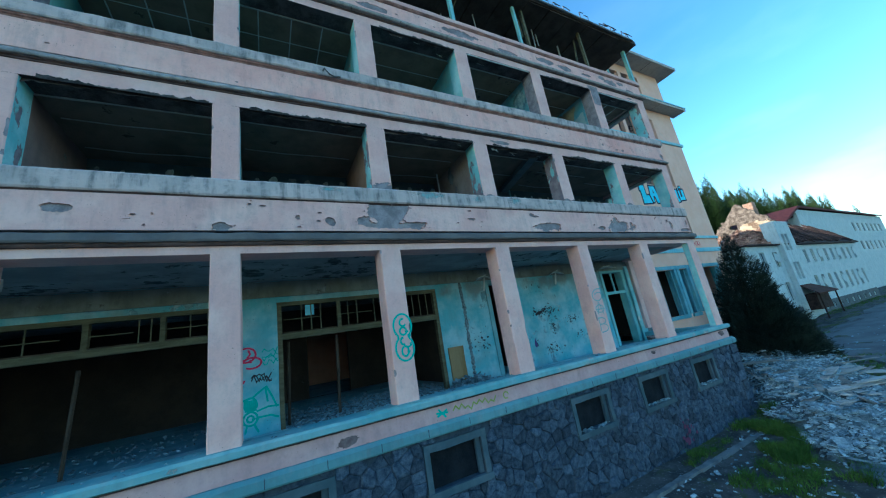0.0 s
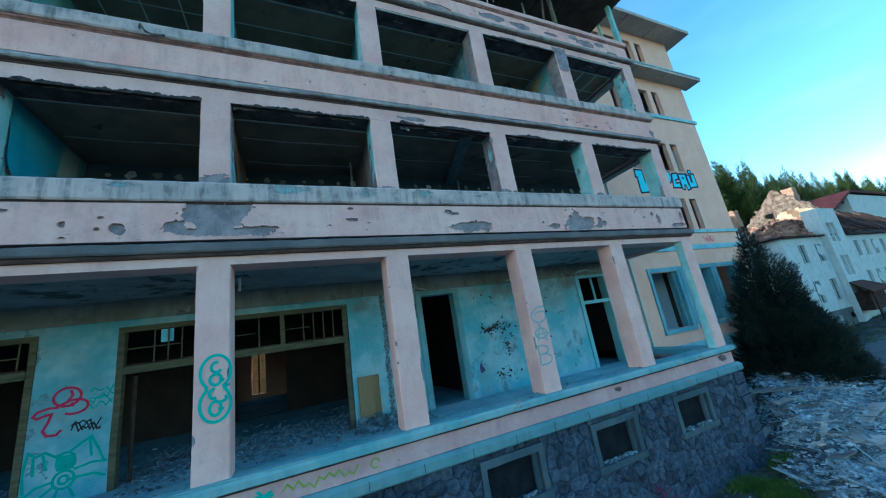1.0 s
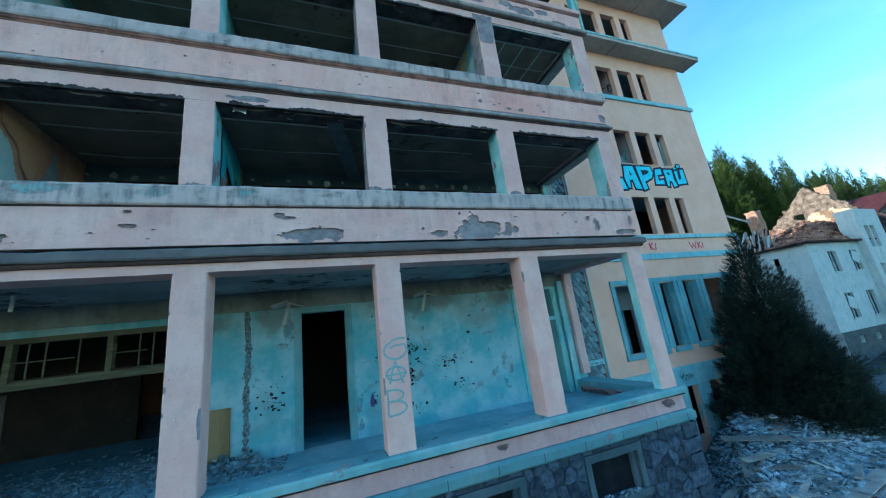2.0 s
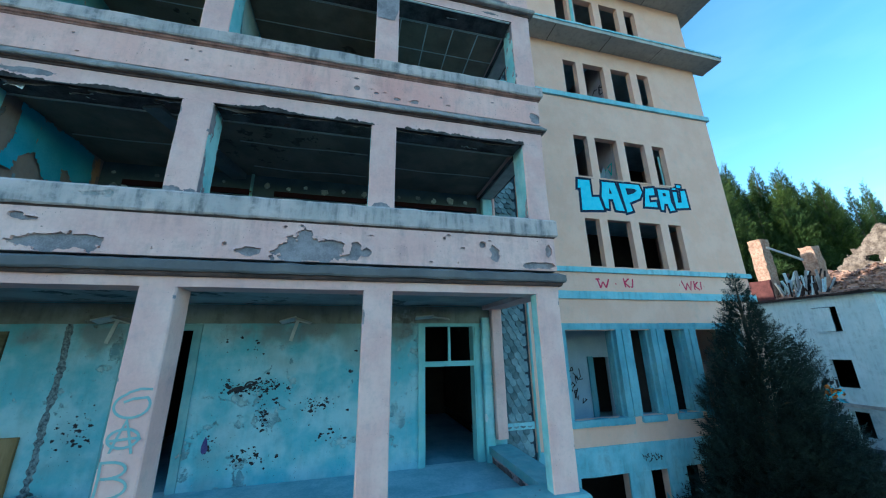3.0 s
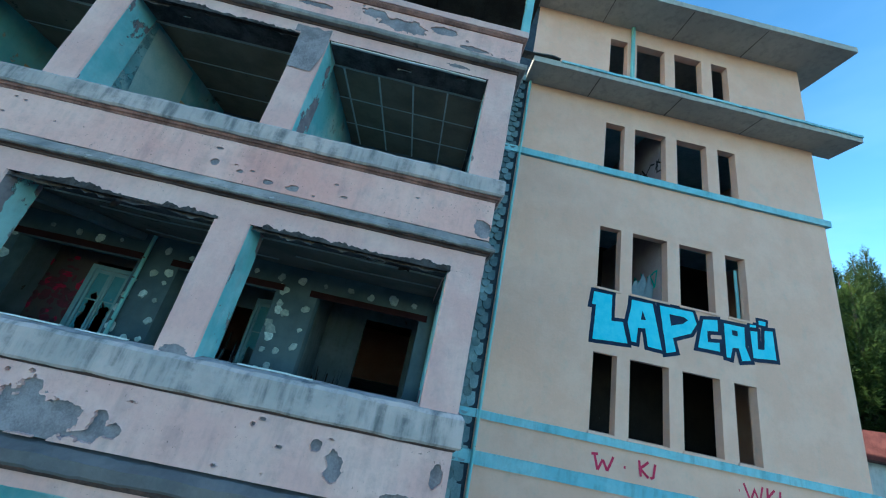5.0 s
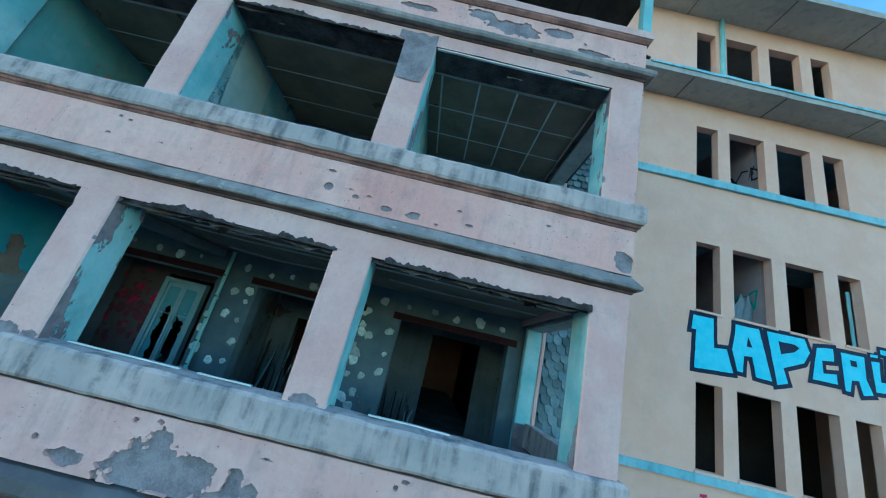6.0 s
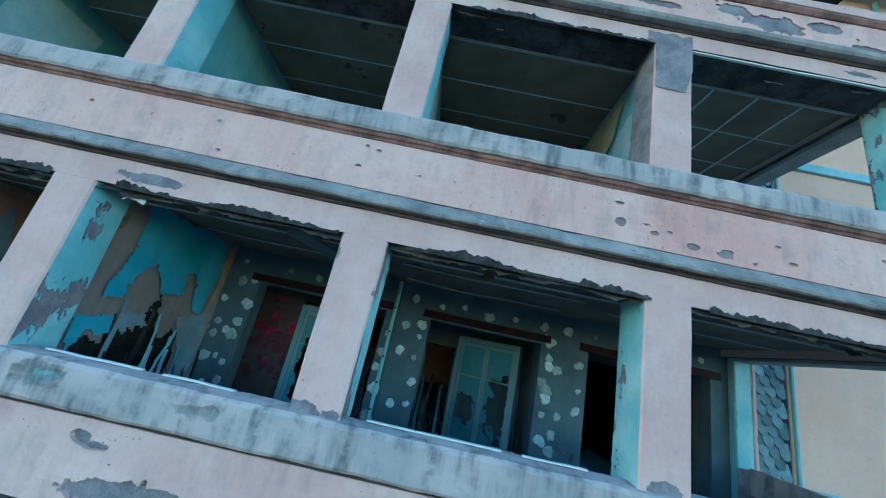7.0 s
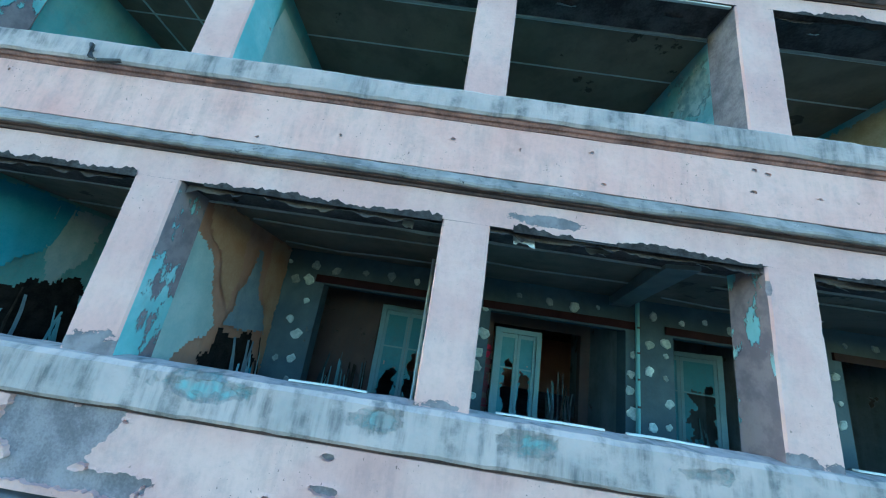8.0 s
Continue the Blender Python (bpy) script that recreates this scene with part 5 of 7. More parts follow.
def inner_door(a, b, z0, z1, seed, label):
    """A frame with two glazed leaves, panes smashed, standing between two points of the plan."""
    (xa, ya), (xb, yb) = a, b
    width = math.hypot(xb - xa, yb - ya)
    t = thing("room_door", ((xa + xb) / 2, (ya + yb) / 2, z0), label, "door", "doors of the inner rooms")
    t.rotation_euler.z = math.atan2(yb - ya, xb - xa)
    h = z1 - z0

    def add(name, bm, material, parent, more=""):
        ob = tagged(new(name, mesh_of(name, bm, material)), more)
        ob.parent = parent
        return ob

    w = width / 2
    for s in (-1, 1):
        add("jamb", rough_box((min(s * w, s * (w - 0.1)), max(s * w, s * (w - 0.1)), -0.08, 0.08, 0, h), 0.4, 0.004, seed + s), door_wood, t)
    add("head", rough_box((-w + 0.1, w - 0.1, -0.08, 0.08, h - 0.1, h), 0.4, 0.004, seed), door_wood, t)
    half = w - 0.1
    for q in range(2):
        x0, x1 = -half + q * half, q * half
        bm = bmesh.new()
        for u, v in ((x0 + 0.004, x0 + 0.06), (x1 - 0.06, x1 - 0.004)):
            box(bm, u, v, -0.04, 0.02, 0.01, h - 0.104)
        for z in (0.01, h - 0.19):
            box(bm, x0 + 0.06, x1 - 0.06, -0.036, 0.016, z, z + 0.08)
        box(bm, x0 + 0.06, x1 - 0.06, -0.03, 0.01, h * 0.62, h * 0.62 + 0.03)
        leaf = add("leaf", bm, door_wood, t)
        verts, faces, index, cell = [], [], {}, 0.025
        cx, cz, rx, rz = (x0 + x1) / 2 + rnd.uniform(-0.06, 0.06), h * rnd.uniform(0.24, 0.4), half * rnd.uniform(0.3, 0.48), h * rnd.uniform(0.14, 0.3)
        nu, nv = int((x1 - x0 - 0.12) / cell), int((h - 0.28) / cell)
        for i in range(nu):
            for j in range(nv):
                u, v = x0 + 0.06 + (i + 0.5) * (x1 - x0 - 0.12) / nu, 0.09 + (j + 0.5) * (h - 0.28) / nv
                gone = 1 - math.hypot((u - cx) / rx, (v - cz) / rz) + 0.9 * noise.noise((u * 5, v * 4, seed + q)) + 0.5 * noise.noise((u * 14, v * 12, seed + q))
                if gone > 0:
                    continue
                face = []
                for di, dj in ((0, 0), (1, 0), (1, 1), (0, 1)):
                    at = (i + di, j + dj)
                    if at not in index:
                        index[at] = len(verts)
                        verts.append((x0 + 0.06 + at[0] * (x1 - x0 - 0.12) / nu, -0.012, 0.09 + at[1] * (h - 0.28) / nv))
                    face.append(index[at])
                faces.append(face)
        me = bpy.data.meshes.new("panel")
        me.from_pydata(verts, [], faces)
        me.materials.append(door_panel)
        pane = new("panel", me)
        pane.parent = leaf
        tagged(pane, "smashed cyan-painted pane")
    return t


inner_door((3.98, 11.2), (5.22, 11.2), 6.742, 9.0, 1, "pale cyan double door with smashed lower panes")
inner_door((6.45, 11.2), (7.43, 11.2), 6.742, 8.9, 5, "pale cyan double door with smashed panes")
inner_door((10.05, 12.05), (11.36, 11.3), 6.742, 9.0, 9, "pale cyan double door standing askew, panes cracked")
for x in (2.0, 5.36, 8.6, 11.8, 15.0):
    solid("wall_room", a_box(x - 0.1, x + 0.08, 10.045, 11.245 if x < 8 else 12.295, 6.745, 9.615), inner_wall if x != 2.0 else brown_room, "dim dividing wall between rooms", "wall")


def tube(path, r, sides=8):
    """A pipe of radius r along points."""
    bm, rings = bmesh.new(), []
    pts = [Vector(p) for p in path]
    for i, p in enumerate(pts):
        d = (pts[min(i + 1, len(pts) - 1)] - pts[max(i - 1, 0)]).normalized()
        u = d.orthogonal().normalized()
        w = d.cross(u)
        rings.append([bm.verts.new(p + r * (math.cos(a) * u + math.sin(a) * w)) for a in np.linspace(0, 2 * math.pi, sides, endpoint=False)])
    for a, b in zip(rings, rings[1:]):
        for k in range(sides):
            bm.faces.new([a[k - 1], a[k], b[k], b[k - 1]])
    bm.faces.new(rings[0]), bm.faces.new(rings[-1])
    return bm


pipe = thing("riser_pipe", (8.62, 9.66, 6.74), "pale cyan vertical pipe with bolted brackets", "pipe")
part("pipe", tube([(8.62, 9.66, 6.74), (8.62, 9.66, 9.6)], 0.035, 10), cyan_wood, pipe)
for z in np.arange(7.0, 9.5, 0.42):
    part("bracket", a_box(8.60, 8.64, 9.60, 9.735, z, z + 0.03), metal_dark, pipe)
for x, z in ((0.6, 7.75), (-2.6, 7.75), (5.0, 9.3)):
    solid("pipe_stub", tube([(x, 9.0, 6.74), (x, 9.0, z + 0.75), (x - 0.08, 8.95, z + 0.85), (x - 0.16, 8.95, z + 0.84)], 0.025), white_paint, "bent white pipe stub in a loggia", "pipe", kind="")
duct = thing("ceiling_duct", (8.2, 8.4, 9.5), "grey sheet-metal duct under the ceiling", "duct")
bm = rough_box((-0.16, 0.16, -1.3, 1.3, 9.45, 9.6), 0.4, 0.006)
bm.transform(Matrix.Translation((8.0, 8.42, 0)) @ Matrix.Rotation(radians(-14), 4, "Z"))
part("duct", bm, grainy("grey_sheet_metal", (0.16, 0.19, 0.20), (0.24, 0.27, 0.28), 3, 40, 0.5, 0.1, metal=0.3), duct)
for k in range(-1, 6):
    x0 = COLS[3 + k] + CW + 0.02 if k < 5 else None
    if x0 is None or x0 > 14:
        continue
    for q, y in enumerate((8.15, 9.2) if k % 2 else (8.6,)):
        bm = tube([(x0, y, 9.6), (x0 + 0.9, y + 0.02, 9.585 - 0.02 * (q == 1)), (x0 + 1.8, y - 0.02, 9.59), (x0 + 2.6, y, 9.6)], 0.014, 5)
        solid("ceiling_batten", bm, batten, "thin pale batten across a loggia ceiling", "batten", kind="", group="ceiling battens")
bm = bmesh.new()
for x in list(np.arange(-3.4, 1.9, 0.78)) + list(np.arange(11.95, 14.6, 0.64)):
    box(bm, x, x + 0.03, FRONT + 0.48, BACK - 0.01, 12.904, 12.922)
for y in np.arange(7.42, 9.7, 0.78):
    box(bm, -3.6, END - 0.34, y, y + 0.022, 12.91, 12.923)
solid("trim", bm, grainy("pale_ceiling_strip", (0.58, 0.60, 0.57), (0.72, 0.74, 0.70), 4, 40), "thin pale strips between ceiling panels", "trim")
# the edge beam behind the lintels
for z in (9.5, 12.83):
    solid("trim", rough_box((XL, END - 0.5, FRONT + 0.472, FRONT + 0.50, z - 0.02, z + 0.06), 0.4, 0.008), batten, "pale strip along the lintel", "trim")

# strips and chips on the sills
for k, (x0, x1) in enumerate(((4.0, 4.7), (5.85, 6.8), (7.0, 7.7), (8.95, 10.2), (10.4, 11.0), (12.3, 13.2))):
    solid("sill_board", rough_box((x0, x1, FRONT + 0.11, FRONT + 0.155, 7.822, 7.836), 0.2, 0.004, k), white_paint, "chipped white board lying on the sill", "board", kind="", group="sill boards")
bm = tube([(1.06, 6.78, 10.78), (1.10, 6.70, 10.84), (1.20, 6.66, 10.66), (1.30, 6.66, 10.62), (1.46, 6.72, 10.70)], 0.024, 6)
solid("bracket", bm, metal_dark, "bent black iron bracket on a sill", "bracket", kind="")

# pilasters at the free end
for z0, z1 in ((2.75, 6.42), (6.74, 9.62), (10.04, 12.92)):
    if z0 < 3:
        part("pilaster", column(14.70, 14.98, 9.58, 9.735, z0 + 0.5, z1, z0), (pink_plain, pink_plain), block, "slim pink pilaster at the end of the loggia")
        part("reveal_strip", column(14.46, 14.695, 9.70, 9.80, z0, z1 - 0.3, 4.0, 0.03), (reveal_clean, reveal_clean, white_paint), block, "cyan strip with a white broken edge beside the door")
    else:
        part("pilaster", column(14.61, 14.905, 9.58, 9.735, z0, z1, z0), (reveal_clean, reveal_clean), block, "cyan pilaster at the end of the loggia")
        part("pilaster_foot", column(14.606, 14.909, 9.574, 9.58, z0, z0 + 1.05, z0 + 7, 0.002), (bare_coat, bare_coat), block, "bare mauve plaster where the paint has come off")
        part("pilaster_edge", column(14.908, 14.985, 9.575, 9.735, z0, z1, z0 + 1), (pink_plain, pink_plain), block)
        part("edge_beam", rough_box((14.6, 14.9, body, 9.57, z1 - 0.16, z1 + 0.02), 0.4, 0.006), batten, block, "pale edge beam")

frieze_mat = peeling("olive_stained_frieze", (0.20, 0.22, 0.20), (0.27, 0.31, 0.30), (0.15, 0.15, 0.135), (0.36, 0.40, 0.40), 0.36, (), 0.68, 0.5)
solid("trim", rough_box((XL, 15.0, 9.80, 9.848, 6.0, 6.4), 0.5, 0.006), frieze_mat, "stained olive frieze under the loggia ceiling", "trim")
solid("trim", rough_box((XL, 15.0, 9.775, 9.80, 5.98, 6.03), 0.5, 0.005), frieze_mat, "thin moulding under the frieze", "trim")

# ---- ground-floor timber frames ----
def screen(x0, x1, bars, rail, label):
    """A timber screen in a wide opening, with a glazed strip over its rail."""
    t = thing("timber_screen", ((x0 + x1) / 2, 9.95, 2.75), label, "window frame", "timber screens of the hall")
    y0, y1, zt = 9.84, 9.99, 5.84
    part("head", rough_box((x0, x1, y0, y1, zt - 0.11, zt - 0.002), 0.5, 0.004), wood_old, t)
    for a in (x0 + 0.002, x1 - 0.112):
        part("post", rough_box((a, a + 0.11, y0 - 0.01, y1 + 0.01, 2.75, zt - 0.11), 0.5, 0.004), wood_old, t)
    part("rail", rough_box((x0 + 0.112, x1 - 0.112, y0 - 0.02, y1, rail, rail + 0.15), 0.5, 0.005), wood_old, t)
    cells = [x0 + 0.112, *bars, x1 - 0.112]
    for x in bars:
        part("mullion", rough_box((x - 0.05, x + 0.05, y0, y1, rail + 0.15, zt - 0.11), 0.5, 0.004), wood_old, t)
    for a, b in zip(cells, cells[1:]):
        sash = part("sash", a_box(a + 0.05, b - 0.05, y0 + 0.05, y0 + 0.08, rail + 0.152, rail + 0.19), wood_dark, t)
        for q in range(1, 6):
            x = a + (b - a) * q / 6
            if rnd.random() < 0.6:
                part("glazing_bar", a_box(x - 0.012, x + 0.012, y0 + 0.05, y0 + 0.075, rail + 0.19, zt - 0.112), wood_old, sash)
        zc = (rail + 0.15 + zt - 0.11) / 2
        cut = rnd.uniform(0.4, 1.0)
        part("glazing_bar", a_box(a + 0.05, a + 0.05 + (b - a - 0.1) * cut, y0 + 0.052, y0 + 0.073, zc - 0.011, zc + 0.011), wood_old, sash)
    return t


screen(0.0, 4.68, [1.58, 3.13], 4.86, "weathered ochre timber screen with broken glazing strip")
screen(-6.6, -1.22, [-5.0, -3.65, -2.35], 5.03, "weathered timber screen with broken glazing strip")
for x, lean in ((1.47, 0.03), (0.22, 0.04), (-3.9, 0.15)):
    solid("leaning_post", tube([(x, 10.2, 2.75), (x + lean, 10.05, 4.8)], 0.04, 6), wood_dark, "broken timber post leaning under a rail", "post", kind="")
solid("blue_pane", a_box(0.7, 0.93, 9.93, 9.935, 5.44, 5.72), grainy("blue_glass_paint", (0.10, 0.50, 0.70), (0.16, 0.56, 0.74), 3, 30, 0.3, 0.0), "single bright blue pane remaining in a glazing strip", "pane", kind="")
solid("wall_board", rough_box((4.82, 5.36, 9.79, 9.845, 2.9, 3.93), 0.3, 0.006), grainy("bare_brown_board", (0.20, 0.14, 0.07), (0.30, 0.22, 0.12), 2, 30, 0.8, 0.4, (1, 1, 0.15)), "bare brown board on the cyan wall", "board", kind="")
bm = bmesh.new()
row = []
for z in np.arange(2.76, 6.0, 0.03):
    c = 5.66 + 0.05 * noise.noise((z * 0.9, 2, 0)) + 0.02 * noise.noise((z * 5, 2, 0))
    w = 0.06 + 0.03 * noise.noise((z * 4, 5, 0)) + 0.04 * noise.noise((z * 13, 7, 0))
    row.append([bm.verts.new((c + e * w, 9.846, z + 0.01 * noise.noise((z * 9, e, 3)))) for e in (-1.0, -0.4, 0.4, 1.0)])
    row[-1][1].co.y = row[-1][2].co.y = 9.838
for a, b in zip(row, row[1:]):
    for q in range(3):
        bm.faces.new([a[q], a[q + 1], b[q + 1], b[q]])
solid("wall_scar", bm, grainy("broken_wall_scar", (0.05, 0.07, 0.09), (0.24, 0.31, 0.34), 18, 70, 0.95, 1.0), "dark broken scar where a pipe was torn from the cyan wall", "wall scar", kind="")


def door_case(x0, x1, z1, label, transom=None, m=None):
    m = m or ledge_mat
    t = thing("door_case", ((x0 + x1) / 2, 9.9, 2.75), label, "door frame")
    for a, b in ((x0 - 0.13, x0), (x1, x1 + 0.13)):
        part("jamb", rough_box((a, b, 9.81, 9.848, 2.75, z1 + 0.12), 0.4, 0.006), m, t)
        part("lining", rough_box((a + 0.131 if a < x0 else b - 0.17, b + 0.04 if a < x0 else b - 0.131, 9.83, 10.15, 2.75, z1), 0.4, 0.004), m, t)
    part("head", rough_box((x0, x1, 9.81, 9.848, z1, z1 + 0.12), 0.4, 0.006), m, t)
    if transom:
        part("transom", rough_box((x0 + 0.04, x1 - 0.04, 9.84, 9.95, transom - 0.09, transom + 0.03), 0.4, 0.004), m, t)
        xc = (x0 + x1) / 2
        part("mullion", rough_box((xc - 0.03, xc + 0.03, 9.86, 9.92, transom + 0.03, z1), 0.4, 0.003), m, t)
    return t


door_case(6.78, 7.9, 5.84, "battered pale cyan door case without a door")
door_case(12.95, 14.3, 5.9, "cyan door case with an empty two-pane fanlight", 5.02, cyan_wood)
flap_mat = grainy("fallen_ceiling_board", (0.40, 0.43, 0.42), (0.52, 0.54, 0.52), 3, 30)
for x, s, z in ((6.2, 0.85, 6.0), (9.65, 0.8, 5.98), (12.72, 1.0, 6.03)):
    t = thing("hanging_ceiling_board", (x + 0.4, 9.6, z), "torn folded piece of ceiling board hanging on a strip", "ceiling board")
    for q in (0, 1):
        bm = rough_box((-0.02, 0.42 * s, -0.16, 0.1, -0.012, 0.012), 0.1, 0.006, x)
        bm.transform(Matrix.Translation((x + 0.4 * s, 9.6, z + 0.09)) @ Matrix.Rotation(radians((5 if x > 12 else 16) if q else (175 if x > 12 else 164)), 4, "Y") @ Matrix.Rotation(radians(12), 4, "X"))
        part("board", bm, flap_mat, t)
    if x > 12:
        continue
    bm = rough_box((-0.035, 0.035, -0.008, 0.008, -0.55 * s, 0.05), 0.2, 0.006, x)
    bm.transform(Matrix.Translation((x + 0.42 * s, 9.62, z + 0.03)) @ Matrix.Rotation(radians(14), 4, "Y"))
    part("strip", bm, flap_mat, t)
solid("ledge_strip", rough_box((1.4, 6.1, FRONT - 0.10, FRONT + 0.05, 3.104, 3.125), 0.25, 0.006), ledge_mat, "loose pale strip of coping on the ledge", "board", kind="")
for x, h in ((-4.3, 6.4), (2.4, 6.35)):
    solid("lamp_socket", tube([(x, 8.4, 6.42), (x + 0.01, 8.4, h - 0.1), (x, 8.4, h - 0.2)], 0.03, 8), white_paint, "bare lamp socket on a ceiling flex", "lamp socket", kind="")


# ---- debris ----
def chunks(name, label, boxes, count, size, material, seed, flat=0.4, kind="stuff", category="debris", where=None, long=1.0):
    """Broken pieces strewn over patches (x0, x1, y0, y1, height function)."""
    r = random.Random(seed)
    verts, faces = [], []
    for _ in range(count):
        x0, x1, y0, y1, h = r.choice(boxes)
        x, y = r.uniform(x0, x1), r.uniform(y0, y1)
        if where and not where(x, y):
            continue
        z = h(x, y) if callable(h) else h
        s = size * r.uniform(0.35, 1.0) ** 1.5 * 1.6
        m = Euler((r.uniform(-0.5, 0.5), r.uniform(-0.5, 0.5), r.uniform(0, 6.3))).to_matrix()
        base = len(verts)
        sx, sy, sz = s * r.uniform(0.5, 1.2) * long, s / long * r.uniform(0.3, 0.8), s * flat * r.uniform(0.25, 1.0)
        for dx, dy, dz in ((-1, -1, -1), (1, -1, -1), (1, 1, -1), (-1, 1, -1), (-1, -1, 1), (1, -1, 1), (1, 1, 1), (-1, 1, 1)):
            v = m @ Vector((dx * sx * r.uniform(0.7, 1), dy * sy * r.uniform(0.6, 1), dz * sz * r.uniform(0.7, 1)))
            verts.append((x + v.x, y + v.y, z + v.z + sz * 0.6))
        faces += [tuple(base + k for k in f) for f in ((3, 2, 1, 0), (4, 5, 6, 7), (0, 1, 5, 4), (1, 2, 6, 5), (2, 3, 7, 6), (3, 0, 4, 7))]
    me = bpy.data.meshes.new(name)
    me.from_pydata(verts, [], faces)
    me.materials.append(material)
    return tagged(new(name, me), label, category, "", kind)


plaster_bits = grainy("plaster_bits", (0.09, 0.14, 0.17), (0.28, 0.37, 0.41), 6, 40, 0.9, 0.4, vary="island")
rubble_bits = grainy("rubble_bits", (0.08, 0.13, 0.165), (0.36, 0.47, 0.53), 6, 40, 0.9, 0.5, vary="island")
chunks("plaster_debris", "broken plaster strewn over the loggia floor", [(4.6, 6.5, 8.8, 9.8, 2.75), (-6, 5, 10.0, 14.0, 2.75), (0.2, 4.8, 9.0, 11.5, 2.75), (0, 5, 9.6, 12.5, 2.75), (0, 5, 9.6, 12.5, 2.75)], 3200, 0.045, plaster_bits, 3)
chunks("plaster_debris", "broken plaster along the ledge", [(-8, 14.8, FRONT - 0.02, FRONT + 0.4, 3.1)], 220, 0.025, plaster_bits, 4)
chunks("plaster_debris", "heap of plaster and board at the foot of the wall", [(4.75, 5.9, 9.3, 9.8, lambda x, y: 2.75 + 0.25 * max(0, y - 9.2) / 0.6 * rnd.random())], 160, 0.09, plaster_bits, 5)
chunks("plaster_debris", "smashed wood and plaster on the upper floor", [(2.5, 14.5, 8.6, 11.8, 6.75)], 500, 0.09, plaster_bits, 6)
for k, x in enumerate((6.55, 9.3, 12.1)):
    chunks("plaster_debris", "grit on a cellar window sill", [(x + 0.1, x + 1.1, FRONT - 0.1, FRONT + 0.05, 1.46)], 60, 0.035, plaster_bits, 7 + k)

# ---- top floor under the roof ----
for x, m, w in ((15.0, cyan_wood, 0.07), (8.7, wood_old, 0.05), (11.9, wood_old, 0.05), (5.4, cyan_wood, 0.06), (8.3, cyan_wood, 0.05), (2.2, wood_old, 0.05)):
    solid("roof_post", rough_box((x - w, x + w, 6.88, 6.88 + 2 * w, 14.04, 15.93), 0.4, 0.006), m, "thin painted post under the roof edge", "post", kind="", group="roof posts")
solid("wall_top", a_box(11.0, 11.6, 8.2, 8.3, 13.3, 15.9), cyan_wall, "pale scrap of wall on the top floor", "wall")
r2 = random.Random(11)
part("gutter", tube([(x, 6.42 + 0.03 * noise.noise((x, 0, 0)), 16.02 + 0.04 * noise.noise((x * 1.3, 4, 0))) for x in np.arange(XL, 15.5, 0.5)], 0.06, 8), metal_dark, roof, "bent dark gutter")
for k in range(60):
    x = r2.uniform(-2, 15.2)
    h = r2.uniform(0.06, 0.28)
    part("torn_strip", tube([(x, 6.45, 16.1), (x + r2.uniform(-0.2, 0.2), 6.4, 16.1 + h), (x + r2.uniform(-0.5, 0.5), 6.4, 16.1 + h * r2.uniform(0.6, 1.2))], 0.018, 5), metal_dark, roof)
for k in range(26):
    x, y = r2.uniform(5, 14), r2.uniform(7.2, 9.4)
    part("hanging_lath", tube([(x, y, 15.92), (x + r2.uniform(-0.4, 0.4), y, r2.uniform(14.2, 15.4))], r2.uniform(0.015, 0.05), 5), r2.choice((wood_dark, wood_old, batten)), roof)
for k in range(16):
    x = -2 + k * 1.08
    part("soffit_board", a_box(x, x + 1.04, 6.5, 9.7, 15.9 - 0.012 * (k % 3), 15.925), wood_dark, roof)

# a red and pink spray smear on the inner wall
r6 = random.Random(14)
smear = thing("graffiti", (5.9, 11.24, 8.0), "red and pink spray smear on a dark room wall", "graffiti")
for k in range(70):
    x, z = min(6.35, max(5.45, r6.gauss(5.92, 0.32))), r6.gauss(7.9, 0.45)
    w, h = r6.uniform(0.02, 0.13), r6.uniform(0.02, 0.10)
    bm = bmesh.new()
    bm.faces.new([bm.verts.new((x + w * math.cos(a) * (1 + 0.5 * noise.noise((math.cos(a) * 2, math.sin(a) * 2, k))), 11.246 - 0.0003 * k, z + h * math.sin(a) * (1 + 0.6 * noise.noise((math.sin(a) * 2, math.cos(a) * 2, k + 7))))) for a in np.linspace(0, 2 * math.pi, 18, endpoint=False)])
    part("smear", bm, smear_paint if k % 5 else red_paint, smear, flip=False)

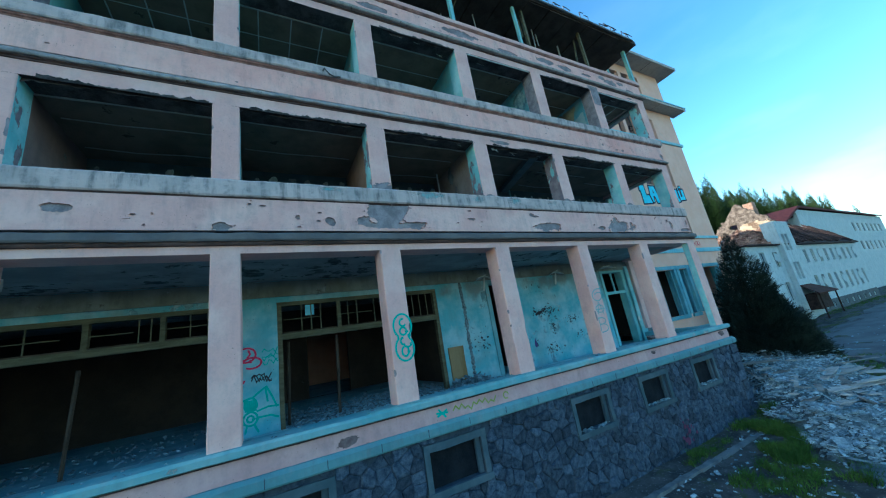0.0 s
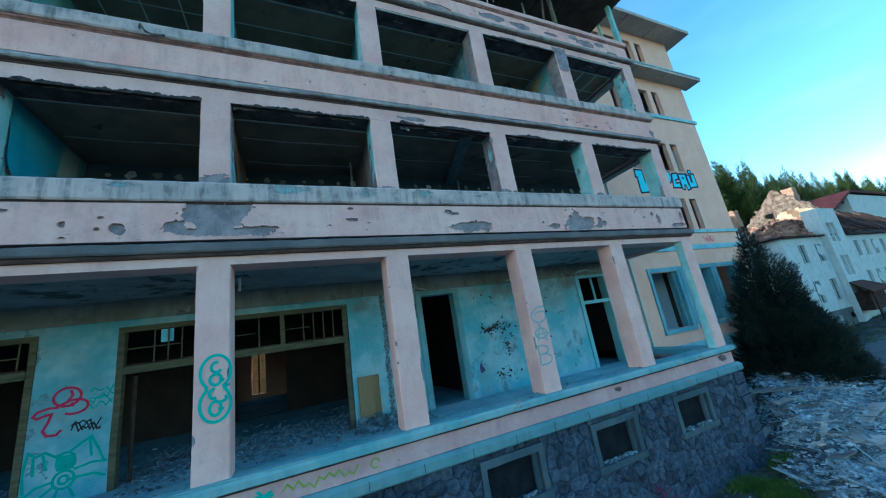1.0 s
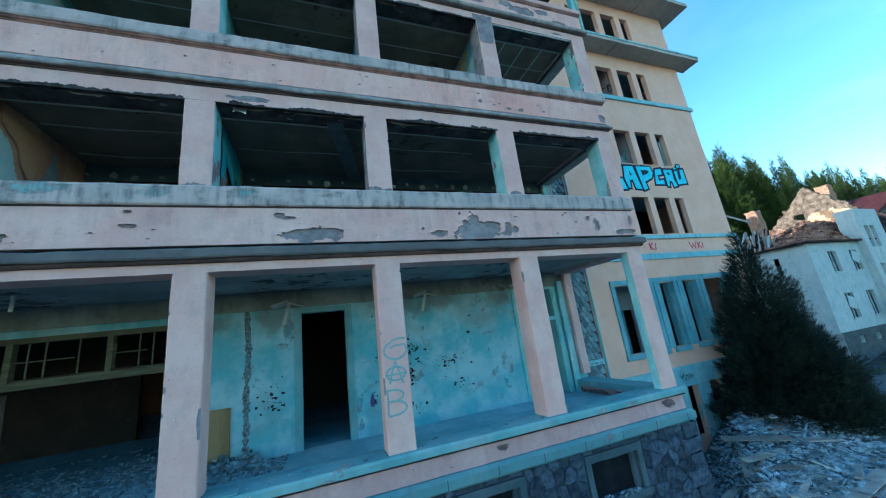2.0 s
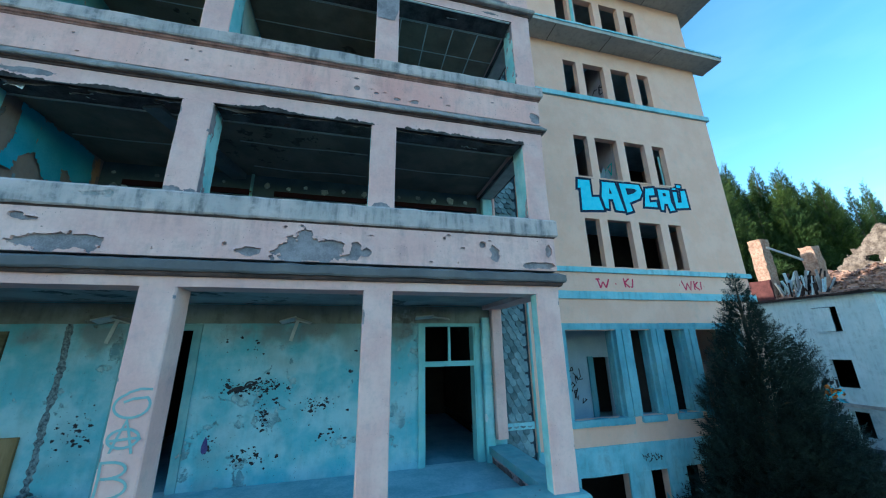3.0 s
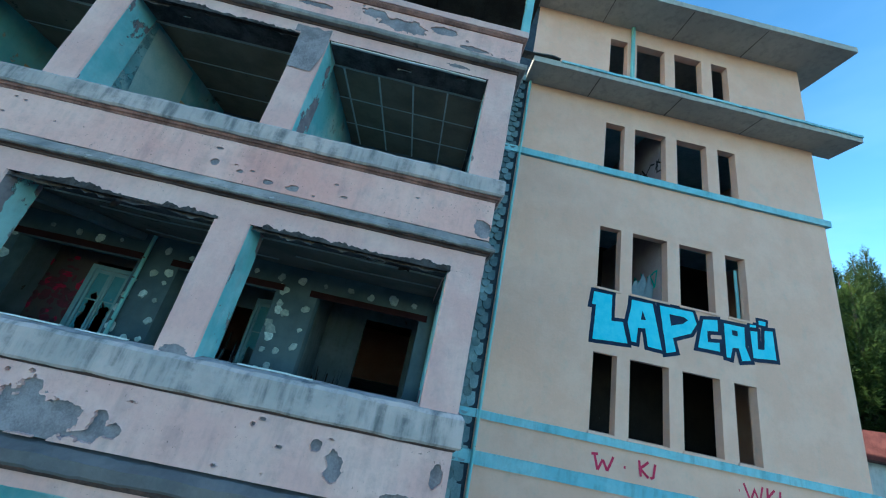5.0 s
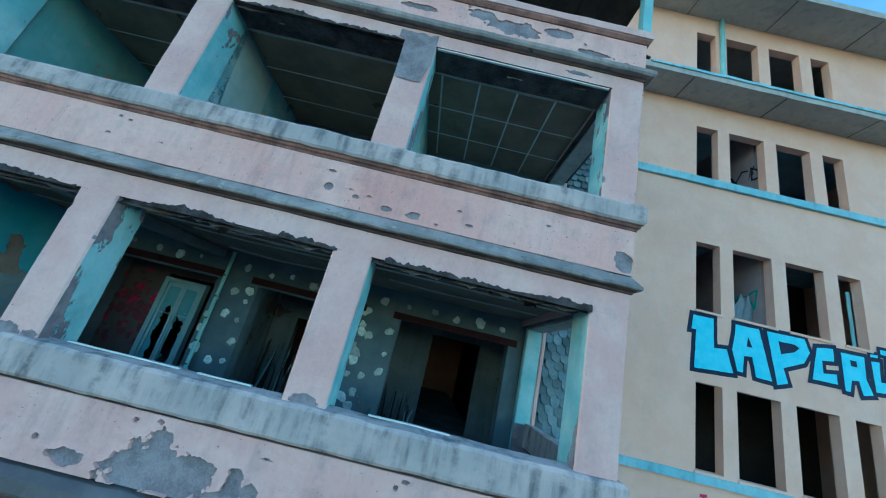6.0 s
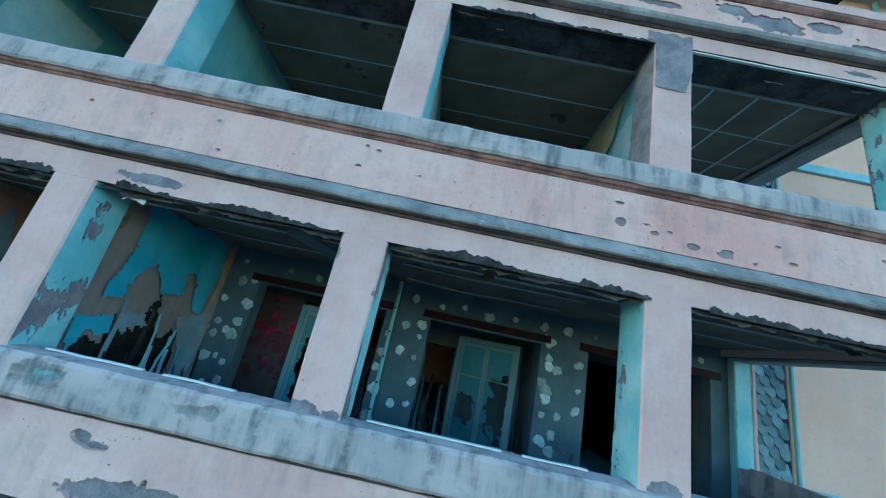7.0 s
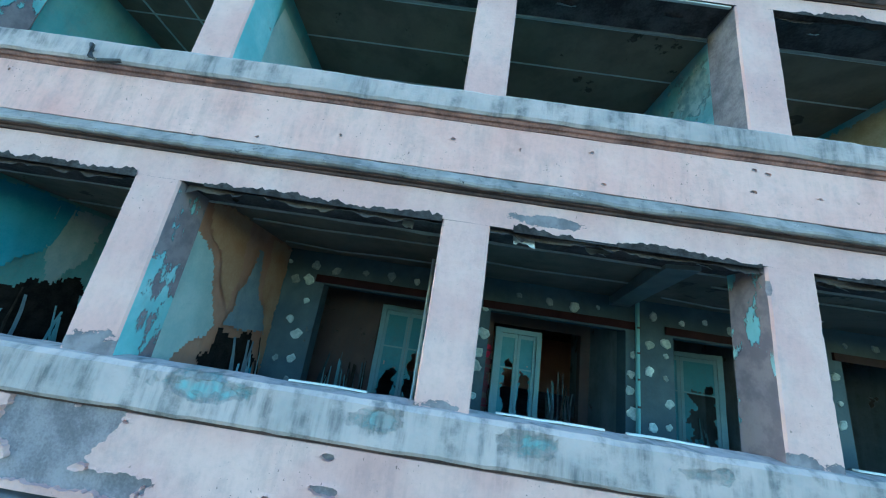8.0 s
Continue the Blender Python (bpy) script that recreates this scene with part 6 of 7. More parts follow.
# ---- cellar windows ----
CELLAR = [(x, x + 1.2, 1.45, 2.14) for x in (-6.9, -3.75, -0.6, 2.5, 6.55, 9.3, 12.1)]
surround = peeling("blue_grey_stone_surround", (0.05, 0.085, 0.11), (0.09, 0.13, 0.16), (0.05, 0.09, 0.10), (0.14, 0.14, 0.14), 0.15, (), 0.68, 0.3)
# colour for the darkness of the empty cellar openings, put on a sheet inside each
cellar_dark = grainy("cellar_opening_dark", (0.006, 0.009, 0.013), (0.014, 0.018, 0.024), 4, 30)
for x0, x1, z0, z1 in CELLAR:
    t = thing("cellar_window", ((x0 + x1) / 2, FRONT, z0), "small empty cellar window with grey stone surround in the plinth", "window", "cellar windows of the plinth")
    for a, b in ((x0 - 0.12, x0), (x1, x1 + 0.12)):
        part("surround", rough_box((a, b, FRONT - 0.075, FRONT - 0.028, z0, z1), 0.2, 0.006), surround, t)
    part("head", rough_box((x0 - 0.12, x1 + 0.12, FRONT - 0.08, FRONT - 0.028, z1, z1 + 0.14), 0.2, 0.006), surround, t)
    part("sill", rough_box((x0 - 0.14, x1 + 0.14, FRONT - 0.11, FRONT - 0.028, z0 - 0.12, z0), 0.2, 0.008), surround, t)
    part("casement", rough_box((x1 - 0.1, x1 - 0.002, FRONT + 0.02, FRONT + 0.10, z0, z1), 0.3, 0.004), surround, t)
    part("board", rough_box((x0, x1 - 0.1, FRONT + 0.11, FRONT + 0.13, z0, z1), 0.2, 0.006), cellar_dark, t, "near-black sheet in place of the opening's darkness")


# ---- rubble stone on the plinth ----
def clip(poly, a, b, c):
    """The part of a polygon where a*u + b*v <= c."""
    out = []
    for p, q in zip(poly, poly[1:] + poly[:1]):
        dp, dq = a * p[0] + b * p[1] - c, a * q[0] + b * q[1] - c
        if dp <= 0:
            out.append(p)
        if dp * dq < 0:
            s = dp / (dp - dq)
            out.append((p[0] + (q[0] - p[0]) * s, p[1] + (q[1] - p[1]) * s))
    return out


def stones(u0, u1, z0, z1, holes, du, dz, seed):
    """Irregular stone outlines that fill a rectangle but for its openings."""
    r = random.Random(seed)
    nu, nz = int((u1 - u0) / du), int((z1 - z0) / dz)
    seeds = {(i, k): (u0 + (i + 0.5 + r.uniform(-0.42, 0.42) + 0.25 * (k % 2)) * (u1 - u0) / nu, z0 + (k + 0.5 + r.uniform(-0.4, 0.4)) * (z1 - z0) / nz) for i in range(-2, nu + 2) for k in range(-2, nz + 2)}
    found = []
    for (i, k), (u, z) in seeds.items():
        if not (u0 < u < u1 and z0 < z < z1) or any(h[0] < u < h[1] and h[2] < z < h[3] for h in holes):
            continue
        poly = [(u - 1, z - 1), (u + 1, z - 1), (u + 1, z + 1), (u - 1, z + 1)]
        for di in range(-2, 3):
            for dk in range(-2, 3):
                if (di or dk) and (i + di, k + dk) in seeds:
                    a, b = seeds[i + di, k + dk]
                    poly = clip(poly, a - u, b - z, (a * a + b * b - u * u - z * z) / 2)
        for a, b, c in ((-1, 0, -u0), (1, 0, u1), (0, -1, -z0), (0, 1, z1)):
            poly = clip(poly, a, b, c)
        for h in holes:
            sides = [(h[0] - u, (1, 0, h[0])), (u - h[1], (-1, 0, -h[1])), (h[2] - z, (0, 1, h[2])), (z - h[3], (0, -1, -h[3]))]
            if h[0] - 0.6 < u < h[1] + 0.6 and h[2] - 0.6 < z < h[3] + 0.6:
                poly = clip(poly, *max(sides)[1])
        if len(poly) > 2:
            found.append(poly)
    return found


def stone_bm(bm, poly, place, r):
    """One stone: its joint recessed, its face domed and uneven."""
    cu, cz = sum(p[0] for p in poly) / len(poly), sum(p[1] for p in poly) / len(poly)
    lift = r.uniform(0.015, 0.055)
    rings = []
    for s, out in ((0.99, 0.0), (0.955, lift * 0.6), (0.72, lift)):
        rings.append([bm.verts.new(place(cu + (u - cu) * s, cz + (z - cz) * s, out + (r.uniform(-0.008, 0.008) if out else 0))) for u, z in poly])
    for a, b in zip(rings, rings[1:]):
        for k in range(len(poly)):
            bm.faces.new([a[k - 1], a[k], b[k], b[k - 1]])
    bm.faces.new(rings[-1])


plinth, plinth_end = bpy.data.objects["plinth_wall"], bpy.data.objects["plinth_wall_end"]
gaps = [(a - 0.13, b + 0.13, c - 0.13, d + 0.15) for a, b, c, d in CELLAR]
r3 = random.Random(21)
front_place = lambda u, z, out: (u, FRONT - 0.032 - out, z)
for poly in stones(7.8, END + 0.02, -0.15, 2.4, gaps, 0.27, 0.215, 1):
    bm = bmesh.new()
    stone_bm(bm, poly, front_place, r3)
    part("stone", bm, stone_mat, plinth)
bm = bmesh.new()
for poly in stones(-6.0, 7.8, -0.15, 2.4, gaps, 0.27, 0.215, 2):
    stone_bm(bm, poly, front_place, r3)
tagged(part("stone_rest", bm, stone_join, plinth), "joined rubble stones further along the plinth", kind="stuff")
for poly in stones(FRONT - 0.03, BACK, -0.15, 2.4, [], 0.42, 0.32, 3):
    bm = bmesh.new()
    stone_bm(bm, poly, lambda u, z, out: (END + 0.022 + out, u, z), r3)
    part("stone", bm, stone_mat, plinth_end)
for k in range(8):
    z = -0.1 + k * 0.31
    part("corner_stone", rough_box((END - 0.42 + 0.12 * (k % 2), END + 0.10, FRONT - 0.11, FRONT + 0.2 + 0.15 * ((k + 1) % 2), z, z + 0.295), 0.12, 0.016, k), stone_mat, plinth)
# joints of the coping course
for x in np.arange(-8.9, 14.9, 0.95):
    part("joint", a_box(x, x + 0.012, FRONT - 0.153, FRONT - 0.10, 2.43, 2.57), mortar, block)

violet_paint = paint("faded_violet_spray_paint", (0.07, 0.025, 0.06), (0.12, 0.04, 0.09))
blotch = thing("graffiti", (10.75, FRONT - 0.09, 0.35), "faded violet spray blotch on rubble stones", "graffiti")
for k in range(22):
    x, z = r3.gauss(10.75, 0.16), r3.gauss(0.4, 0.2)
    bm = bmesh.new()
    w = r3.uniform(0.02, 0.07)
    bm.faces.new([bm.verts.new((x + w * math.cos(a) * r3.uniform(0.6, 1.3), FRONT - 0.092 - 0.0005 * k, z + w * math.sin(a) * r3.uniform(0.6, 1.3))) for a in np.linspace(0, 2 * math.pi, 10, endpoint=False)])
    part("smear", bm, violet_paint, blotch, flip=False)

# ---- round slates beside the wing ----
bm = bmesh.new()
w, h = 0.09, 0.24
outline = [(-w, h)] + [(w * math.cos(radians(a)), 0.06 + 0.09 * math.sin(radians(a))) for a in range(180, 361, 30)] + [(w, h)]
fr = [bm.verts.new((u, -0.075 + 0.065 * v / h, v)) for u, v in outline]
bk = [bm.verts.new((u, -0.045 + 0.06 * v / h, v)) for u, v in outline]
for k in range(len(outline)):
    bm.faces.new([fr[k - 1], fr[k], bk[k], bk[k - 1]])
bm.faces.new(fr), bm.faces.new(bk[::-1])
slate = mesh_of("slate", bm, slate_mat)
strip = bpy.data.objects["wall_stair"]
row = 0
for z in np.arange(2.6, 16.3, 0.165):
    row += 1
    for q in range(4):
        x = 15.13 + 0.187 * q + (0.09 if row % 2 else 0.0)
        if x > 15.78:
            continue
        ob = new("slate", slate)
        ob.parent = strip
        ob.matrix_basis = pose(x, WY + 0.0, z, rnd.uniform(-2, 2), rnd.uniform(-3, 3), 0)
solid("downpipe", tube([(15.90, WY - 0.06, 2.7), (15.90, WY - 0.06, 16.3)], 0.035, 8), cyan_wood, "thin cyan downpipe at the corner of the wing", "pipe", kind="")
for z0, z1 in ((13.87, 14.05), (7.5, 7.65), (6.69, 6.92), (3.36, 3.52)):
    part("string_course", rough_box((15.06, WX0 - 0.03, WY - 0.07, WY + 0.015, z0, z1), 0.2, 0.004), cyan_trim, wing, "cyan painted string course")
part("canopy_flashing", rough_box((16.5, CX1 + 0.02, CY - 0.03, CY + 0.02, CZ - 0.03, CZ + 0.04), 0.3, 0.01), cyan_trim, wing, "pale flashing on the canopy edge")
for x in (17.6, 19.9, 22.2):
    part("canopy_joint", a_box(x, x + 0.02, CY + 0.03, WY - 0.005, CZ - 0.189, CZ - 0.176), slab_edge, wing)
    part("canopy_joint", a_box(x + 0.3, x + 0.32, TY + 0.05, WY - 0.005, TZ - 0.209, TZ - 0.196), slab_edge, wing)
part("broken_flashing", rough_box((15.3, 16.45, CY - 0.06, CY + 0.17, CZ + 0.02, CZ + 0.05), 0.2, 0.02), metal_dark, wing)
part("drip_stain_pipe", tube([(18.9, WY - 0.05, 16.5), (18.9, WY - 0.05, TZ - 0.2)], 0.06, 8), cyan_wood, wing)

# windows of the wing
for a, b in WIN:
    for z0, z1 in ROWS_Z:
        t = part("window", rough_box((a - 0.03, b + 0.03, WY - 0.03, WY + 0.12, z0 - 0.05, z0 - 0.002), 0.3, 0.004), beige, wing, "empty narrow window")
for k, z in enumerate((10.1, 13.45)):
    solid("wall_wing_side_%d" % (k + 1), a_box(20.0, 20.12, WY + 0.33, 12.99, z + 0.002, z + 3.0), grainy("pinkish_room_wall_%d" % k, (0.36, 0.28, 0.30), (0.44, 0.38, 0.38), 2, 30), "pale pink side wall of a stair room", "wall")
    scribble("scrawl on the side wall of a stair room", (19.99, 10.8, z + 1.3), [[(10.2 + 0.2 * q + rnd.uniform(-0.2, 0.2), z + 0.9 + rnd.uniform(0, 0.8)) for _ in range(4)] for q in range(7)], 0.05, black_paint if k else green_paint, 19.994, axis="x")
torn("torn cyan curtain behind an empty window", grey_paper, "y", WY + 0.6, -1, 19.1, 19.95, 10.8, 11.35, 0.9, 91, top=True)
torn("torn cyan curtain behind an empty window", grey_paper, "y", WY + 0.6, -1, 19.35, 19.95, 14.08, 14.35, 0.6, 92, top=True)
solid("shutter", rough_box((21.92, 22.0, WY + 0.22, WY + 0.24, 10.8, 12.1), 0.2, 0.006), cyan_wood, "narrow cyan shutter in an empty window", "shutter", kind="")
for k, (a, b) in enumerate(GW):
    t = part("window", rough_box((a - 0.17, b + 0.17, WY - 0.09, WY + 0.25, 3.28, 3.45), 0.4, 0.006) if k in (0, 3) else rough_box((a - 0.02, b + 0.02, WY - 0.085, WY + 0.25, 3.285, 3.445), 0.4, 0.006), window_shade_blue, wing, "large empty window with cyan timber frame")
    if k == 0:
        part("frame_side", rough_box((a - 0.15, a + 0.008, WY - 0.055, WY + 0.25, 3.45, 5.80), 0.4, 0.006), window_shade_blue, t)
    nxt = GW[k + 1][0] if k < 3 else b + 0.15
    part("frame_side", rough_box((b - 0.008, nxt + 0.008, WY - 0.05, WY + 0.25, 3.45, 5.80), 0.4, 0.006), window_shade_blue, t)
    if k < 3:
        m = (b + nxt) / 2
        part("cover_strip", rough_box((m - 0.06, m + 0.06, WY - 0.085, WY - 0.045, 3.45, 5.80), 0.4, 0.004), window_shade_blue, t)
    part("frame_head", rough_box((a - (0.15 if k == 0 else 0.0), nxt - 0.004, WY - 0.06 - 0.002 * k, WY + 0.05, 5.80, 5.98), 0.4, 0.006), window_shade_blue, t)
    part("lining", rough_box((b - 0.025, b + 0.09, WY + 0.252, WY + 0.40, 3.45, 5.78), 0.3, 0.005), window_shade_blue, t)
    part("inner_frame", rough_box((a + 0.006, a + 0.07, WY + 0.1, WY + 0.2, 3.452, 5.775), 0.4, 0.004), window_shade_blue, t)
    part("inner_frame", rough_box((b - 0.07, b - 0.006, WY + 0.1, WY + 0.2, 3.45, 5.78), 0.4, 0.004), window_shade_blue, t)
lines = []
for q in range(12):
    x, z = rnd.uniform(18.3, 18.95), rnd.uniform(3.65, 4.6)
    lines.append([(x + rnd.uniform(-0.1, 0.1), z + rnd.uniform(-0.2, 0.2)) for _ in range(4)])
scribble("black scrawl on an inner wall", (18.6, 11.99, 4.1), lines, 0.035, black_paint, 11.99)
for x0, x1 in ((18.44, 19.14), (19.7, 20.31), (20.95, 21.6), (16.86, 17.0)):
    part("basement_pier", rough_box((x0 + 0.003, x1 - 0.003, WY - 0.05, WY + 0.15, 0.3, 2.13), 0.4, 0.006), cyan_trim, wing, "cyan pier between basement windows")

# ---- kerb, road, rubble ----
concrete = grainy("old_concrete", (0.085, 0.10, 0.115), (0.17, 0.19, 0.20), 3, 35, 0.9, 0.5)
for k in range(11):
    x = 2.2 + 1.02 * k
    solid("kerb_stone", rough_box((x, x + 1.0, 6.0 - 0.02 * k, 6.16 - 0.02 * k, -0.25, 0.06 + 0.02 * noise.noise((k, 0, 0))), 0.2, 0.014, k), concrete, "worn concrete kerb stone in the grass", "kerb", kind="", group="kerb stones")


def mound(x, y):
    """The fan of rubble between plinth and wing, running out into the yard."""
    d = (x - 15.0) * 0.6 - (y - 6.9) * 0.8
    a = max(0.0, min(1.0, d / 1.3)) if x > END + 0.15 or y < FRONT - 0.1 else 0.0
    a *= max(0.0, min(1.0, (19.6 + 2.6 * max(0.0, min(2.5, y - 4.6)) - x) / 1.8))
    b = max(0.0, min(1.0, (y - 2.6) / 5.8))
    e = max(0.0, min(1.0, (y - 2.2) / 1.2))
    return land(x, y) + a * e * (0.10 + 1.2 * b + 0.16 * noise.noise((x * 0.9, y * 0.9, 2)) + 0.05 * noise.noise((x * 3, y * 3, 7)))


bm = bmesh.new()
xs, ys = np.arange(9.5, 27, 0.22), np.arange(2.0, 9.8, 0.22)
grid = [[bm.verts.new((x, y, mound(x, y) - (0.06 if mound(x, y) - land(x, y) < 0.06 else 0.0) + rnd.uniform(-0.02, 0.02))) for y in ys] for x in xs]
for i in range(len(xs) - 1):
    for j in range(len(ys) - 1):
        if (xs[i] < END + 0.1 and ys[j] > FRONT - 0.3) or max(g.co.z - land(g.co.x, g.co.y) for g in (grid[i][j], grid[i + 1][j + 1])) < 0.03:
            continue
        bm.faces.new([grid[i][j], grid[i + 1][j], grid[i + 1][j + 1], grid[i][j + 1]])
solid("rubble_heap", bm, grainy("crushed_rubble", (0.03, 0.045, 0.055), (0.12, 0.165, 0.19), 5, 30, 0.95, 1.0), "heap of broken plaster, tiles and boards", "rubble", kind="stuff")
zone = [(15.6, 24, 6.0, 9.4, mound), (13.5, 19.5, 3.6, 6.4, mound), (15.5, 20.5, 5.0, 8.5, mound), (11.6, 17, 2.8, 5.0, mound)]


def on_heap(x, y):
    return mound(x, y) - land(x, y) > 0.07


chunks("rubble", "broken plaster, brick and tile fragments on the heap", zone, 8500, 0.06, rubble_bits, 31, where=on_heap)
chunks("rubble", "flat broken boards and slabs on the heap", zone, 420, 0.19, rubble_bits, 32, flat=0.10, where=on_heap)
chunks("rubble", "long splintered laths on the heap", zone, 170, 0.2, plaster_bits, 34, flat=0.06, where=on_heap, long=4.0)
chunks("rubble", "scattered grit and fragments on the yard", [(7, 16, 2.5, 6.2, land), (14, 30, -2, 4.5, land), (24, 40, 3, 9, land)], 1500, 0.05, rubble_bits, 33)
plank_mat = grainy("weathered_plank", (0.20, 0.20, 0.19), (0.40, 0.40, 0.38), 1.5, 25, 0.85, 0.4, vary="object")
r4 = random.Random(8)
for k in range(64):
    x, y = (r4.uniform(15.8, 23), r4.uniform(5.0, 8.8)) if k < 34 else (r4.uniform(15.5, 20.5), r4.uniform(2.8, 5.6)) if k < 52 else (r4.uniform(13.5, 17), r4.uniform(3.4, 5.4))
    L, w = r4.uniform(0.6, 2.6), r4.uniform(0.05, 0.16)
    ob = new("plank", mesh_of("plank", rough_box((-L / 2, L / 2, -w, w, -0.015, 0.015), 0.3, 0.006, k), plank_mat))
    ob.matrix_basis = Matrix.Translation((x, y, mound(x, y) + 0.05)) @ Euler((r4.uniform(-0.2, 0.2), r4.uniform(-0.12, 0.12), r4.uniform(-0.9, 0.9))).to_matrix().to_4x4()
    tagged(ob, "weathered grey plank lying on the rubble", "plank", "planks on the rubble")
bm = tube([(19.0 - 0.35 * k, 3.9 + 0.03 * k * k, mound(19.0 - 0.35 * k, 3.9 + 0.03 * k * k) + 0.06) for k in range(7)], 0.03, 6)
solid("cable", bm, metal_dark, "black cable lying across the rubble", "cable", kind="")

bm = bmesh.new()
rx, ry = np.arange(20, 80, 2.0), np.arange(-14, 13.1, 1.5)
grid = [[bm.verts.new((max(x, 23.6 + 1.0 * max(0, y - 4.0)) + (1.2 * noise.noise((y * 0.3, 0, 0)) if x < 25 else 0), y, land(max(x, 23.6 + 1.0 * max(0, y - 4.0)), y) + 0.03 + (-0.12 if y > 12 or x <= 22 else 0))) for y in ry] for x in rx]
for i in range(len(rx) - 1):
    for j in range(len(ry) - 1):
        bm.faces.new([grid[i][j], grid[i + 1][j], grid[i + 1][j + 1], grid[i][j + 1]])
solid("road", bm, grainy("cracked_asphalt", (0.07, 0.08, 0.09), (0.12, 0.135, 0.145), 0.6, 18, 0.85, 0.4), "cracked grey asphalt yard", "road")

# grass tufts
def blades(name, zone, count, seed, h, label, material):
    r = random.Random(seed)
    verts, faces = [], []
    for _ in range(count):
        x0, x1, y0, y1 = r.choice(zone)
        x, y = r.uniform(x0, x1), r.uniform(y0, y1)
        if noise.noise((x * 1.1, y * 1.1, seed)) < 0.02:
            continue
        z = max(land(x, y), mound(x, y) if 14.6 < x < 27.5 and y > 3.2 else -9)
        for _ in range(7):
            a, l = r.uniform(0, 6.3), h * r.uniform(0.4, 1.2)
            bx, by = x + r.gauss(0, 0.06), y + r.gauss(0, 0.06)
            dx, dy = math.cos(a) * 0.012, math.sin(a) * 0.012
            ex, ey = bx + r.gauss(0, 0.5) * l, by + r.gauss(0, 0.5) * l
            b = len(verts)
            verts += [(bx - dx, by - dy, z - 0.02), (bx + dx, by + dy, z - 0.02), (ex, ey, z + l)]
            faces.append((b, b + 1, b + 2))
    me = bpy.data.meshes.new(name)
    me.from_pydata(verts, [], faces)
    me.materials.append(material)
    return tagged(new(name, me), label, "grass", "", "stuff")


grass_mat = grainy("green_grass", (0.035, 0.085, 0.018), (0.085, 0.15, 0.03), 2, 20, 0.7, 0.1, vary="island")
blades("grass", [(10.7 + 0.42 * k, 11.3 + 0.42 * k, 4.35 + 0.17 * k, 5.15 + 0.17 * k) for k in range(9)] + [(13.0, 14.9, 6.1, 6.7), (12.4, 13.6, 4.9, 5.7)], 2600, 3, 0.20, "short green grass and weeds beside the rubble", grass_mat)
blades("grass", [(9.0, 10.6, 3.9, 5.2), (10.6, 12.0, 3.2, 4.0), (9.5, 13, 6.25, 6.6), (36, 44, 11, 14.5), (46, 76, 13.6, 15.0), (46, 76, 13.6, 15.0), (46, 76, 13.6, 15.0), (17, 20.5, 1.5, 3.2), (20.5, 24.5, 3.6, 6.5), (23.5, 27, 5.0, 8.0)], 2600, 4, 0.17, "sparse weeds on the trampled yard", grass_mat)


# ---- trees ----
def conifer_mesh(name, height, radius, sprays, seed, leaf, material, low=0.04, leaders=(), taper=0.85):
    """A conical crown of many small needle sprays, denser outside, with an uneven outline."""
    r = random.Random(seed)
    verts, faces = [], []
    axes = [(0, 0, 0.0, height, radius)] + list(leaders)
    for _ in range(sprays):
        ax, ay, zb, zt, rad = axes[0] if r.random() < 0.72 or len(axes) == 1 else r.choice(axes[1:])
        t = 1 - math.sqrt(r.uniform(0.0, 1.0))
        t = max(low, min(0.995, t + r.uniform(-0.02, 0.02)))
        z = zb + (zt - zb) * t
        a = r.uniform(0, 2 * math.pi)
        bumpy = 0.72 + 0.45 * noise.noise((math.cos(a) * 1.6 + seed, math.sin(a) * 1.6, z * 0.9)) + 0.25 * noise.noise((math.cos(a) * 4, math.sin(a) * 4 + seed, z * 2.6))
        R = rad * (1 - t) ** taper * bumpy * (0.55 + 0.45 * min(1, t * 6))
        q = R * (0.12 + 0.88 * math.sqrt(r.random()))
        p = Vector((ax + q * math.cos(a), ay + q * math.sin(a), z))
        d = Vector((math.cos(a), math.sin(a), r.uniform(0.1, 0.9) + 0.8 * t)).normalized()
        side = d.cross(Vector((r.uniform(-1, 1), r.uniform(-1, 1), 1))).normalized()
        up = side.cross(d)
        L = leaf * r.uniform(0.6, 1.3) * (1.15 - 0.7 * t)
        for k in range(9):
            f = k / 9
            s = 1 if k % 2 else -1
            o = p + d * L * f
            e = o + (d * 0.55 + side * s * (0.75 - 0.4 * f) + up * r.uniform(-0.45, 0.45)) * L * 0.42
            wv = (d * 0.11 - side * s * 0.02) * L
            b = len(verts)
            verts += [o - wv * 0.5, o + wv * 0.5, e]
            faces.append((b, b + 1, b + 2))
    me = bpy.data.meshes.new(name)
    me.from_pydata([tuple(v) for v in verts], [], faces)
    me.materials.append(material)
    return me


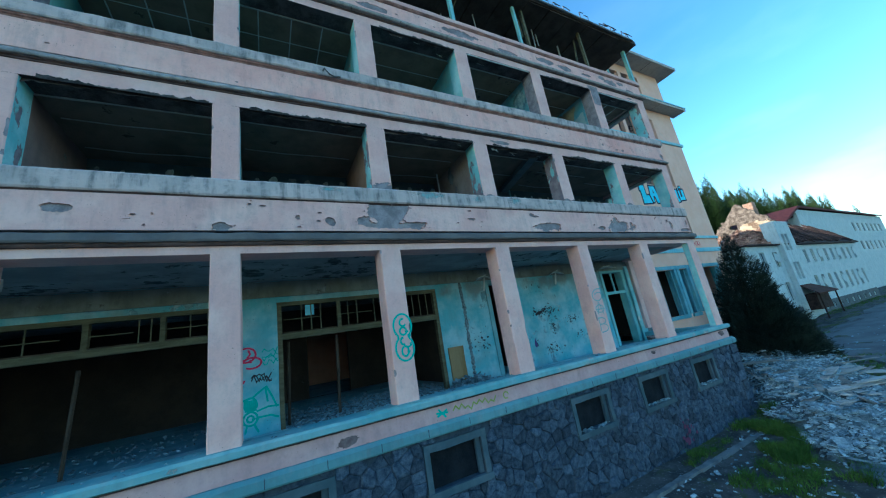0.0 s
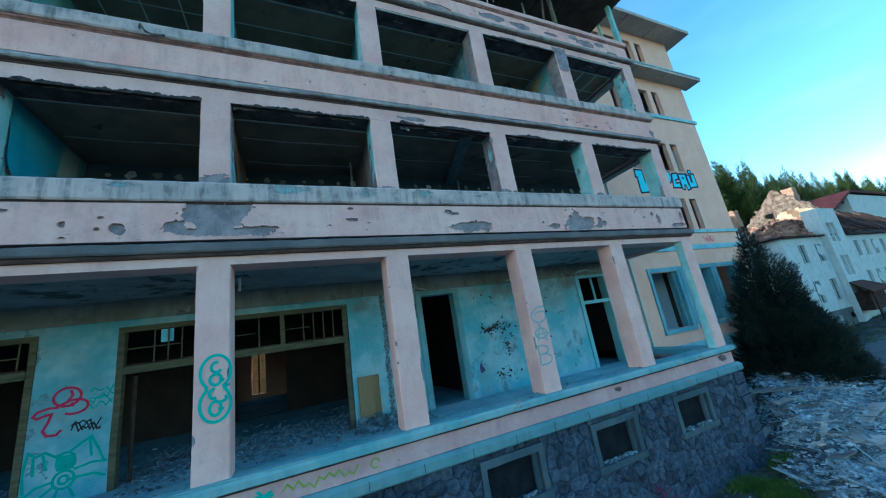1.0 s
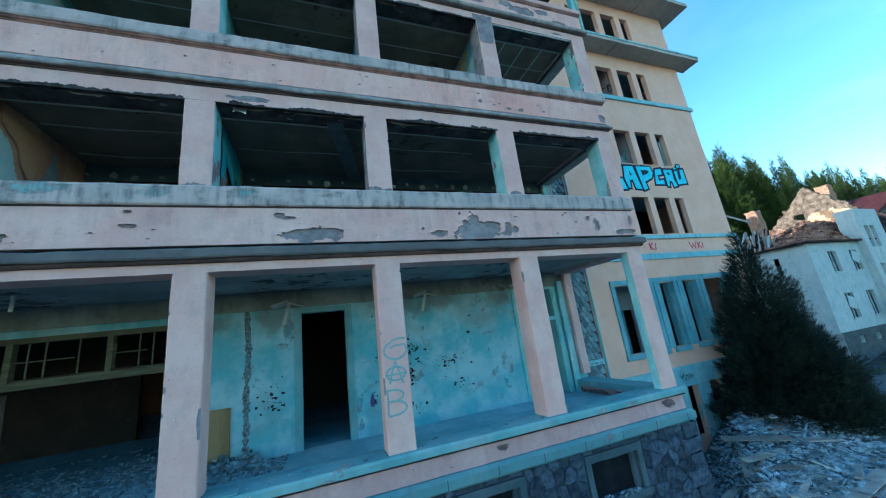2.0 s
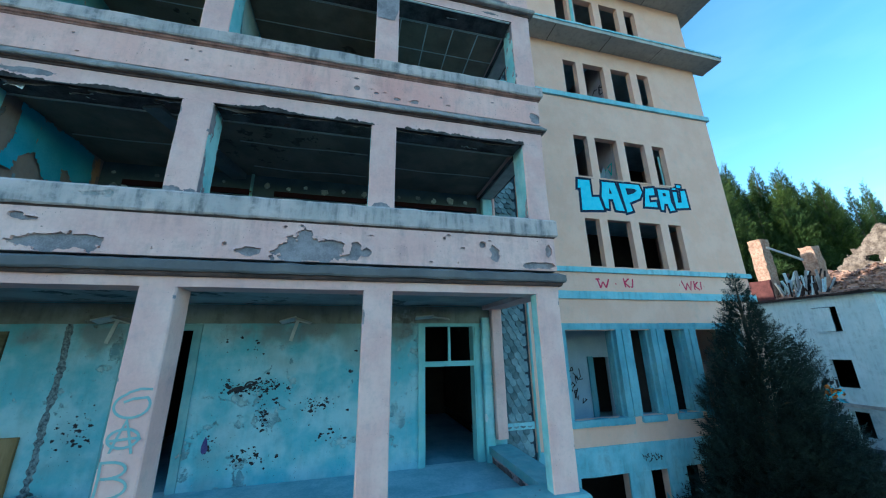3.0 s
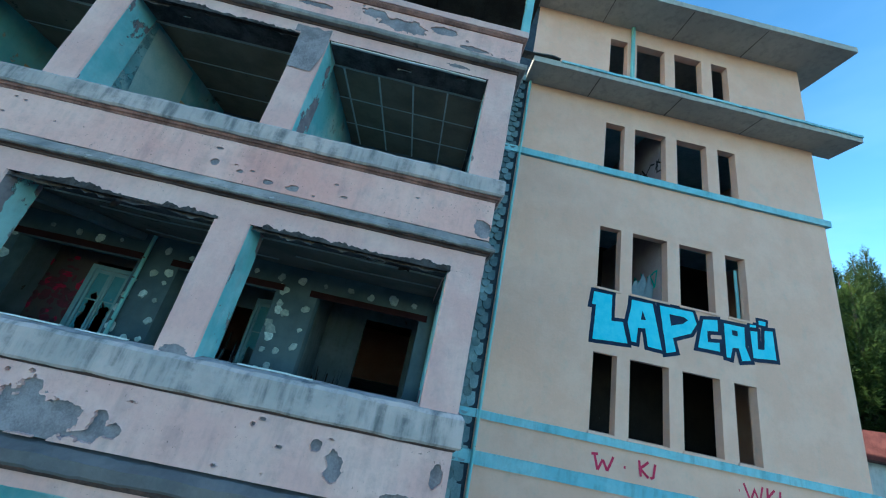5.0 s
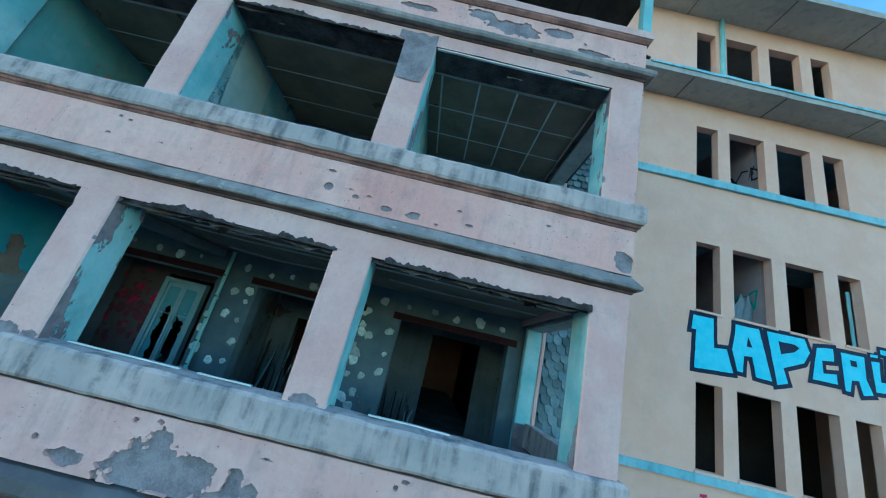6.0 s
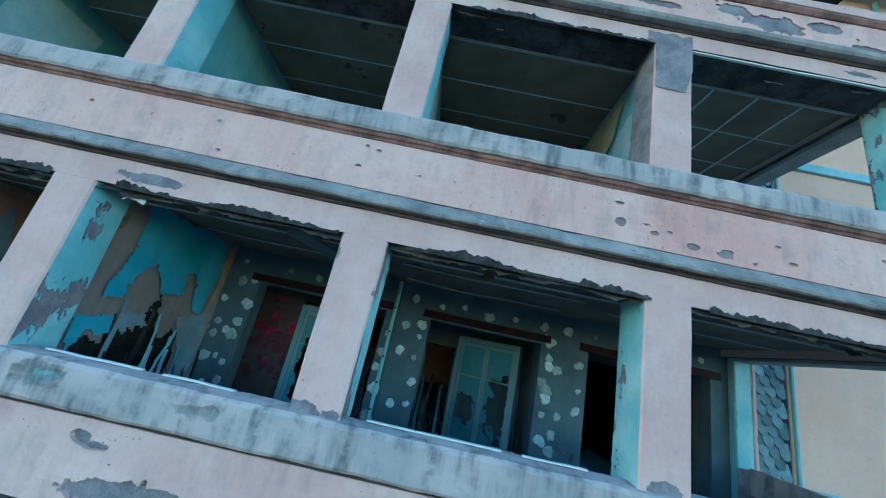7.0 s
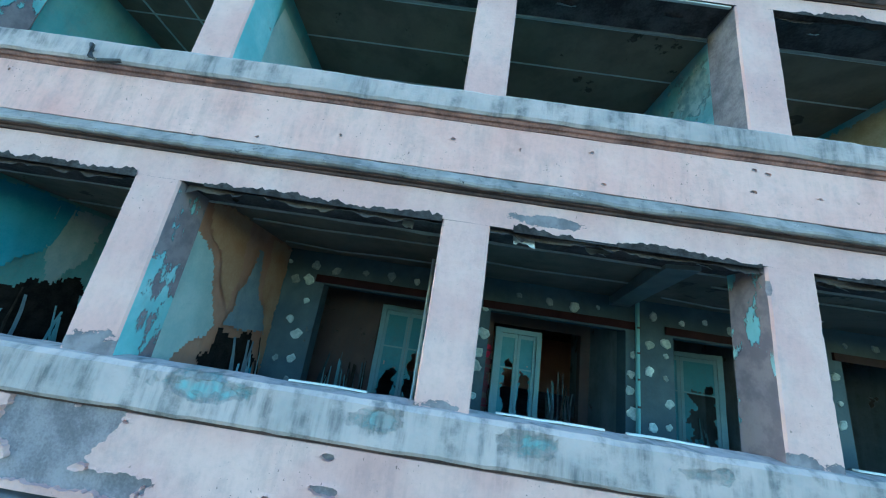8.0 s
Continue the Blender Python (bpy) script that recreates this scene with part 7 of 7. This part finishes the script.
def trunk_mesh(name, height, r0, limbs, radius, seed, material):
    bm = bmesh.new()
    r = random.Random(seed)
    for path, w in [([(0, 0, -0.3), (0.02, 0.01, height * 0.5), (0, 0, height * 0.96)], r0)] + [([(0, 0, z), (radius * 0.35 * math.cos(a) * (1 - z / height), radius * 0.35 * math.sin(a) * (1 - z / height), z + 0.2), (radius * 0.75 * math.cos(a) * (1 - z / height), radius * 0.75 * math.sin(a) * (1 - z / height), z + 0.35)], r0 * 0.25) for z, a in ((height * (0.08 + 0.8 * k / limbs), r.uniform(0, 6.3)) for k in range(limbs))]:
        pts = [Vector(p) for p in path]
        rings = []
        for i, p in enumerate(pts):
            d = (pts[min(i + 1, 2)] - pts[max(i - 1, 0)]).normalized()
            u = d.orthogonal().normalized()
            v = d.cross(u)
            s = w * (1, 0.62, 0.12)[i]
            rings.append([bm.verts.new(p + s * (math.cos(a) * u + math.sin(a) * v)) for a in np.linspace(0, 2 * math.pi, 7, endpoint=False)])
        for a, b in zip(rings, rings[1:]):
            for k in range(7):
                bm.faces.new([a[k - 1], a[k], b[k], b[k - 1]])
    return mesh_of(name, bm, material)


bark = grainy("dark_bark", (0.05, 0.04, 0.03), (0.10, 0.08, 0.06), 4, 25, 0.9, 0.8, (1, 1, 0.3))
needle_dark = grainy("dark_needles", (0.009, 0.018, 0.017), (0.027, 0.043, 0.036), 1.2, 12, 0.6, 0.1, vary="island")
needle_green = grainy("green_needles", (0.012, 0.032, 0.012), (0.05, 0.08, 0.018), 0.4, 4, 0.6, 0.1, vary="island")
yard_tree = thing("conifer", (21.5, 8.3, land(21.5, 8.3)), "dense dark conical conifer standing on the rubble", "tree")
h = 7.2
ob = new("trunk", trunk_mesh("trunk", h, 0.16, 22, 2.2, 1, bark))
ob.parent = yard_tree
ob = new("crown", conifer_mesh("crown", h, 2.85, 30000, 5, 0.32, needle_dark, leaders=((1.35, -0.3, 0.5, 5.9, 1.25), (-0.4, -1.1, 0.3, 4.2, 1.5), (1.15, -0.7, 0.2, 4.2, 1.6), (-0.7, 0.3, 0.3, 4.6, 1.1), (0.2, -1.5, 0.1, 2.9, 1.3), (-1.0, -0.8, 0.2, 3.2, 1.5), (0.5, 1.0, 0.2, 4.5, 1.4))))
ob.parent = yard_tree

wood = []
for k, (h, rad) in enumerate(((14.0, 3.4), (17.0, 3.6), (12.0, 3.6))):
    t = thing("forest_tree", (60 + 8 * k, 60, 0), "dark green spruce of the wood behind the houses", "tree", "spruces of the wood")
    ob = new("trunk", trunk_mesh("trunk", h, 0.25, 14, rad, k, bark))
    ob.parent = t
    ob = new("crown", conifer_mesh("crown", h, rad * 1.15, 5200, 40 + k, 0.85, needle_green, low=0.08, taper=0.95))
    ob.parent = t
    wood.append(t)
r5 = random.Random(77)
spots = []
while len(spots) < 150:
    x = r5.uniform(40, 210)
    y = r5.uniform(28.6, 44) if x < 79 else r5.uniform(34, 50)
    if any((x - a) ** 2 + (y - b) ** 2 < 8 for a, b in spots):
        continue
    spots.append((x, y))
for k, (x, y) in enumerate(spots):
    g = land(x, y)
    s = (25.5 + 0.74 * (y - 30) + r5.uniform(-9.0, 2.5) - g) / (14.0, 17.0, 12.0)[k % 3]
    at = Matrix.Translation((x, y, g)) @ Matrix.Rotation(r5.uniform(0, 6.3), 4, "Z")
    w = min(1.1 * s, 0.75 + 0.3 * s)
    if k < 3:
        wood[k].matrix_basis = at
    else:
        t = copy_thing(wood[k % 3], at)
        t.scale = (w, w, s)

# ---- the ruined house ----
HX0, HX1, HY, HZ0, HZ1 = 42.5, 78.0, 15.2, -1.4, 8.25
white_wall = peeling("stained_white_render", (0.43, 0.53, 0.55), (0.50, 0.58, 0.59), (0.30, 0.30, 0.30), (0.42, 0.40, 0.37), 0.12, (), 0.70, 0.3)
tile_mat = grainy("broken_roof_tiles", (0.20, 0.10, 0.07), (0.38, 0.24, 0.18), 1.5, 9, 0.9, 0.9, vary="island")
burnt = grainy("burnt_timber", (0.016, 0.012, 0.012), (0.05, 0.034, 0.03), 2, 12, 0.85, 0.6)
scorched = grainy("scorched_plank", (0.06, 0.035, 0.032), (0.12, 0.075, 0.065), 2, 12, 0.85, 0.6)
grey_plank = grainy("ashen_plank", (0.20, 0.20, 0.20), (0.34, 0.33, 0.32), 2, 12, 0.85, 0.6)
house_pane = grainy("dull_blue_pane", (0.012, 0.03, 0.04), (0.03, 0.06, 0.075), 1, 6, 0.6, 0.05)
house = thing("ruined_house", (60, HY, 1.7), "long white two-storey house with a collapsed burnt roof", "house")
TX0, TX1 = 50.1, 54.0
fw = [(45.0 + 3.2 * k, 46.2 + 3.2 * k, z0, z1) for k in range(2) for z0, z1 in ((2.3, 4.2), (5.9, 7.55))]
fw += [(56.8 + 2.28 * k, 57.9 + 2.28 * k, z0, z1) for k in range(9) for z0, z1 in ((2.35, 4.45), (6.05, 7.65))]
bw = [(44.5 + 2.4 * k, 45.3 + 2.4 * k, 0.55, 1.05) for k in range(14)]
part("front_wall", holed("y", HY, HY + 0.4, HX0, HX1, HZ0, HZ1, fw + bw), white_wall, house)
ew = [(17.15, 18.5, 5.9, 7.55), (17.2, 18.42, 2.35, 4.1), (17.15, 18.1, -0.55, 0.97)]
part("end_wall", holed("x", HX0, HX0 + 0.4, HY + 0.4, 26, -2.2, HZ1, ew), white_wall, house)
part("rear_wall", a_box(HX0, HX1, 26, 26.4, HZ0, HZ1), white_wall, house)
part("far_wall", a_box(HX1 - 0.4, HX1, HY + 0.4, 26, HZ0, HZ1), white_wall, house)
part("eave", rough_box((HX0 - 0.3, HX1 + 0.3, HY - 0.35, HY + 0.2, HZ1, HZ1 + 0.14), 1.0, 0.02), burnt, house)
part("eave", rough_box((HX0 - 0.35, HX0 + 0.2, HY + 0.2, 26, HZ1, HZ1 + 0.14), 1.0, 0.02), burnt, house)
part("floor_plate", a_box(HX0 + 0.4, HX1 - 0.4, HY + 0.4, 26, 4.4, 4.6), burnt, house)
tower = part("stair_tower", holed("y", HY - 0.5, HY - 0.1, TX0, TX1, HZ0, 11.0, [(50.8, 51.55, 7.6, 9.5), (51.75, 52.5, 7.6, 9.5), (50.8, 51.55, 4.3, 6.2), (51.75, 52.5, 4.3, 6.2)]), white_wall, house)
part("side", a_box(TX0, TX0 + 0.3, HY - 0.1, HY + 0.7, HZ0, 11.0), white_wall, tower)
part("side", a_box(TX1 - 0.3, TX1, HY - 0.1, HY + 0.7, HZ0, 11.0), white_wall, tower)
part("roof", a_box(TX0 + 0.3, TX1 - 0.3, HY - 0.1, HY + 0.7, 10.8, 10.95), burnt, tower)
for k, (a, b, c, d) in enumerate(fw + ew):
    ax = k < len(fw)
    w0 = (a - 0.1, b + 0.1, HY - 0.06, HY + 0.02, c - 0.1, c) if ax else (HX0 - 0.06, HX0 + 0.02, a - 0.1, b + 0.1, c - 0.1, c)
    win = part("window", a_box(*w0), white_wall, house)
    m = (a + b) / 2
    if not ax:
        part("jamb", a_box(HX0 - 0.03, HX0 + 0.3, b - 0.09, b, c, d), white_wall, win)
        if k == len(fw):
            part("hanging_sash", rough_box((HX0 - 0.12, HX0 - 0.05, a + 0.28, b + 0.02, c + 0.02, d - 0.05), 0.5, 0.01), white_wall, win, "white sash hanging in the opening")
        continue
    part("bar", a_box(m - 0.05, m + 0.05, HY + 0.1, HY + 0.16, c, d), white_wall, win)
    part("pane", a_box(a, b, HY + 0.2, HY + 0.23, c, d), house_pane, win)
    if k % 3 == 0:
        bm = a_box(-0.5, 0.5, -0.03, 0.0, -0.45, 0.45)
        bm.transform(Matrix.Translation((m - 0.15, HY - 0.06, (c + d) / 2 + 0.2)) @ Matrix.Rotation(radians(r5.uniform(-28, 28)), 4, "Y"))
        part("hanging_sash", bm, white_wall, win, "white sash hanging askew")
part("base_ledge", rough_box((HX0 - 0.14, HX0, HY - 0.1, 26, 1.2, 1.4), 0.6, 0.01), grey_plank, house, "stone ledge over the base storey")
part("base_storey", holed("x", HX0 - 0.07, HX0 - 0.003, HY - 0.06, 26, -2.2, 1.2, ew[2:]), grainy("grey_base_stone", (0.20, 0.25, 0.27), (0.33, 0.37, 0.38), 1.5, 9), house, "grey stone base storey")
# collapsed roof
def roof_heap(x, y):
    """The top of the collapsed roof between the end wall and the ragged gable."""
    edge = min(1.0, (x - HX0 - 0.1) / 1.2, (y - HY) / 1.6, (25.0 - y) / 1.5)
    rise = 0.6 + 2.6 * max(0.0, (x - 45.5) / 8.5) + 0.9 * max(0.0, 1 - abs(y - 17.2) / 1.6) * max(0.0, 1 - abs(x - 44.0) / 4.0)
    return HZ1 + 0.1 + max(0.0, edge) * rise * (0.8 + 0.5 * noise.noise((x * 0.4, y * 0.4, 3))) + 0.25 * noise.noise((x * 1.1, y * 1.1, 3)) + 0.12 * noise.noise((x * 3.1, y * 3.1, 3))


bm = bmesh.new()
ux, uy = np.arange(HX0 + 0.1, 55.0, 0.25), np.arange(HY + 0.05, 25.0, 0.25)
g = [[bm.verts.new((x, y, max(HZ1 + 0.02, roof_heap(x, y)))) for y in uy] for x in ux]
for i in range(len(ux) - 1):
    for j in range(len(uy) - 1):
        bm.faces.new([g[i][j], g[i + 1][j], g[i + 1][j + 1], g[i][j + 1]])
part("fallen_roof", bm, tile_mat, house, "heap of collapsed red-brown tiles")


def ragged_wall(x0, x1, poly, holes, seed, cell=0.09, fray=0.22):
    """A thick broken masonry wall across the house, with an uneven outline of (y, z) points."""
    ys, zs = [p[0] for p in poly], [p[1] for p in poly]
    nu, nv = int((max(ys) - min(ys)) / cell), int((max(zs) - min(zs)) / cell)
    keep = set()
    for i in range(nu):
        for j in range(nv):
            u, v = min(ys) + (i + 0.5) * cell, min(zs) + (j + 0.5) * cell
            q = u + fray * (noise.noise((u * 1.3, v * 1.3, seed)) + 0.6 * noise.noise((u * 4, v * 4, seed)))
            w = v + fray * (noise.noise((u * 1.3, v * 1.3, seed + 5)) + 0.6 * noise.noise((u * 4, v * 4, seed + 5)))
            if inside(poly, q, w) and not any(inside(h, q, w) for h in holes):
                keep.add((i, j))
    bm, index = bmesh.new(), {}

    def corner(i, j, s):
        if (i, j, s) not in index:
            u, v = min(ys) + i * cell, min(zs) + j * cell
            d = noise.noise_vector((u * 2.7, v * 2.7, seed)) * 0.06
            index[i, j, s] = bm.verts.new(((x0, x1)[s] + 0.12 * noise.noise((u * 1.9, v * 1.9, seed + s)), u + d.x, v + d.y))
        return index[i, j, s]

    for i, j in keep:
        for s in (0, 1):
            bm.faces.new([corner(i, j, s), corner(i + 1, j, s), corner(i + 1, j + 1, s), corner(i, j + 1, s)])
        for di, dj, a, b in ((-1, 0, (i, j), (i, j + 1)), (1, 0, (i + 1, j), (i + 1, j + 1)), (0, -1, (i, j), (i + 1, j)), (0, 1, (i, j + 1), (i + 1, j + 1))):
            if (i + di, j + dj) not in keep:
                bm.faces.new([corner(*a, 0), corner(*b, 0), corner(*b, 1), corner(*a, 1)])
    return bm


masonry = grainy("pale_rubble_masonry", (0.075, 0.055, 0.045), (0.24, 0.19, 0.155), 2.2, 9, 0.95, 1.0)
cream = peeling("cream_plaster", (0.40, 0.29, 0.20), (0.50, 0.38, 0.27), (0.16, 0.10, 0.07), (0.22, 0.15, 0.10), 0.42, (), 0.66, size=0.7)
GABLE = [(15.3, 8.3), (15.5, 11.4), (16.2, 12.2), (17.0, 13.0), (17.9, 14.0), (18.6, 15.0), (19.1, 14.8), (19.8, 14.2), (20.4, 13.4), (21.3, 12.8), (22.3, 11.6), (23.4, 10.4), (24.2, 8.3)]
part("ragged_gable", ragged_wall(54.5, 54.95, GABLE, [[(19.3, 11.7), (20.3, 11.9), (20.2, 12.5), (19.4, 12.3)]], 7), masonry, house, "ragged pale masonry gable standing in the fallen roof")
part("gable_plaster", ragged_wall(54.3, 54.46, [(15.6, 8.4), (15.7, 11.3), (16.6, 12.0), (17.8, 12.2), (18.9, 12.1), (19.3, 11.2), (19.0, 10.2), (19.3, 8.4)], [], 9, 0.09, 0.3), cream, house, "patch of cream plaster still on the gable")
bm = bmesh.new()
v = [bm.verts.new(p) for p in ((56.0, HY - 0.35, HZ1 + 0.15), (HX1 + 0.3, HY - 0.35, HZ1 + 0.15), (74.5, HY + 3.4, 11.9), (56.0, HY + 3.4, 11.9), (74.5, 26, 11.6), (56.0, 26, 11.6), (HX1, 26, HZ1 + 0.15))]
for f in ((0, 1, 2, 3), (3, 2, 4, 5), (1, 6, 4, 2)):
    bm.faces.new([v[k] for k in f])
part("burnt_roof", bm, burnt, house, "burnt roof slope of broken planks")
for k in range(120):
    x = 56.3 + k * 0.17 + r5.uniform(-0.1, 0.1)
    t0, t1 = r5.uniform(0.0, 0.35), r5.uniform(0.55, 1.06)
    dx = r5.gauss(0, 0.25)
    part("rafter", tube([(x, HY - 0.4 + 3.8 * t0, HZ1 + 0.2 + 3.6 * t0 + r5.uniform(0, 0.1)), (min(x, 74.8 + 3 * (1 - t1)) + dx, HY - 0.4 + 3.8 * t1, HZ1 + 0.2 + 3.6 * t1 + r5.uniform(0.0, 0.3))], r5.uniform(0.05, 0.11), 5), r5.choice((burnt, burnt, scorched, burnt, scorched)), house)
# unseen plate, added to keep sky light out of the rooms below
part("light_stop_plate", a_box(HX0 + 0.4, HX1 - 0.4, HY + 0.4, 26, HZ1 - 0.2, HZ1 - 0.05), burnt, house)
part("base_course", holed("y", HY - 0.06, HY - 0.003, HX0, HX1, -1.2, 1.48, bw), grainy("dark_base_course", (0.06, 0.08, 0.09), (0.11, 0.13, 0.14), 2, 15), house, "dark stone base course")
for k in range(70):
    y = r5.uniform(17.6, 20.6)
    h = r5.uniform(0.6, 2.2)
    part("rafter", tube([(HX0 + r5.uniform(0.2, 1.4), y, HZ1 + 0.05), (HX0 + r5.uniform(0.2, 2.2), y + r5.gauss(0, 0.22) * h, HZ1 + h)], r5.uniform(0.04, 0.11), 5), r5.choice((burnt, burnt, white_wall, grey_plank)), house)
part("gable_slab", rough_box((HX0 + 0.1, HX0 + 0.3, 20.5, 25.6, HZ1 + 0.12, HZ1 + 1.75), 0.5, 0.03), grainy("dark_red_gable", (0.07, 0.025, 0.025), (0.12, 0.045, 0.04), 2, 14), house, "dark red gable slab")
brick = grainy("pale_brick_chimney", (0.24, 0.13, 0.09), (0.40, 0.26, 0.19), 5, 14, 0.9, 0.6)
for x, y, z1, w in ((43.3, 21.0, 13.4, 0.45), (47.5, 20.1, 12.8, 0.45), (58.0, 18.6, 15.2, 0.5)):
    part("chimney", rough_box((x - w, x + w, y - w, y + w, HZ1, z1), 0.35, 0.05, x), brick, house, "sunlit brick chimney stump")
chunks("fallen_tiles", "broken tiles and bricks on the collapsed roof", [(42.8, 54.2, 15.4, 24.0, roof_heap)], 2400, 0.16, tile_mat, 61)
part("beam", tube([(43.0, 20.3, 12.6), (43.2, 18.4, 11.1)], 0.10, 6), grey_plank, house)
bm = bmesh.new()
v = [bm.verts.new(p) for p in ((50.4, HY - 0.05, 4.0), (52.6, HY - 0.05, 4.0), (49.3, HY - 1.9, 2.65), (55.0, HY - 1.9, 2.65), (49.3, HY - 1.9, 2.53), (55.0, HY - 1.9, 2.53), (50.4, HY - 0.05, 3.85), (52.6, HY - 0.05, 3.85))]
for f in ((0, 2, 3, 1), (2, 4, 5, 3), (4, 6, 7, 5), (0, 6, 4, 2), (1, 3, 5, 7)):
    bm.faces.new([v[k] for k in f])
part("porch_roof", bm, grainy("dark_brown_porch_roof", (0.035, 0.016, 0.014), (0.07, 0.035, 0.03), 2, 14), house, "small sagging dark brown porch roof")
for x in (49.8, 54.6):
    part("porch_post", tube([(x, HY - 1.7, 0.0), (x + 0.1, HY - 1.7, 2.54)], 0.07, 6), burnt, house)
# dark box that stands in for the shade beneath the porch roof
part("porch_dark", a_box(50.2, 53.6, HY - 1.4, HY - 0.07, 1.0, 2.65), burnt, house)
lines = []
for k in range(18):
    y, z = r5.uniform(18.0, 20.2), r5.uniform(1.5, 2.6)
    lines.append([(y + r5.uniform(-0.3, 0.3), z + r5.uniform(-0.3, 0.3)) for _ in range(4)])
scribble("blue, orange and black graffiti on a white house wall", (HX0, 19.1, 2.0), lines, 0.2, (aqua_paint, grainy("orange_spray_paint", (0.7, 0.2, 0.03), (0.8, 0.3, 0.06), 4, 40, 0.6, 0.1), black_paint), HX0 - 0.015, axis="x")

# ---- the pale house beyond ----
GX0, GX1, GY0, GY1 = 80.0, 138.0, 21.0, 31.0
far_house = thing("far_house", (130, GY0, 2), "long white house with a dark red hipped roof behind the ruin", "house")
gh = [(112 + 3.4 * k, 113.6 + 3.4 * k, z, z + 1.9) for k in range(7) for z in (8.2, 12.4)]
part("wall", holed("y", GY0, GY0 + 0.5, GX0 + 3, GX1, 0, 16.3, gh, 8), white_wall, far_house)
part("side_wall", a_box(GX0 + 3, GX0 + 3.5, GY0 + 0.5, GY1, 0, 15.0), white_wall, far_house)
bm = bmesh.new()
v = [bm.verts.new(p) for p in ((GX0 - 6, GY0 - 0.4, 13.2), (GX0 - 6, GY1, 13.2), (GX0 + 4, GY0 - 0.4, 16.9), (GX0 + 4, GY1, 17.4), (GX1, GY0 - 0.4, 16.6), (GX1, GY1, 17.4), (GX0 - 6, GY0 - 0.4, 12.9), (GX0 + 4, GY0 - 0.4, 16.5), (GX1, GY0 - 0.4, 16.2))]
for f in ((0, 2, 3, 1), (2, 4, 5, 3), (6, 7, 2, 0), (7, 8, 4, 2)):
    bm.faces.new([v[k] for k in f])
part("roof", bm, grainy("dark_red_roof", (0.05, 0.014, 0.017), (0.09, 0.03, 0.03), 1, 8), far_house)
for k, (a, b, c, d) in enumerate(gh):
    part("window", a_box(a, b, GY0 + 0.2, GY0 + 0.25, c, d), grainy("dark_far_pane", (0.06, 0.08, 0.09), (0.10, 0.12, 0.13), 1, 5, 0.2) if k == 0 else bpy.data.materials["dark_far_pane"], far_house)
